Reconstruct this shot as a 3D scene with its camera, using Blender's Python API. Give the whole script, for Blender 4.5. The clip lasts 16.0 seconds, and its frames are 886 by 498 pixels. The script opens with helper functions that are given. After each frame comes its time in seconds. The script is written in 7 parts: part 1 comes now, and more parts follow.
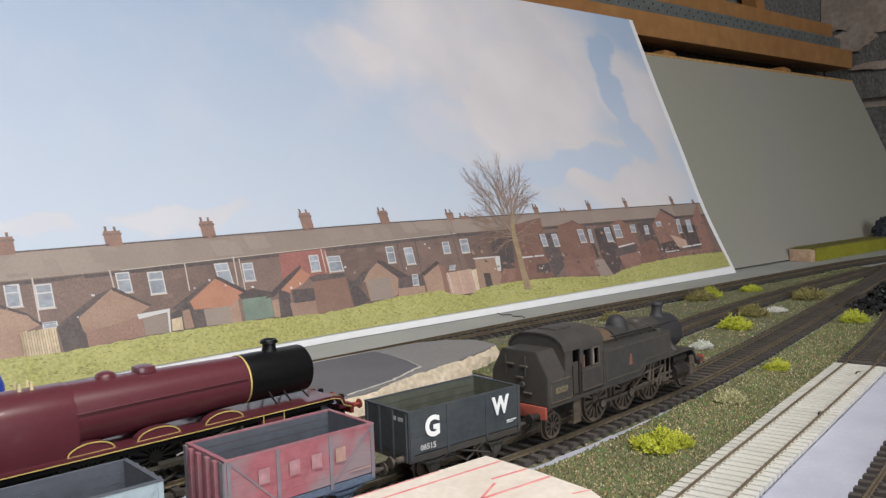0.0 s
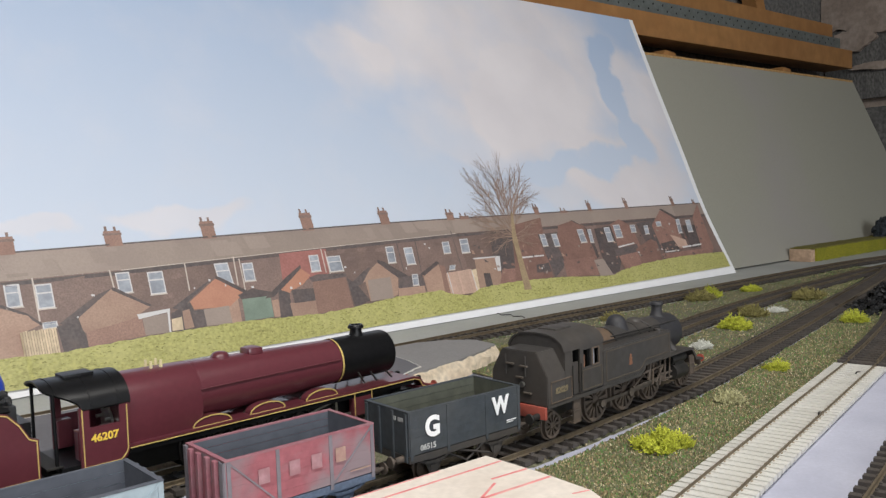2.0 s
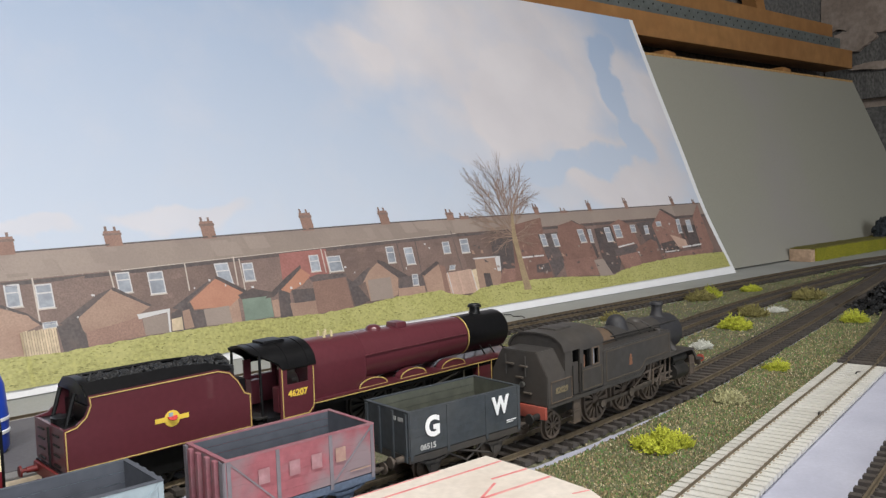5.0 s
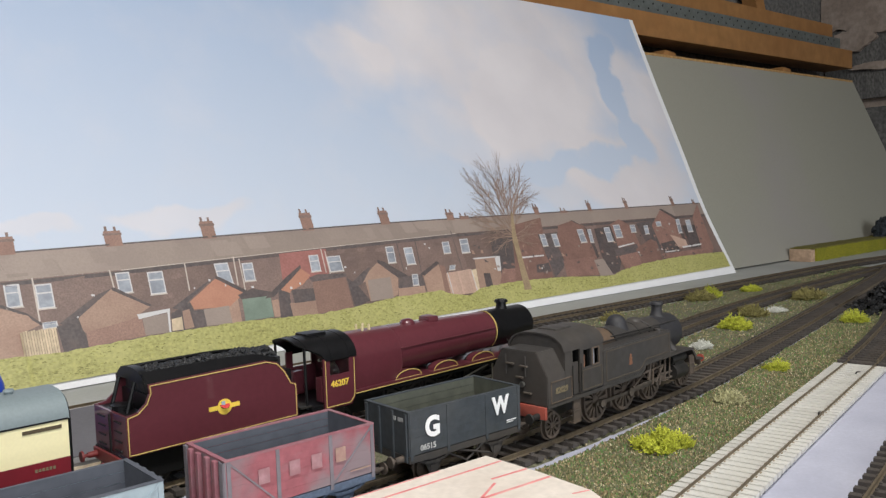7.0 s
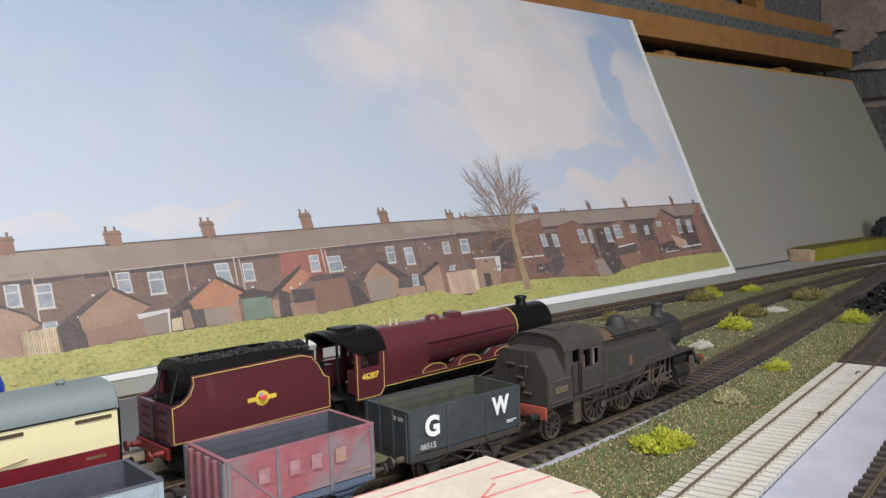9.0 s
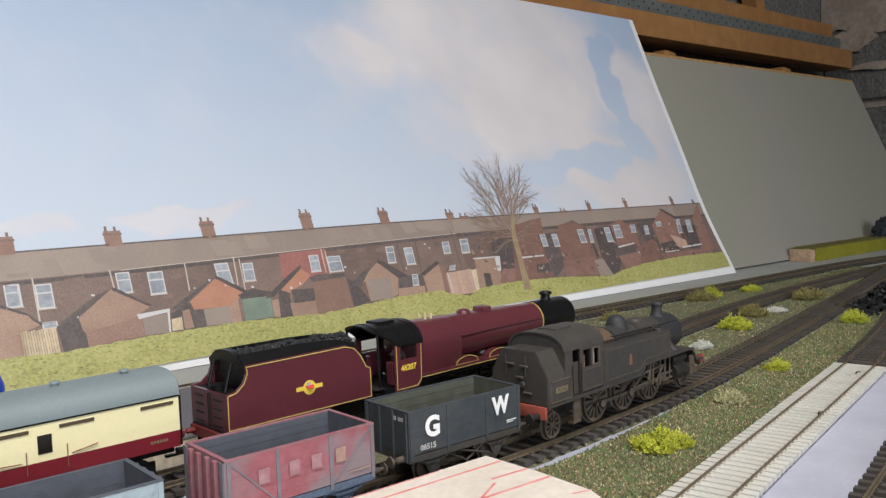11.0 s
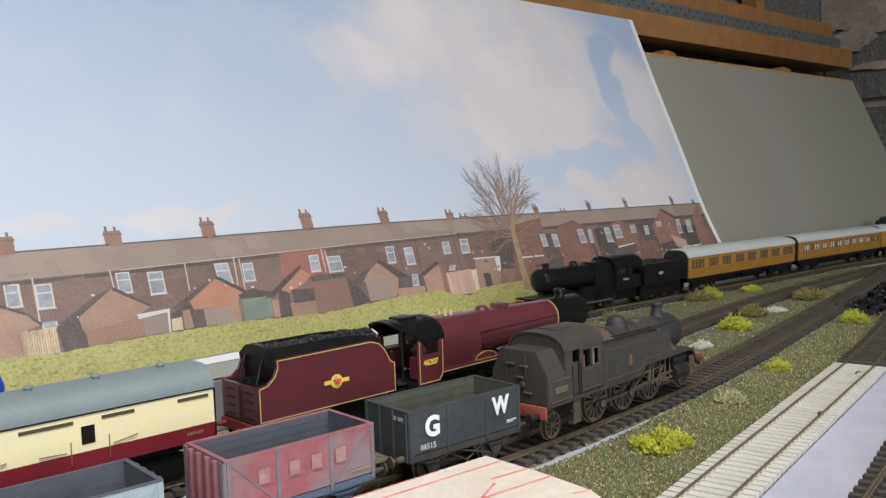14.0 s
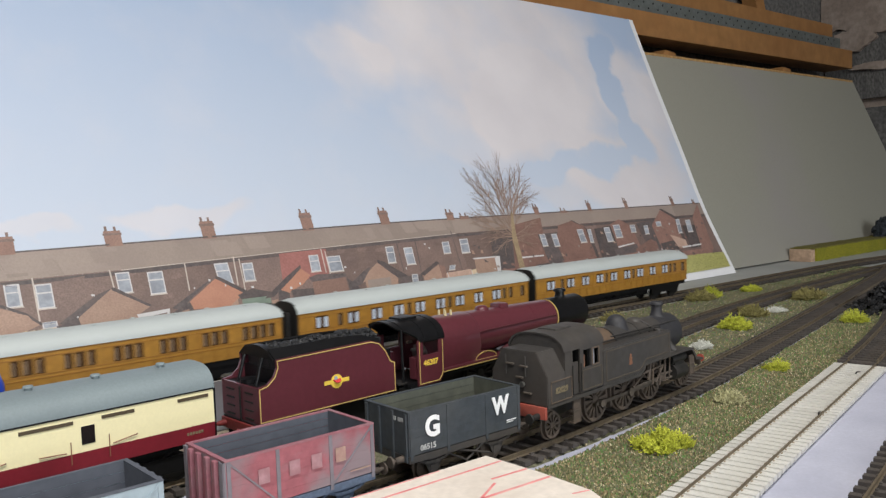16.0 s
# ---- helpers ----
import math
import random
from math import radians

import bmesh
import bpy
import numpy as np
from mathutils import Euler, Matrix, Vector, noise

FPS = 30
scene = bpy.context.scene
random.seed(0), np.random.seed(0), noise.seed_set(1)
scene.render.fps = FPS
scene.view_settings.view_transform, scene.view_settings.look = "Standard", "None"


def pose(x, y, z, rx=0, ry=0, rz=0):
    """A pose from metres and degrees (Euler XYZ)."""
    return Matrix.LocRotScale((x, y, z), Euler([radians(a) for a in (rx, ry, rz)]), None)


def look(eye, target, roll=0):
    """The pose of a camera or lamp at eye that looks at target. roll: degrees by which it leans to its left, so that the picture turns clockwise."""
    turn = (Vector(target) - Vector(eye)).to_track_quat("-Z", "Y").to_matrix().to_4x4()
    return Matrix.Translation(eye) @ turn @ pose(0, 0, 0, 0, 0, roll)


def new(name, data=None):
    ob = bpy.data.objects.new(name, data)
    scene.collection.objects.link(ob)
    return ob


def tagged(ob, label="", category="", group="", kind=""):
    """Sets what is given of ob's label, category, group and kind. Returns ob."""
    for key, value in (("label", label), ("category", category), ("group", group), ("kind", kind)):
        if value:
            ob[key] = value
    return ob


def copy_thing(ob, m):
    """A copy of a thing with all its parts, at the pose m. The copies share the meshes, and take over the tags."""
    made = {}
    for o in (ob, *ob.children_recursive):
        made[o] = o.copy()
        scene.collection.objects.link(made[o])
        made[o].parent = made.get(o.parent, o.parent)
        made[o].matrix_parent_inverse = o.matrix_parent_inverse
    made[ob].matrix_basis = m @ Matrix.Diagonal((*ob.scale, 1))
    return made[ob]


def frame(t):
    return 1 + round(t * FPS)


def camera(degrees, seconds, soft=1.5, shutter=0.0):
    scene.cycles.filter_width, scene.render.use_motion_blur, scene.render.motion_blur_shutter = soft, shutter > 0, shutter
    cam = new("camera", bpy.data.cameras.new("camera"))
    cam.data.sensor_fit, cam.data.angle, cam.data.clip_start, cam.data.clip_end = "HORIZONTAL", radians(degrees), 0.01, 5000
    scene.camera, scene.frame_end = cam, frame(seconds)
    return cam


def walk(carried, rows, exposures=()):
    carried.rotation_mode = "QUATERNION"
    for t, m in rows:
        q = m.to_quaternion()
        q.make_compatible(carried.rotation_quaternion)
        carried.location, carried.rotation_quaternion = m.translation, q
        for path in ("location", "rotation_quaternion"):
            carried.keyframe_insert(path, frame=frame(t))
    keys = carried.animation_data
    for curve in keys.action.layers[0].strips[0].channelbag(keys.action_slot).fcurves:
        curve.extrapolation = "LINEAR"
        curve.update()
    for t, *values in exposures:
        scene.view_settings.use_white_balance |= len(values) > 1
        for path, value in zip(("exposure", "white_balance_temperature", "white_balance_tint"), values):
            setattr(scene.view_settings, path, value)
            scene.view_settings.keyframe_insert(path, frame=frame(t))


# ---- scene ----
# Model railway in OO scale: lengths below are in millimetres and scaled to metres by MM.
MM = 0.001

# ---- camera ----
cam = camera(56.78, 16.0, soft=1.35, shutter=0.25)
EYE = Vector((-0.19715, -0.27389, 0.12110))
AIM = EYE + Vector((0.643693, 0.762093, -0.069813))
walk(cam, [(0.0, look(EYE, AIM, -2.0)), (16.0, look(EYE, AIM, -2.0))], exposures=[(0.0, 0.03), (16.0, 0.03)])

# ---- world and lamps ----
world = bpy.data.worlds.new("world")
scene.world = world
world.use_nodes = True
sky = world.node_tree.nodes.new("ShaderNodeTexSky")
sky.sky_type, sky.sun_disc = "NISHITA", False
sky.sun_elevation, sky.sun_rotation = radians(40), radians(200)
world.node_tree.links.new(sky.outputs[0], world.node_tree.nodes["Background"].inputs[0])
world.node_tree.nodes["Background"].inputs[1].default_value = 0.1


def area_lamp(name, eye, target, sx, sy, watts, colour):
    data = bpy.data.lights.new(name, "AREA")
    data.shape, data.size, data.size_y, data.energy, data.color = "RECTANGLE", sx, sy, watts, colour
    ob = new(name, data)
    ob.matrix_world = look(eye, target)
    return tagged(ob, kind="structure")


# daylight in an assumed wide opening behind the camera; unseen tube lamp, assumed overhead
area_lamp("window_daylight", (-0.35, -2.52, 0.75), (0.1, 0.3, 0.1), 1.9, 1.2, 32, (0.93, 0.97, 1.0))
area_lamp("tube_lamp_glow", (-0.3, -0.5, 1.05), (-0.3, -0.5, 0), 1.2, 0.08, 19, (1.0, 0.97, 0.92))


# ---- materials ----
def srgb(r, g, b):
    f = lambda c: c / 12.92 if c <= 0.04045 else ((c + 0.055) / 1.055) ** 2.4
    return f(r / 255), f(g / 255), f(b / 255)


def mat(name, colour, rough=0.6, metal=0.0, grain=900, vary=0.25, bump=0.1, stain=None, stain_scale=60, stain_amount=0.5,
        second=None, island=0.0, coat=0.0, spec=0.5, obj_random=0.0, stain_lo=0.42, stain_hi=0.75):
    """A painted or printed surface: fine grain, larger stains and a slight relief."""
    m = bpy.data.materials.new(name)
    m.use_nodes = True
    nt = m.node_tree
    N, L = nt.nodes, nt.links
    b = N["Principled BSDF"]
    co = N.new("ShaderNodeTexCoord")
    n1, n2 = N.new("ShaderNodeTexNoise"), N.new("ShaderNodeTexNoise")
    for n, s, d in ((n1, grain, 4.0), (n2, stain_scale, 5.0)):
        n.inputs["Scale"].default_value, n.inputs["Detail"].default_value = s, d
        L.new(co.outputs["Object"], n.inputs["Vector"])
    ramp = N.new("ShaderNodeValToRGB")
    lo = [c * (1 - vary) for c in colour]
    hi = second or [min(1, c * (1 + vary)) for c in colour]
    ramp.color_ramp.elements[0].position, ramp.color_ramp.elements[1].position = 0.32, 0.68
    ramp.color_ramp.elements[0].color, ramp.color_ramp.elements[1].color = (*lo, 1), (*hi, 1)
    L.new(n1.outputs[0], ramp.inputs[0])
    out = ramp.outputs[0]
    st = N.new("ShaderNodeMix")
    st.data_type = "RGBA"
    sr = N.new("ShaderNodeMapRange")
    sr.inputs[1].default_value, sr.inputs[2].default_value, sr.inputs[4].default_value = stain_lo, stain_hi, stain_amount
    L.new(n2.outputs[0], sr.inputs[0])
    L.new(sr.outputs[0], st.inputs[0])
    L.new(out, st.inputs[6])
    st.inputs[7].default_value = (*(stain or [c * 0.6 for c in colour]), 1)
    out = st.outputs[2]
    if island or obj_random:
        hsv = N.new("ShaderNodeHueSaturation")
        src = N.new("ShaderNodeNewGeometry").outputs["Random Per Island"] if island else N.new("ShaderNodeObjectInfo").outputs["Random"]
        mr = N.new("ShaderNodeMapRange")
        k = island or obj_random
        mr.inputs[3].default_value, mr.inputs[4].default_value = 1 - k, 1 + k
        L.new(src, mr.inputs[0])
        L.new(mr.outputs[0], hsv.inputs["Value"])
        L.new(out, hsv.inputs["Color"])
        out = hsv.outputs[0]
    L.new(out, b.inputs["Base Color"])
    rr = N.new("ShaderNodeMapRange")
    rr.inputs[3].default_value, rr.inputs[4].default_value = max(0, rough - 0.1), min(1, rough + 0.1)
    L.new(n2.outputs[0], rr.inputs[0])
    L.new(rr.outputs[0], b.inputs["Roughness"])
    b.inputs["Metallic"].default_value = metal
    b.inputs["Coat Weight"].default_value = coat
    b.inputs["Specular IOR Level"].default_value = spec
    if bump:
        bp = N.new("ShaderNodeBump")
        bp.inputs["Strength"].default_value, bp.inputs["Distance"].default_value = bump, 0.0006
        L.new(n1.outputs[0], bp.inputs["Height"])
        L.new(bp.outputs[0], b.inputs["Normal"])
    return m


def sky_print():
    """Printed sky: pale blue with broad clouds, in the sheet's own millimetres."""
    m = bpy.data.materials.new("printed_sky")
    m.use_nodes = True
    N, L = m.node_tree.nodes, m.node_tree.links
    b = N["Principled BSDF"]
    b.inputs["Roughness"].default_value = 0.55
    b.inputs["Specular IOR Level"].default_value = 0.3
    co = N.new("ShaderNodeTexCoord")
    warp = N.new("ShaderNodeTexNoise")
    warp.inputs["Scale"].default_value, warp.inputs["Detail"].default_value = 9, 6
    L.new(co.outputs["UV"], warp.inputs["Vector"])
    wv = N.new("ShaderNodeVectorMath")
    wv.operation = "MULTIPLY_ADD"
    wv.inputs[1].default_value, wv.inputs[2].default_value = (0.13, 0.13, 0), (-0.065, -0.065, 0)
    L.new(warp.outputs["Color"], wv.inputs[0])
    pos = N.new("ShaderNodeVectorMath")
    L.new(co.outputs["UV"], pos.inputs[0])
    L.new(wv.outputs[0], pos.inputs[1])
    total = None

    def blob(cu, cv, ru, rv, amount, tilt=0.0):
        nonlocal total
        mp = N.new("ShaderNodeMapping")
        mp.vector_type = "TEXTURE"
        mp.inputs["Location"].default_value = (cu * MM, cv * MM, 0)
        mp.inputs["Rotation"].default_value = (0, 0, radians(tilt))
        mp.inputs["Scale"].default_value = (ru * MM, rv * MM, 1)
        L.new(pos.outputs[0], mp.inputs[0])
        ln = N.new("ShaderNodeVectorMath")
        ln.operation = "LENGTH"
        L.new(mp.outputs[0], ln.inputs[0])
        mr = N.new("ShaderNodeMapRange")
        mr.interpolation_type = "SMOOTHSTEP"
        mr.inputs[1].default_value, mr.inputs[2].default_value = 1.12, 0.6
        mr.inputs[3].default_value, mr.inputs[4].default_value = 0, amount
        L.new(ln.outputs["Value"], mr.inputs[0])
        if total is None:
            total = mr.outputs[0]
        else:
            ad = N.new("ShaderNodeMath")
            L.new(total, ad.inputs[0])
            L.new(mr.outputs[0], ad.inputs[1])
            total = ad.outputs[0]

    for c in CLOUDS:
        blob(*c)
    fine = N.new("ShaderNodeTexNoise")
    fine.inputs["Scale"].default_value, fine.inputs["Detail"].default_value = 14, 8
    L.new(co.outputs["UV"], fine.inputs["Vector"])
    md = N.new("ShaderNodeMath")
    md.operation = "MULTIPLY_ADD"
    md.inputs[1].default_value, md.inputs[2].default_value = 0.8, -0.38
    L.new(fine.outputs[0], md.inputs[0])
    ad = N.new("ShaderNodeMath")
    ad.use_clamp = True
    L.new(total, ad.inputs[0])
    L.new(md.outputs[0], ad.inputs[1])
    sep = N.new("ShaderNodeSeparateXYZ")
    L.new(co.outputs["UV"], sep.inputs[0])
    gr = N.new("ShaderNodeMapRange")
    gr.inputs[1].default_value, gr.inputs[2].default_value = 0.1, 0.36
    L.new(sep.outputs[1], gr.inputs[0])
    blue = N.new("ShaderNodeMix")
    blue.data_type = "RGBA"
    blue.inputs[6].default_value, blue.inputs[7].default_value = (*SKY_LOW, 1), (*SKY_HIGH, 1)
    L.new(gr.outputs[0], blue.inputs[0])
    shade = N.new("ShaderNodeMix")
    shade.data_type = "RGBA"
    shade.inputs[6].default_value, shade.inputs[7].default_value = (*CLOUD_GREY, 1), (*CLOUD_WHITE, 1)
    L.new(warp.outputs[0], shade.inputs[0])
    mix = N.new("ShaderNodeMix")
    mix.data_type = "RGBA"
    L.new(ad.outputs[0], mix.inputs[0])
    L.new(blue.outputs[2], mix.inputs[6])
    L.new(shade.outputs[2], mix.inputs[7])
    L.new(mix.outputs[2], b.inputs["Base Color"])
    return m


# clouds of the print: centre u, v, half width, half height, density, tilt
CLOUDS = [(520, 330, 250, 120, 0.9, 0), (560, 250, 130, 75, 0.8, 0), (300, 290, 60, 70, 0.5, 30), (700, 165, 130, 70, 0.95, 0), (790, 270, 90, 80, 0.8, 0),
          (420, 200, 90, 45, 0.45, -10), (70, 118, 60, 16, 0.7, 0), (560, 140, 80, 35, 0.5, 0), (-40, 112, 30, 12, 0.6, 0), (738, 300, 28, 65, -1.3, 5), (737, 215, 32, 45, -1.2, 0), (640, 182, 95, 26, -1.0, 8), (540, 165, 60, 25, -0.8, 0)]
SKY_LOW, SKY_HIGH = srgb(200, 209, 224), srgb(170, 187, 213)
CLOUD_GREY, CLOUD_WHITE = srgb(200, 196, 202), srgb(230, 225, 228)

M = {}
M["sky"] = sky_print()
M["paper"] = mat("white_paper", (0.80, 0.80, 0.82), 0.6, vary=0.03, bump=0.03, stain_amount=0.1)
M["print_wall"] = mat("printed_brick", srgb(128, 108, 101), 0.55, grain=800, vary=0.2, bump=0, stain=srgb(106, 90, 87), stain_scale=46, stain_amount=0.6, obj_random=0.12)
M["print_roof"] = mat("printed_slate", srgb(155, 140, 131), 0.55, grain=700, vary=0.06, bump=0, stain=srgb(143, 128, 122), stain_scale=26, obj_random=0.09)
M["print_brick"] = mat("printed_shed_brick", srgb(166, 138, 122), 0.55, grain=800, vary=0.13, bump=0, stain=srgb(148, 118, 106), stain_scale=60, stain_amount=0.6, obj_random=0.1)
M["print_orange"] = mat("printed_orange_brick", srgb(182, 132, 110), 0.55, grain=900, vary=0.08, bump=0, stain=srgb(164, 112, 94), stain_scale=60)
M["print_wing"] = mat("printed_far_red_brick", srgb(142, 110, 100), 0.55, grain=800, vary=0.2, bump=0, stain=srgb(118, 90, 84), stain_scale=70, stain_amount=0.6, obj_random=0.14)
M["print_pink"] = mat("printed_pinkish_boards", srgb(196, 166, 150), 0.55, grain=500, vary=0.08, bump=0, stain=srgb(176, 144, 128), stain_scale=70, obj_random=0.08)
M["print_cream"] = mat("printed_cream_paint", srgb(200, 188, 178), 0.55, grain=500, vary=0.06, bump=0)
M["print_red"] = mat("printed_red_wall", srgb(160, 108, 102), 0.55, grain=500, vary=0.12, bump=0)
M["print_dark"] = mat("printed_shade", srgb(92, 84, 84), 0.55, grain=400, vary=0.22, bump=0, stain=srgb(116, 100, 96), stain_scale=90, stain_amount=0.6, obj_random=0.15)
M["print_white"] = mat("printed_white_paint", srgb(206, 203, 203), 0.55, vary=0.05, bump=0, stain_amount=0.15)
M["print_glass"] = mat("printed_pane", srgb(160, 165, 175), 0.55, grain=260, vary=0.14, bump=0, stain=srgb(122, 124, 132), stain_scale=120, obj_random=0.18)
M["print_green"] = mat("printed_green_door", srgb(128, 143, 130), 0.55, vary=0.08, bump=0)
M["print_tan"] = mat("printed_fence", srgb(204, 184, 156), 0.55, grain=300, vary=0.12, bump=0, obj_random=0.12)
M["print_grass"] = mat("printed_grass", srgb(170, 167, 104), 0.55, grain=420, vary=0.24, bump=0, stain=srgb(188, 184, 124), stain_scale=36, stain_amount=0.7)
M["print_bark"] = mat("printed_bark", srgb(162, 142, 114), 0.55, vary=0.25, bump=0, stain=srgb(122, 104, 84), stain_scale=120)
M["print_twig"] = mat("printed_twig", srgb(156, 132, 118), 0.55, vary=0.2, bump=0)
M["board_green"] = mat("grey_green_board", srgb(149, 147, 136), 0.75, grain=500, vary=0.04, bump=0.15, stain=srgb(150, 144, 146), stain_scale=3, stain_amount=0.8, stain_lo=0.45, stain_hi=0.7)
M["chip"] = mat("raw_chipboard", srgb(176, 138, 88), 0.85, grain=260, vary=0.35, bump=0.6)
M["timber"] = mat("sawn_pine", srgb(156, 112, 66), 0.75, grain=45, vary=0.15, bump=0.2, stain=srgb(138, 92, 50), stain_scale=9, stain_amount=0.7)
M["steel"] = mat("grey_perforated_steel", srgb(128, 134, 132), 0.5, 0.5, grain=200, vary=0.12, bump=0.1, stain=srgb(100, 100, 96), stain_scale=20)
# near black that paints in the shade of holes and cab interiors
M["hole"] = mat("recess_shade", (0.012, 0.012, 0.012), 0.8, bump=0)
M["block"] = mat("grey_concrete_block", srgb(104, 102, 100), 0.9, grain=120, vary=0.45, bump=1.0, stain=srgb(78, 78, 78), stain_scale=25, stain_amount=0.6)
M["mortar"] = mat("pale_mortar", srgb(158, 144, 134), 0.9, grain=100, vary=0.2, bump=0.8, stain=srgb(122, 106, 96), stain_scale=15)
M["wall"] = mat("rough_grey_wall", srgb(150, 146, 140), 0.9, grain=60, vary=0.2, bump=0.5)
M["base_grey"] = mat("grey_baseboard", srgb(172, 174, 172), 0.7, grain=500, vary=0.05, bump=0.1, stain=srgb(150, 152, 150), stain_scale=12)
M["base_white"] = mat("bluish_white_baseboard", srgb(180, 182, 198), 0.75, grain=700, vary=0.05, bump=0.12, stain=srgb(158, 160, 178), stain_scale=30, stain_amount=0.6)
M["soil"] = mat("brown_green_scatter", srgb(110, 108, 88), 0.95, grain=900, vary=0.5, bump=1.0, stain=srgb(90, 92, 70), stain_scale=40)
M["sleeper"] = mat("black_plastic_sleeper", srgb(74, 69, 66), 0.7, grain=600, vary=0.2, bump=0.3, stain=srgb(98, 88, 78), stain_scale=80, obj_random=0.15)
M["sleeper_white"] = mat("white_concrete_sleeper", srgb(202, 200, 194), 0.75, grain=600, vary=0.07, bump=0.2, stain=srgb(184, 180, 170), stain_scale=90, obj_random=0.05)
M["rail"] = mat("tarnished_nickel_rail", srgb(118, 106, 88), 0.45, 0.4, grain=300, vary=0.2, bump=0.1, stain=srgb(88, 74, 60), stain_scale=60)
M["ballast"] = mat("dark_foam_underlay", srgb(72, 66, 60), 0.95, grain=800, vary=0.4, bump=0.9)
M["asphalt"] = mat("grey_card_roadway", srgb(132, 130, 130), 0.85, grain=700, vary=0.1, bump=0.3, stain=srgb(148, 144, 142), stain_scale=14, stain_amount=0.6)
M["plaster"] = mat("broken_plaster_edge", srgb(220, 206, 184), 0.95, grain=250, vary=0.2, bump=1.0, stain=srgb(186, 160, 128), stain_scale=60)
M["card"] = mat("cream_foam_card", srgb(222, 212, 202), 0.8, grain=350, vary=0.07, bump=0.3, stain=srgb(204, 192, 180), stain_scale=60, stain_amount=0.6)
M["red_line"] = mat("red_marker", srgb(218, 128, 128), 0.7, grain=200, vary=0.2, bump=0, stain=srgb(226, 190, 182), stain_scale=90)
M["bush_yellow"] = mat("yellow_green_foam", srgb(180, 184, 62), 0.9, grain=500, vary=0.25, bump=0.5, island=0.3)
M["bush_olive"] = mat("olive_foam", srgb(136, 128, 78), 0.9, grain=500, vary=0.25, bump=0.5, island=0.35)
M["bush_pale"] = mat("pale_lichen", srgb(182, 178, 136), 0.9, grain=500, vary=0.2, bump=0.5, island=0.3)
M["bush_white"] = mat("white_lichen", srgb(214, 214, 206), 0.9, grain=500, vary=0.1, bump=0.5, island=0.2)
M["maroon"] = mat("crimson_lake_paint", srgb(94, 46, 54), 0.32, grain=400, vary=0.06, bump=0.03, stain=srgb(90, 40, 48), coat=0.45)
M["black"] = mat("satin_black_paint", (0.008, 0.008, 0.009), 0.36, grain=400, vary=0.2, bump=0.04, spec=0.25)
M["black_worn"] = mat("dusty_black_paint", (0.011, 0.0105, 0.010), 0.6, grain=300, vary=0.3, bump=0.1, stain=srgb(60, 54, 48), stain_scale=70, stain_amount=0.4)
M["weathered"] = mat("weathered_black_paint", srgb(59, 57, 56), 0.55, grain=260, vary=0.16, bump=0.12, stain=srgb(76, 68, 60), stain_scale=30, stain_amount=0.6)
M["weathered_low"] = mat("rusty_brown_running_gear", srgb(76, 67, 60), 0.8, grain=300, vary=0.25, bump=0.15, stain=srgb(108, 92, 76), stain_scale=90, stain_amount=0.5)
M["dusty_step"] = mat("dusty_grey_brown_metal", srgb(84, 76, 68), 0.8, grain=300, vary=0.2, bump=0.1)
M["smokebox_grey"] = mat("dusty_blue_black_paint", srgb(44, 44, 48), 0.62, grain=260, vary=0.2, bump=0.12, stain=srgb(60, 56, 52), stain_scale=40, stain_amount=0.5)
M["tank_line"] = mat("grimy_pale_lining", srgb(88, 79, 69), 0.7, vary=0.15, bump=0)
M["cladding"] = mat("rusty_cladding", srgb(64, 60, 57), 0.6, grain=260, vary=0.18, bump=0.12, stain=srgb(112, 88, 66), stain_scale=70, stain_amount=0.8)
M["straw_faded"] = mat("faded_straw_paint", srgb(122, 111, 88), 0.7, vary=0.15, bump=0)
M["valve_pale"] = mat("pale_brass", srgb(216, 202, 160), 0.5, vary=0.06, bump=0)
M["yellow_line"] = mat("straw_lining", srgb(206, 180, 108), 0.5, vary=0.05, bump=0)
M["faded_line"] = mat("faded_lining", srgb(100, 86, 74), 0.7, vary=0.15, bump=0)
M["gold"] = mat("gold_lettering", srgb(240, 206, 84), 0.45, vary=0.04, bump=0)
M["white_letter"] = mat("white_lettering", srgb(232, 234, 236), 0.6, vary=0.04, bump=0, stain_amount=0.15)
M["red_beam"] = mat("buffer_beam_red", srgb(122, 42, 40), 0.5, vary=0.1, bump=0.05, stain=srgb(110, 44, 40), stain_scale=90)
M["red_dusty"] = mat("dusty_red_beam", srgb(164, 78, 64), 0.75, vary=0.1, bump=0.05, stain=srgb(110, 66, 56), stain_scale=90)
M["bright"] = mat("bright_metal", srgb(180, 178, 172), 0.3, 0.9, vary=0.1, bump=0)
M["brass"] = mat("brass", srgb(216, 184, 96), 0.3, 0.8, vary=0.1, bump=0)
M["coal"] = mat("coal", (0.013, 0.013, 0.014), 0.5, grain=300, vary=0.4, bump=1.0, island=0.35)
M["gw_grey"] = mat("dark_wagon_grey", srgb(54, 60, 66), 0.62, grain=350, vary=0.16, bump=0.1, stain=srgb(78, 80, 80), stain_scale=60, stain_amount=0.5)
M["gw_inside"] = mat("olive_grey_wagon_inside", srgb(82, 84, 74), 0.8, grain=250, vary=0.15, bump=0.15, stain=srgb(70, 74, 70), stain_scale=70)
M["inside_slate"] = mat("slate_grey_wagon_inside", srgb(84, 88, 98), 0.8, grain=250, vary=0.12, bump=0.12)
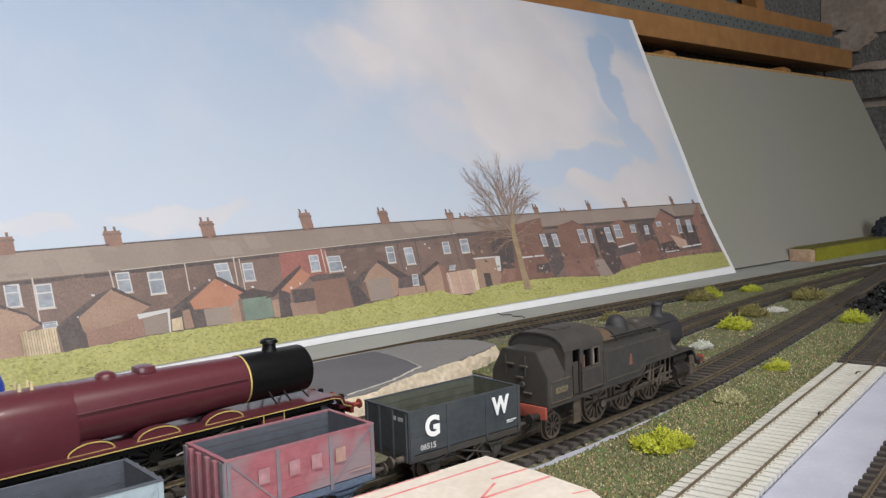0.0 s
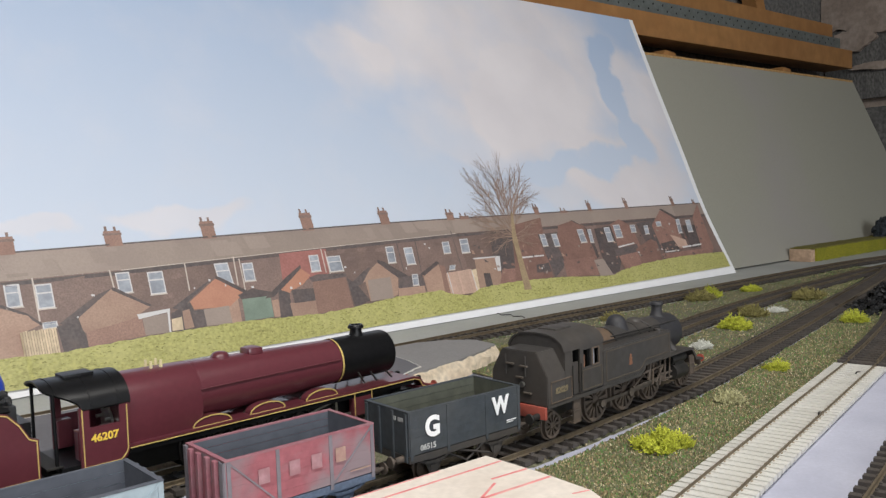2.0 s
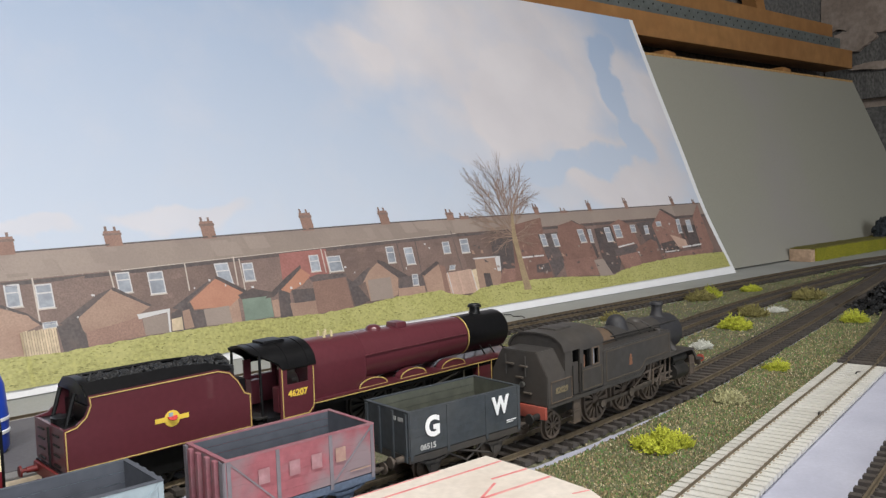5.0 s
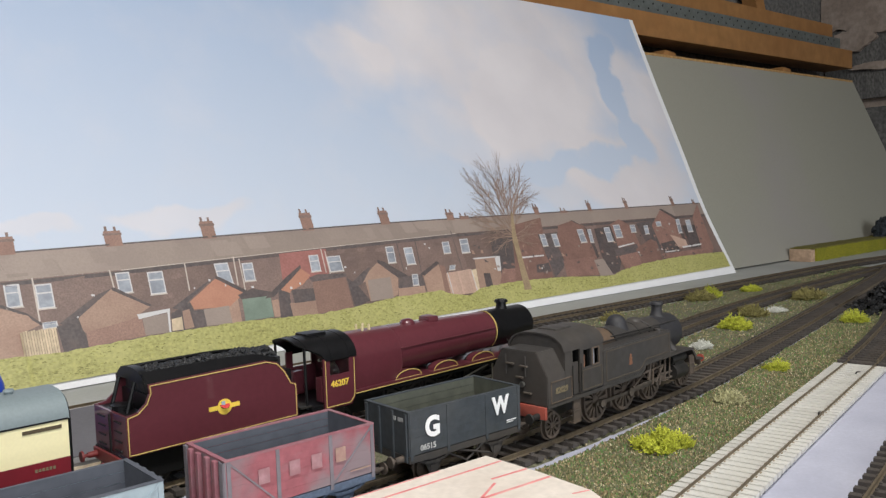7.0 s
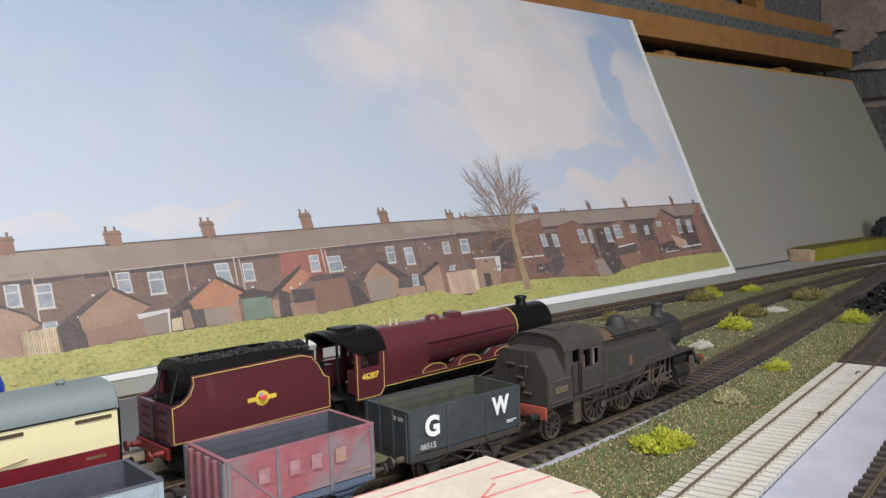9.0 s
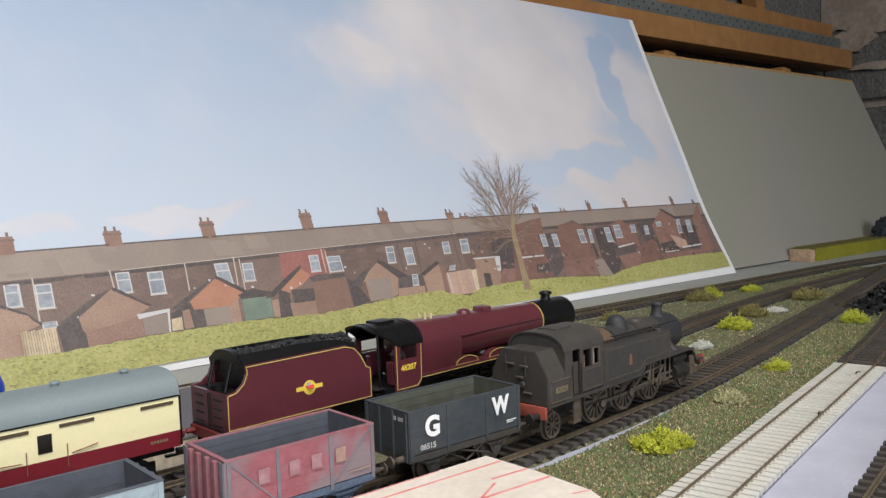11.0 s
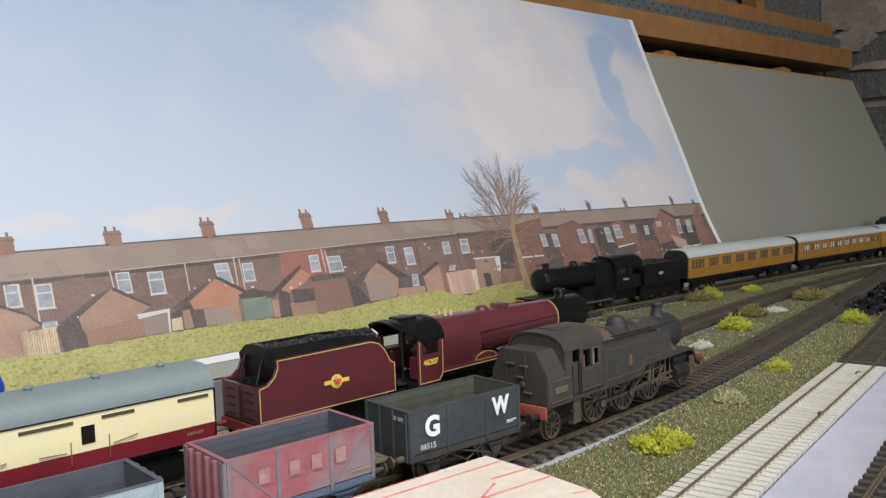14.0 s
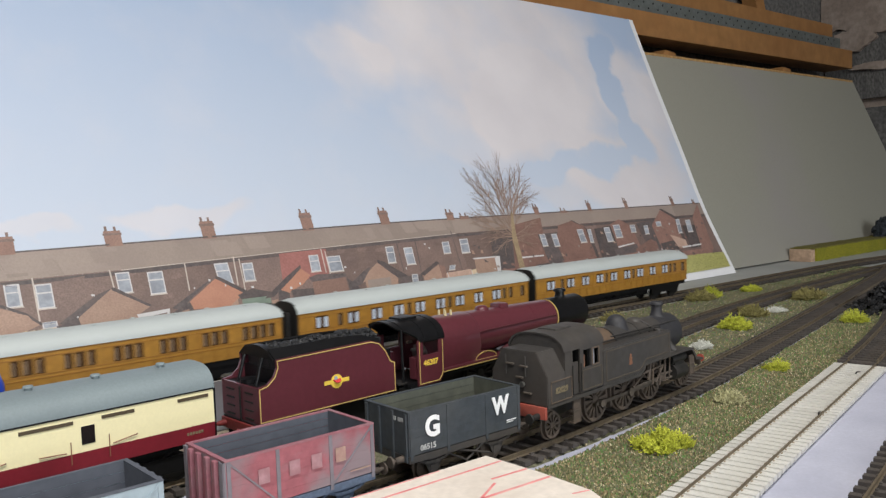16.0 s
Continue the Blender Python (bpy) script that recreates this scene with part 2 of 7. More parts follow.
M["rowe_red"] = mat("faded_red_wagon_paint", srgb(148, 86, 95), 0.72, grain=300, vary=0.12, bump=0.08, stain=srgb(128, 116, 122), stain_scale=36, stain_amount=0.95, stain_lo=0.42, stain_hi=0.56)
M["rowe_iron"] = mat("grey_strapping", srgb(118, 114, 122), 0.75, grain=300, vary=0.1, bump=0.1)
M["rowe_edge"] = mat("faded_red_edge", srgb(146, 94, 104), 0.75, grain=300, vary=0.15, bump=0.08, stain=srgb(140, 120, 124), stain_scale=120)
M["blue_frame"] = mat("blue_grey_underframe", srgb(88, 102, 124), 0.75, vary=0.2, bump=0.1)
M["pale_wagon"] = mat("pale_blue_grey_wagon", srgb(150, 166, 176), 0.75, grain=300, vary=0.08, bump=0.08, stain=srgb(128, 138, 146), stain_scale=50)
M["letter_faded"] = mat("faded_white_letter", srgb(156, 120, 126), 0.7, grain=250, vary=0.25, bump=0, stain=srgb(146, 100, 108), stain_scale=180, stain_amount=0.9)
M["number_dim"] = mat("worn_white_number", srgb(176, 178, 178), 0.7, grain=400, vary=0.25, bump=0, stain=srgb(110, 112, 114), stain_scale=300)
M["letter_straw"] = mat("faded_straw_letter", srgb(164, 140, 126), 0.7, grain=250, vary=0.25, bump=0, stain=srgb(150, 112, 110), stain_scale=180, stain_amount=0.9)
M["cream"] = mat("cream_coach_paint", srgb(240, 230, 186), 0.4, vary=0.02, bump=0.02, stain_amount=0.08)
M["crimson"] = mat("crimson_coach_paint", srgb(126, 36, 48), 0.4, vary=0.05, bump=0.02)
M["coach_roof"] = mat("mid_grey_coach_roof", srgb(122, 134, 138), 0.6, vary=0.05, bump=0.05, stain=srgb(112, 122, 126), stain_scale=25)
M["teak"] = mat("varnished_teak", srgb(164, 120, 50), 0.4, grain=260, vary=0.14, bump=0.04, stain=srgb(146, 100, 38), stain_scale=70, coat=0.2)
M["teak_dark"] = mat("dark_teak_moulding", srgb(150, 104, 40), 0.45, vary=0.12, bump=0.04)
M["teak_roof"] = mat("pale_grey_coach_roof", srgb(184, 190, 189), 0.6, vary=0.03, bump=0.04, stain=srgb(166, 172, 170), stain_scale=40, stain_amount=0.3)
M["window"] = mat("coach_window_interior", srgb(150, 150, 156), 0.15, grain=150, vary=0.3, bump=0, spec=0.6, stain=srgb(60, 60, 72), stain_scale=160, stain_amount=0.9)
M["window_dark"] = mat("dark_window", srgb(34, 30, 30), 0.15, bump=0, spec=0.6)
M["blue_plastic"] = mat("blue_plastic", srgb(36, 74, 190), 0.3, vary=0.05, bump=0, stain_amount=0.1)
M["floor"] = mat("grey_concrete_floor", srgb(140, 138, 134), 0.85, grain=60, vary=0.12)
M["crest_red"] = mat("crest_red", srgb(196, 60, 60), 0.5, bump=0)
M["chair"] = mat("brown_rail_chair", srgb(160, 146, 124), 0.8, vary=0.15, bump=0)
M["print_stack"] = mat("printed_chimney_brick", srgb(148, 118, 106), 0.55, grain=800, vary=0.16, bump=0, stain=srgb(128, 100, 92), stain_scale=70, obj_random=0.12)
M["print_tuft"] = mat("printed_grass_tuft", srgb(152, 150, 88), 0.55, grain=300, vary=0.2, bump=0, island=0.38)
M["curtain"] = mat("pale_blue_white_curtain", srgb(190, 200, 214), 0.6, grain=300, vary=0.15, bump=0)
M["blind"] = mat("grey_brown_blind", srgb(122, 104, 84), 0.6, grain=300, vary=0.15, bump=0)
# pane colour browned to carry the warm reflection in the glass
M["teak_pane"] = mat("coach_glass_warm_reflection", srgb(78, 56, 36), 0.2, bump=0, spec=0.6)
M["rail_dark"] = mat("dark_brown_rail", srgb(112, 100, 82), 0.5, 0.3, grain=300, vary=0.2, bump=0.05)
M["louvre"] = mat("dark_brown_louvre", srgb(80, 68, 50), 0.6, vary=0.15, bump=0)
M["crest_rust"] = mat("faded_orange_crest", srgb(140, 98, 76), 0.6, vary=0.2, bump=0)


def flock_material():
    """Mixed scatter: every grain takes one of several dyed colours."""
    m = bpy.data.materials.new("mixed_flock")
    m.use_nodes = True
    N, L = m.node_tree.nodes, m.node_tree.links
    b = N["Principled BSDF"]
    b.inputs["Roughness"].default_value = 0.95
    ramp = N.new("ShaderNodeValToRGB")
    ramp.color_ramp.interpolation = "CONSTANT"
    cols = [(0.0, srgb(90, 96, 64)), (0.22, srgb(112, 118, 78)), (0.42, srgb(136, 128, 94)), (0.58, srgb(102, 90, 70)), (0.68, srgb(98, 134, 72)), (0.8, srgb(172, 156, 122)), (0.9, srgb(146, 122, 88)), (0.95, srgb(204, 192, 160))]
    els = ramp.color_ramp.elements
    els[0].position, els[0].color = 0.0, (*cols[0][1], 1)
    els[1].position, els[1].color = cols[1][0], (*cols[1][1], 1)
    for p_, c_ in cols[2:]:
        e = els.new(p_)
        e.color = (*c_, 1)
    L.new(N.new("ShaderNodeNewGeometry").outputs["Random Per Island"], ramp.inputs[0])
    n = N.new("ShaderNodeTexNoise")
    n.inputs["Scale"].default_value = 30
    co = N.new("ShaderNodeTexCoord")
    L.new(co.outputs["Object"], n.inputs["Vector"])
    mr = N.new("ShaderNodeMapRange")
    mr.inputs[3].default_value, mr.inputs[4].default_value = 0.7, 1.3
    L.new(n.outputs[0], mr.inputs[0])
    hs = N.new("ShaderNodeHueSaturation")
    L.new(mr.outputs[0], hs.inputs["Value"])
    L.new(ramp.outputs[0], hs.inputs["Color"])
    L.new(hs.outputs[0], b.inputs["Base Color"])
    return m


M["flock"] = flock_material()
M["lower_card"] = mat("dark_grey_card", srgb(98, 97, 102), 0.8, grain=500, vary=0.08, bump=0.2, stain=srgb(120, 118, 122), stain_scale=18)
M["pale_paint"] = mat("worn_pale_paint", srgb(206, 202, 196), 0.8, grain=300, vary=0.1, bump=0.1)
M["dark_foam"] = mat("blue_black_foam", srgb(44, 50, 56), 0.9, grain=300, vary=0.3, bump=0.5, island=0.4)
M["wood_end"] = mat("sawn_wood_end", srgb(184, 156, 132), 0.85, grain=200, vary=0.2, bump=0.4)
M["moss_top"] = mat("brown_green_turf", srgb(112, 106, 48), 0.95, grain=400, vary=0.35, bump=1.0)


# ---- mesh helpers (millimetres) ----
def part(name, bm, material, parent=None, label="", smooth=False):
    """Links a bmesh, drawn in millimetres, as one mesh object under a thing."""
    bmesh.ops.scale(bm, vec=(MM, MM, MM), verts=bm.verts)
    me = bpy.data.meshes.new(name)
    bm.to_mesh(me)
    bm.free()
    for m in (material if isinstance(material, (list, tuple)) else [material]):
        me.materials.append(M[m] if isinstance(m, str) else m)
    if smooth:
        me.polygons.foreach_set("use_smooth", [True] * len(me.polygons))
        me.set_sharp_from_angle(angle=radians(40))
    ob = new(name, me)
    if parent:
        ob.parent = parent
    if label:
        ob["label"] = label
    return ob


def parts(name, bm, material, parent, label=""):
    """Each loose piece of a bmesh becomes a part of its own."""
    bm.verts.index_update()
    left, made = set(bm.verts), []
    while left:
        todo, piece = [left.pop()], set()
        while todo:
            v = todo.pop()
            piece.add(v)
            for e in v.link_edges:
                o = e.other_vert(v)
                if o in left:
                    left.discard(o)
                    todo.append(o)
        one = bmesh.new()
        copy = {v: one.verts.new(v.co) for v in sorted(piece, key=lambda v: v.index)}
        for f in {f for v in piece for f in v.link_faces}:
            one.faces.new([copy[v] for v in f.verts])
        made.append((min(v.index for v in piece), one))
    bm.free()
    for _, one in sorted(made, key=lambda q: q[0]):
        part(name, one, material, parent, label)


_ico = bmesh.new()
bmesh.ops.create_icosphere(_ico, subdivisions=1, radius=1.0)
ICO_V = np.array([v.co[:] for v in _ico.verts])
ICO_F = np.array([[v.index for v in f.verts] for f in _ico.faces])
_ico.free()


def lumps(name, items, material, parent, label="", seed=0):
    """Many uneven grains in one mesh: items are (centre, radius, squash of x, y, z)."""
    rng = np.random.RandomState(seed)
    V, F = [], []
    for k, (c, r, sq) in enumerate(items):
        V.append(ICO_V * (r * np.array(sq)) * rng.uniform(0.75, 1.2, (len(ICO_V), 1)) + np.array(c))
        F.append(ICO_F + k * len(ICO_V))
    me = bpy.data.meshes.new(name)
    me.from_pydata((np.vstack(V) * MM).tolist(), [], np.vstack(F).tolist())
    me.materials.append(M[material])
    ob = new(name, me)
    ob.parent = parent
    return tagged(ob, label, kind="stuff")


def thing(name, label, category, m=None, group="", kind=""):
    ob = new(name)
    ob.empty_display_size = 0.01
    if m is not None:
        ob.matrix_world = m
    return tagged(ob, label, category, group, kind)


def mm(x, y, z, rx=0, ry=0, rz=0):
    return pose(x * MM, y * MM, z * MM, rx, ry, rz)


def box(bm, x0, x1, y0, y1, z0, z1, bevel=0.0):
    vs = [bm.verts.new((x, y, z)) for x in (x0, x1) for y in (y0, y1) for z in (z0, z1)]
    fs = [bm.faces.new([vs[i] for i in f]) for f in ((0, 1, 3, 2), (4, 6, 7, 5), (0, 4, 5, 1), (2, 3, 7, 6), (0, 2, 6, 4), (1, 5, 7, 3))]
    if bevel:
        es = list({e for f in fs for e in f.edges})
        bmesh.ops.bevel(bm, geom=es, offset=bevel, segments=2, affect="EDGES", profile=0.6)
    return bm


def rod(bm, a, b, r, r2=None, seg=10, caps=True):
    a, b = Vector(a), Vector(b)
    d = b - a
    q = d.to_track_quat("Z", "Y")
    r2 = r if r2 is None else r2
    rings = []
    for c, rad in ((a, r), (b, r2)):
        rings.append([bm.verts.new(c + q @ Vector((rad * math.cos(t), rad * math.sin(t), 0))) for t in [2 * math.pi * i / seg for i in range(seg)]])
    for i in range(seg):
        j = (i + 1) % seg
        bm.faces.new((rings[0][i], rings[0][j], rings[1][j], rings[1][i]))
    if caps:
        bm.faces.new(rings[0][::-1])
        bm.faces.new(rings[1])
    return bm


def loft(bm, sections, closed=True, caps=True):
    """Skins a row of equal-length loops of points."""
    rings = [[bm.verts.new(p) for p in s] for s in sections]
    n = len(rings[0])
    for a, b in zip(rings, rings[1:]):
        for i in range(n if closed else n - 1):
            j = (i + 1) % n
            bm.faces.new((a[i], a[j], b[j], b[i]))
    if caps and closed:
        bm.faces.new(rings[0][::-1])
        bm.faces.new(rings[-1])
    bmesh.ops.recalc_face_normals(bm, faces=bm.faces[:])
    return bm


def prism_x(bm, prof, x0, x1):
    """A profile of (y, z) drawn along x."""
    return loft(bm, [[(x0, y, z) for y, z in prof], [(x1, y, z) for y, z in prof]])


def prism_y(bm, prof, y0, y1):
    """A profile of (x, z) drawn along y."""
    return loft(bm, [[(x, y0, z) for x, z in prof], [(x, y1, z) for x, z in prof]])


def lathe(bm, prof, base=(0, 0, 0), axis="Z", seg=24):
    """A profile of (radius, height) turned about an axis."""
    secs = []
    for r, h in prof:
        ring = []
        for i in range(seg):
            t = 2 * math.pi * i / seg
            c, s = r * math.cos(t), r * math.sin(t)
            ring.append((base[0] + h, base[1] + c, base[2] + s) if axis == "X" else (base[0] + c, base[1] + h, base[2] + s) if axis == "Y" else (base[0] + c, base[1] + s, base[2] + h))
        secs.append(ring)
    return loft(bm, secs)


def path_bar(bm, pts, w, t, y):
    """A thin painted line of width w on a side wall at y, through (x, z) points; it stands t proud."""
    for (xa, za), (xb, zb) in zip(pts, pts[1:]):
        d = math.hypot(xb - xa, zb - za)
        nx, nz = -(zb - za) / d * w / 2, (xb - xa) / d * w / 2
        ex, ez = (xb - xa) / d * w / 2, (zb - za) / d * w / 2
        q = [(xa - ex + nx, za - ez + nz), (xa - ex - nx, za - ez - nz), (xb + ex - nx, zb + ez - nz), (xb + ex + nx, zb + ez + nz)]
        prism_y(bm, q, y, y - t)
    return bm


def letters(text, size, material, parent, m, name="lettering", depth=0.15, bold=0.0, label=""):
    """Raised letters in the built-in font; m stands in metres in the parent's space."""
    cu = bpy.data.curves.new(name, "FONT")
    cu.body, cu.size, cu.extrude, cu.align_x, cu.align_y, cu.offset = text, size * MM, depth * MM, "CENTER", "CENTER", bold * MM
    cu.resolution_u = 4
    tmp = new("tmp", cu)
    me = bpy.data.meshes.new_from_object(tmp.evaluated_get(bpy.context.evaluated_depsgraph_get()))
    bpy.data.objects.remove(tmp)
    me.materials.clear()
    me.materials.append(M[material])
    ob = new(name, me)
    ob.parent, ob.matrix_local = parent, m
    if label:
        ob["label"] = label
    return ob


def near_side(x, y, z):
    """Pose of lettering on a side that faces -y."""
    return mm(x, y, z, 90, 0, 0)


# ---- track centrelines ----
class Line:
    def __init__(self, pts, step=4.0):
        p = np.array(pts, float)
        out = []
        ext = np.vstack([2 * p[0] - p[1], p, 2 * p[-1] - p[-2]])
        for i in range(1, len(ext) - 2):
            a, b, c, d = ext[i - 1:i + 3]
            n = max(2, int(np.linalg.norm(c - b) / step))
            for u in np.linspace(0, 1, n, endpoint=False):
                out.append(0.5 * (2 * b + (c - a) * u + (2 * a - 5 * b + 4 * c - d) * u * u + (3 * b - a - 3 * c + d) * u ** 3))
        out.append(p[-1])
        self.p = np.array(out)
        self.s = np.concatenate([[0], np.cumsum(np.linalg.norm(np.diff(self.p, axis=0), axis=1))])

    def at(self, s):
        return np.array([np.interp(s, self.s, self.p[:, 0]), np.interp(s, self.s, self.p[:, 1])])

    def turn(self, s, d=6):
        a, b = self.at(s - d), self.at(s + d)
        return math.degrees(math.atan2(b[1] - a[1], b[0] - a[0]))

    def s_of_x(self, x):
        """Length along the line at the first crossing of x."""
        k = int(np.argmax(self.p[:, 0] >= x))
        u = (x - self.p[k - 1, 0]) / (self.p[k, 0] - self.p[k - 1, 0])
        return float(self.s[k - 1] + u * (self.s[k] - self.s[k - 1]))

    def vehicle(self, s, half, z=0.0, back=False):
        """Pose of a vehicle whose bogies stand half before and behind s."""
        a, b = self.at(s - half), self.at(s + half)
        c = (a + b) / 2
        t = math.degrees(math.atan2(b[1] - a[1], b[0] - a[0]))
        return mm(c[0], c[1], z, 0, 0, t + (180 if back else 0))


MAIN = Line([(-700, 208), (-400, 225), (-200, 233), (0, 238), (200, 243), (390, 250), (540, 250), (660, 250), (770, 250), (900, 250), (1010, 248), (1100, 240), (1180, 225), (1310, 175), (1420, 90),
             (1495, -20), (1526, -150), (1535, -400), (1535, -900), (1535, -1500), (1535, -2200)])
MIDDLE = Line([(-700, 40), (-400, 62), (-150, 74), (-27, 81), (100, 88.5), (218, 98.5), (320, 113), (400, 129), (500, 147), (642, 166), (803, 179), (935, 187), (1100, 178), (1260, 135), (1380, 50), (1450, -80), (1470, -250)])
TANK = Line([(-700, -14), (-300, -6), (-80, -3), (0, -2.2), (70, -2.0), (150, 4.5), (234, 13), (336, 31), (433, 51), (600, 87), (741, 118), (880, 150), (985, 180)])
WHITE = Line([(-150, -147), (76, -99), (168, -80), (360, -41)])
RIGHT = Line([(-150, -204), (118, -152), (200, -134), (420, -82), (600, -30)])
SPUR = Line([(362, -40.5), (450, -20), (560, 10), (700, 60)])

# ---- room ----
ROOM = (-2400, 1700, -2600, 600, -900, 1450)


def slab(name, x0, x1, y0, y1, z0, z1, material, label=""):
    bm = bmesh.new()
    return tagged(part(name, box(bm, x0, x1, y0, y1, z0, z1), material), label, kind="structure")


x0, x1, y0, y1, z0, z1 = ROOM
slab("floor", x0, x1, y0, y1, z0 - 60, z0, "floor", "grey concrete garage floor")
slab("ceiling", x0 - 100, x1 + 100, y0 - 100, y1 + 100, z1, z1 + 60, "wall", "plain grey ceiling")
slab("wall_north", x0, x1, y1, y1 + 100, z0, z1, "block", "rough grey wall behind the layout")
slab("wall_west", x0 - 100, x0, y0 - 100, y1 + 100, z0, z1, "wall", "plain grey wall")
# unseen south wall with a wide opening, assumed for daylight
slab("wall_south_low", x0, x1, y0 - 100, y0, z0, 150, "wall", "plain grey wall below the opening")
slab("wall_south_high", x0, x1, y0 - 100, y0, 1350, z1, "wall", "plain grey wall above the opening")
slab("wall_south_side", 600, x1, y0 - 100, y0, 150, 1350, "wall", "plain grey wall beside the opening")
slab("wall_south_end", x0, -1300, y0 - 100, y0, 150, 1350, "wall", "plain grey wall beside the opening")

# ---- east wall of concrete blocks ----
east = tagged(slab("wall_east", 1706, 1806, y0 - 100, y1 + 100, z0, z1, "mortar", "crumbling concrete block wall with pale mortar"), kind="structure")
bl = random.Random(5)
block_meshes = []
for k in range(6):
    bm = bmesh.new()
    box(bm, 0, 22, 0, 432, 0, 207)
    bmesh.ops.subdivide_edges(bm, edges=bm.edges[:], cuts=5, use_grid_fill=True)
    for v in bm.verts:
        f = noise.fractal(Vector((v.co.y * 0.02 + k * 9, v.co.z * 0.02, v.co.x * 0.05)), 1.0, 2.0, 4)
        v.co += Vector((-abs(f) * 5, f * 5, noise.noise(v.co * 0.02 + Vector((k, 0, 7))) * 7))
    o = part("block", bm, "block", smooth=True)
    block_meshes.append(o.data)
    bpy.data.objects.remove(o)
for r in range(-1, 6):
    for c in range(-3, 1):
        y = 162 + c * 450 - (225 if r % 2 else 0)
        if y + 432 > 598 or y < y0:
            continue
        o = new("block", bl.choice(block_meshes))
        o.parent = east
        o.matrix_local = mm(1687, y, 28 + r * 225 + 38)
    if r % 2:
        o = new("block", bl.choice(block_meshes))
        o.parent = east
        o.matrix_local = mm(1687, 387, 28 + r * 225 + 38) @ Matrix.Diagonal((1, 0.48, 1, 1))
# torn skin of render over the blocks, in the corner above the timber
bm = bmesh.new()
for k, (cy, cz, w, h) in enumerate(((545, 505, 75, 62), (478, 470, 62, 40), (530, 420, 46, 24), (470, 360, 60, 9))):
    ring = []
    for i in range(44):
        t = 2 * math.pi * i / 44
        f = 1 + 0.3 * noise.noise(Vector((math.cos(t) * 1.7 + k * 5, math.sin(t) * 1.7, k))) + 0.16 * noise.noise(Vector((math.cos(t) * 6, math.sin(t) * 6, k)))
        ring.append((1676 - k * 1.2, min(598, cy + w * f * math.cos(t)), cz + h * f * math.sin(t)))
    loft(bm, [ring, [(1708, y, z) for x, y, z in ring]])
tagged(part("render_patch", bm, "mortar"), "torn pinkish render patch on the block wall", "render", kind="structure")


# ---- timber shelf above the boards ----
def bearer():
    b = thing("shelf_bearer", "sawn pine shelf bearer with grey perforated steel strip", "shelf bearer", mm(0, 505, 0))
    bm = bmesh.new()
    box(bm, -400, 1620, 0, 60, 352, 390, 1.5)
    part("lower_rail", bm, "timber", b, smooth=True)
    bm = bmesh.new()
    box(bm, -400, 1548, 9, 55, 410.5, 438, 1.5)
    part("upper_rail", bm, "timber", b, smooth=True)
    bm = bmesh.new()
    box(bm, -400, 1566, 2, 52, 390.2, 410.3, 0.4)
    strip = part("steel_strip", bm, "steel", b, "grey perforated steel strip", smooth=True)
    # dark discs stand in for shaded holes; the strip isn't pierced
    hole = bmesh.new()
    rod(hole, (0, 1.75, 0), (0, 2.6, 0), 1.7, seg=10)
    first = part("hole", hole, "hole", strip)
    for i in range(42):
        for j in (0, 1):
            o = first if i == j == 0 else new("hole", first.data)
            o.parent = strip
            o.matrix_local = mm(500 + i * 25 + j * 12.5, 0, 396 + j * 8.5)
    for x in (938, 1322):
        bm = bmesh.new()
        prism_y(bm, [(x, 318), (x + 40, 318), (x + 36, 333), (x + 8, 336)], 4, 40)
        part("packing_block", bm, "timber", b)
    bm = bmesh.new()
    prism_x(bm, [(52, 438), (80, 438), (80, 700), (52, 700)], 1330, 1360)
    bmesh.ops.rotate(bm, verts=bm.verts[:], cent=(1345, 60, 438), matrix=Matrix.Rotation(radians(-22), 3, "Y"))
    part("strut", bm, "timber", b)


bearer()

# ---- baseboard ----
# the far strip is coloured grey, the near parts bluish white
bm = bmesh.new()
box(bm, -1300, 1690, 195, 600, -26, -6.4)
base = tagged(part("baseboard", bm, "base_grey"), "grey baseboard under the tracks", "baseboard", kind="structure")
bm = bmesh.new()
box(bm, -1300, 1690, -420, 195, -26, -6.4)
tagged(part("baseboard", bm, "base_white"), "bluish white painted baseboard", "baseboard", kind="structure")
bm = bmesh.new()
box(bm, 1350, 1690, -2400, -420, -26, -6.4)
tagged(part("baseboard", bm, "base_white"), "bluish white painted baseboard", "baseboard", kind="structure")
bm = bmesh.new()
for x, y in ((-1250, -380), (-1250, 540), (100, -380), (100, 540), (1400, -2350), (1640, -2350), (1640, 540), (1400, -380)):
    box(bm, x, x + 45, y, y + 45, -900, -26)
tagged(part("trestle", bm, "timber"), "pine legs under the baseboard", "trestle", kind="structure")

# ---- backdrop ----
PAPER_Y = 330.0


def lean(h):
    return PAPER_Y + 0.50 * h - 0.00014 * h * h


ARC_H = np.linspace(-10, 420, 1200)
ARC_V = np.concatenate([[0], np.cumsum(np.hypot(np.diff(ARC_H), np.diff(lean(ARC_H))))])
ARC_V -= np.interp(0, ARC_H, ARC_V)


def sheet(u, v, off=0.0):
    """A place on the printed sheet: u along it, v up its slope, off in front of it."""
    h = float(np.interp(v, ARC_V, ARC_H))
    s = 0.50 - 0.00028 * h
    n = math.hypot(1, s)
    u -= 6 * math.exp(-((v - 100) / 70) ** 2) * max(0, u / 846) ** 4
    swing = 9 * max(0.0, (250 - u) / 300) ** 1.5 if u > -60 else 10 + 0.03 * (-60 - u)
    return Vector((u, lean(h) - swing - off / n, h - 5.6 + off * s / n))


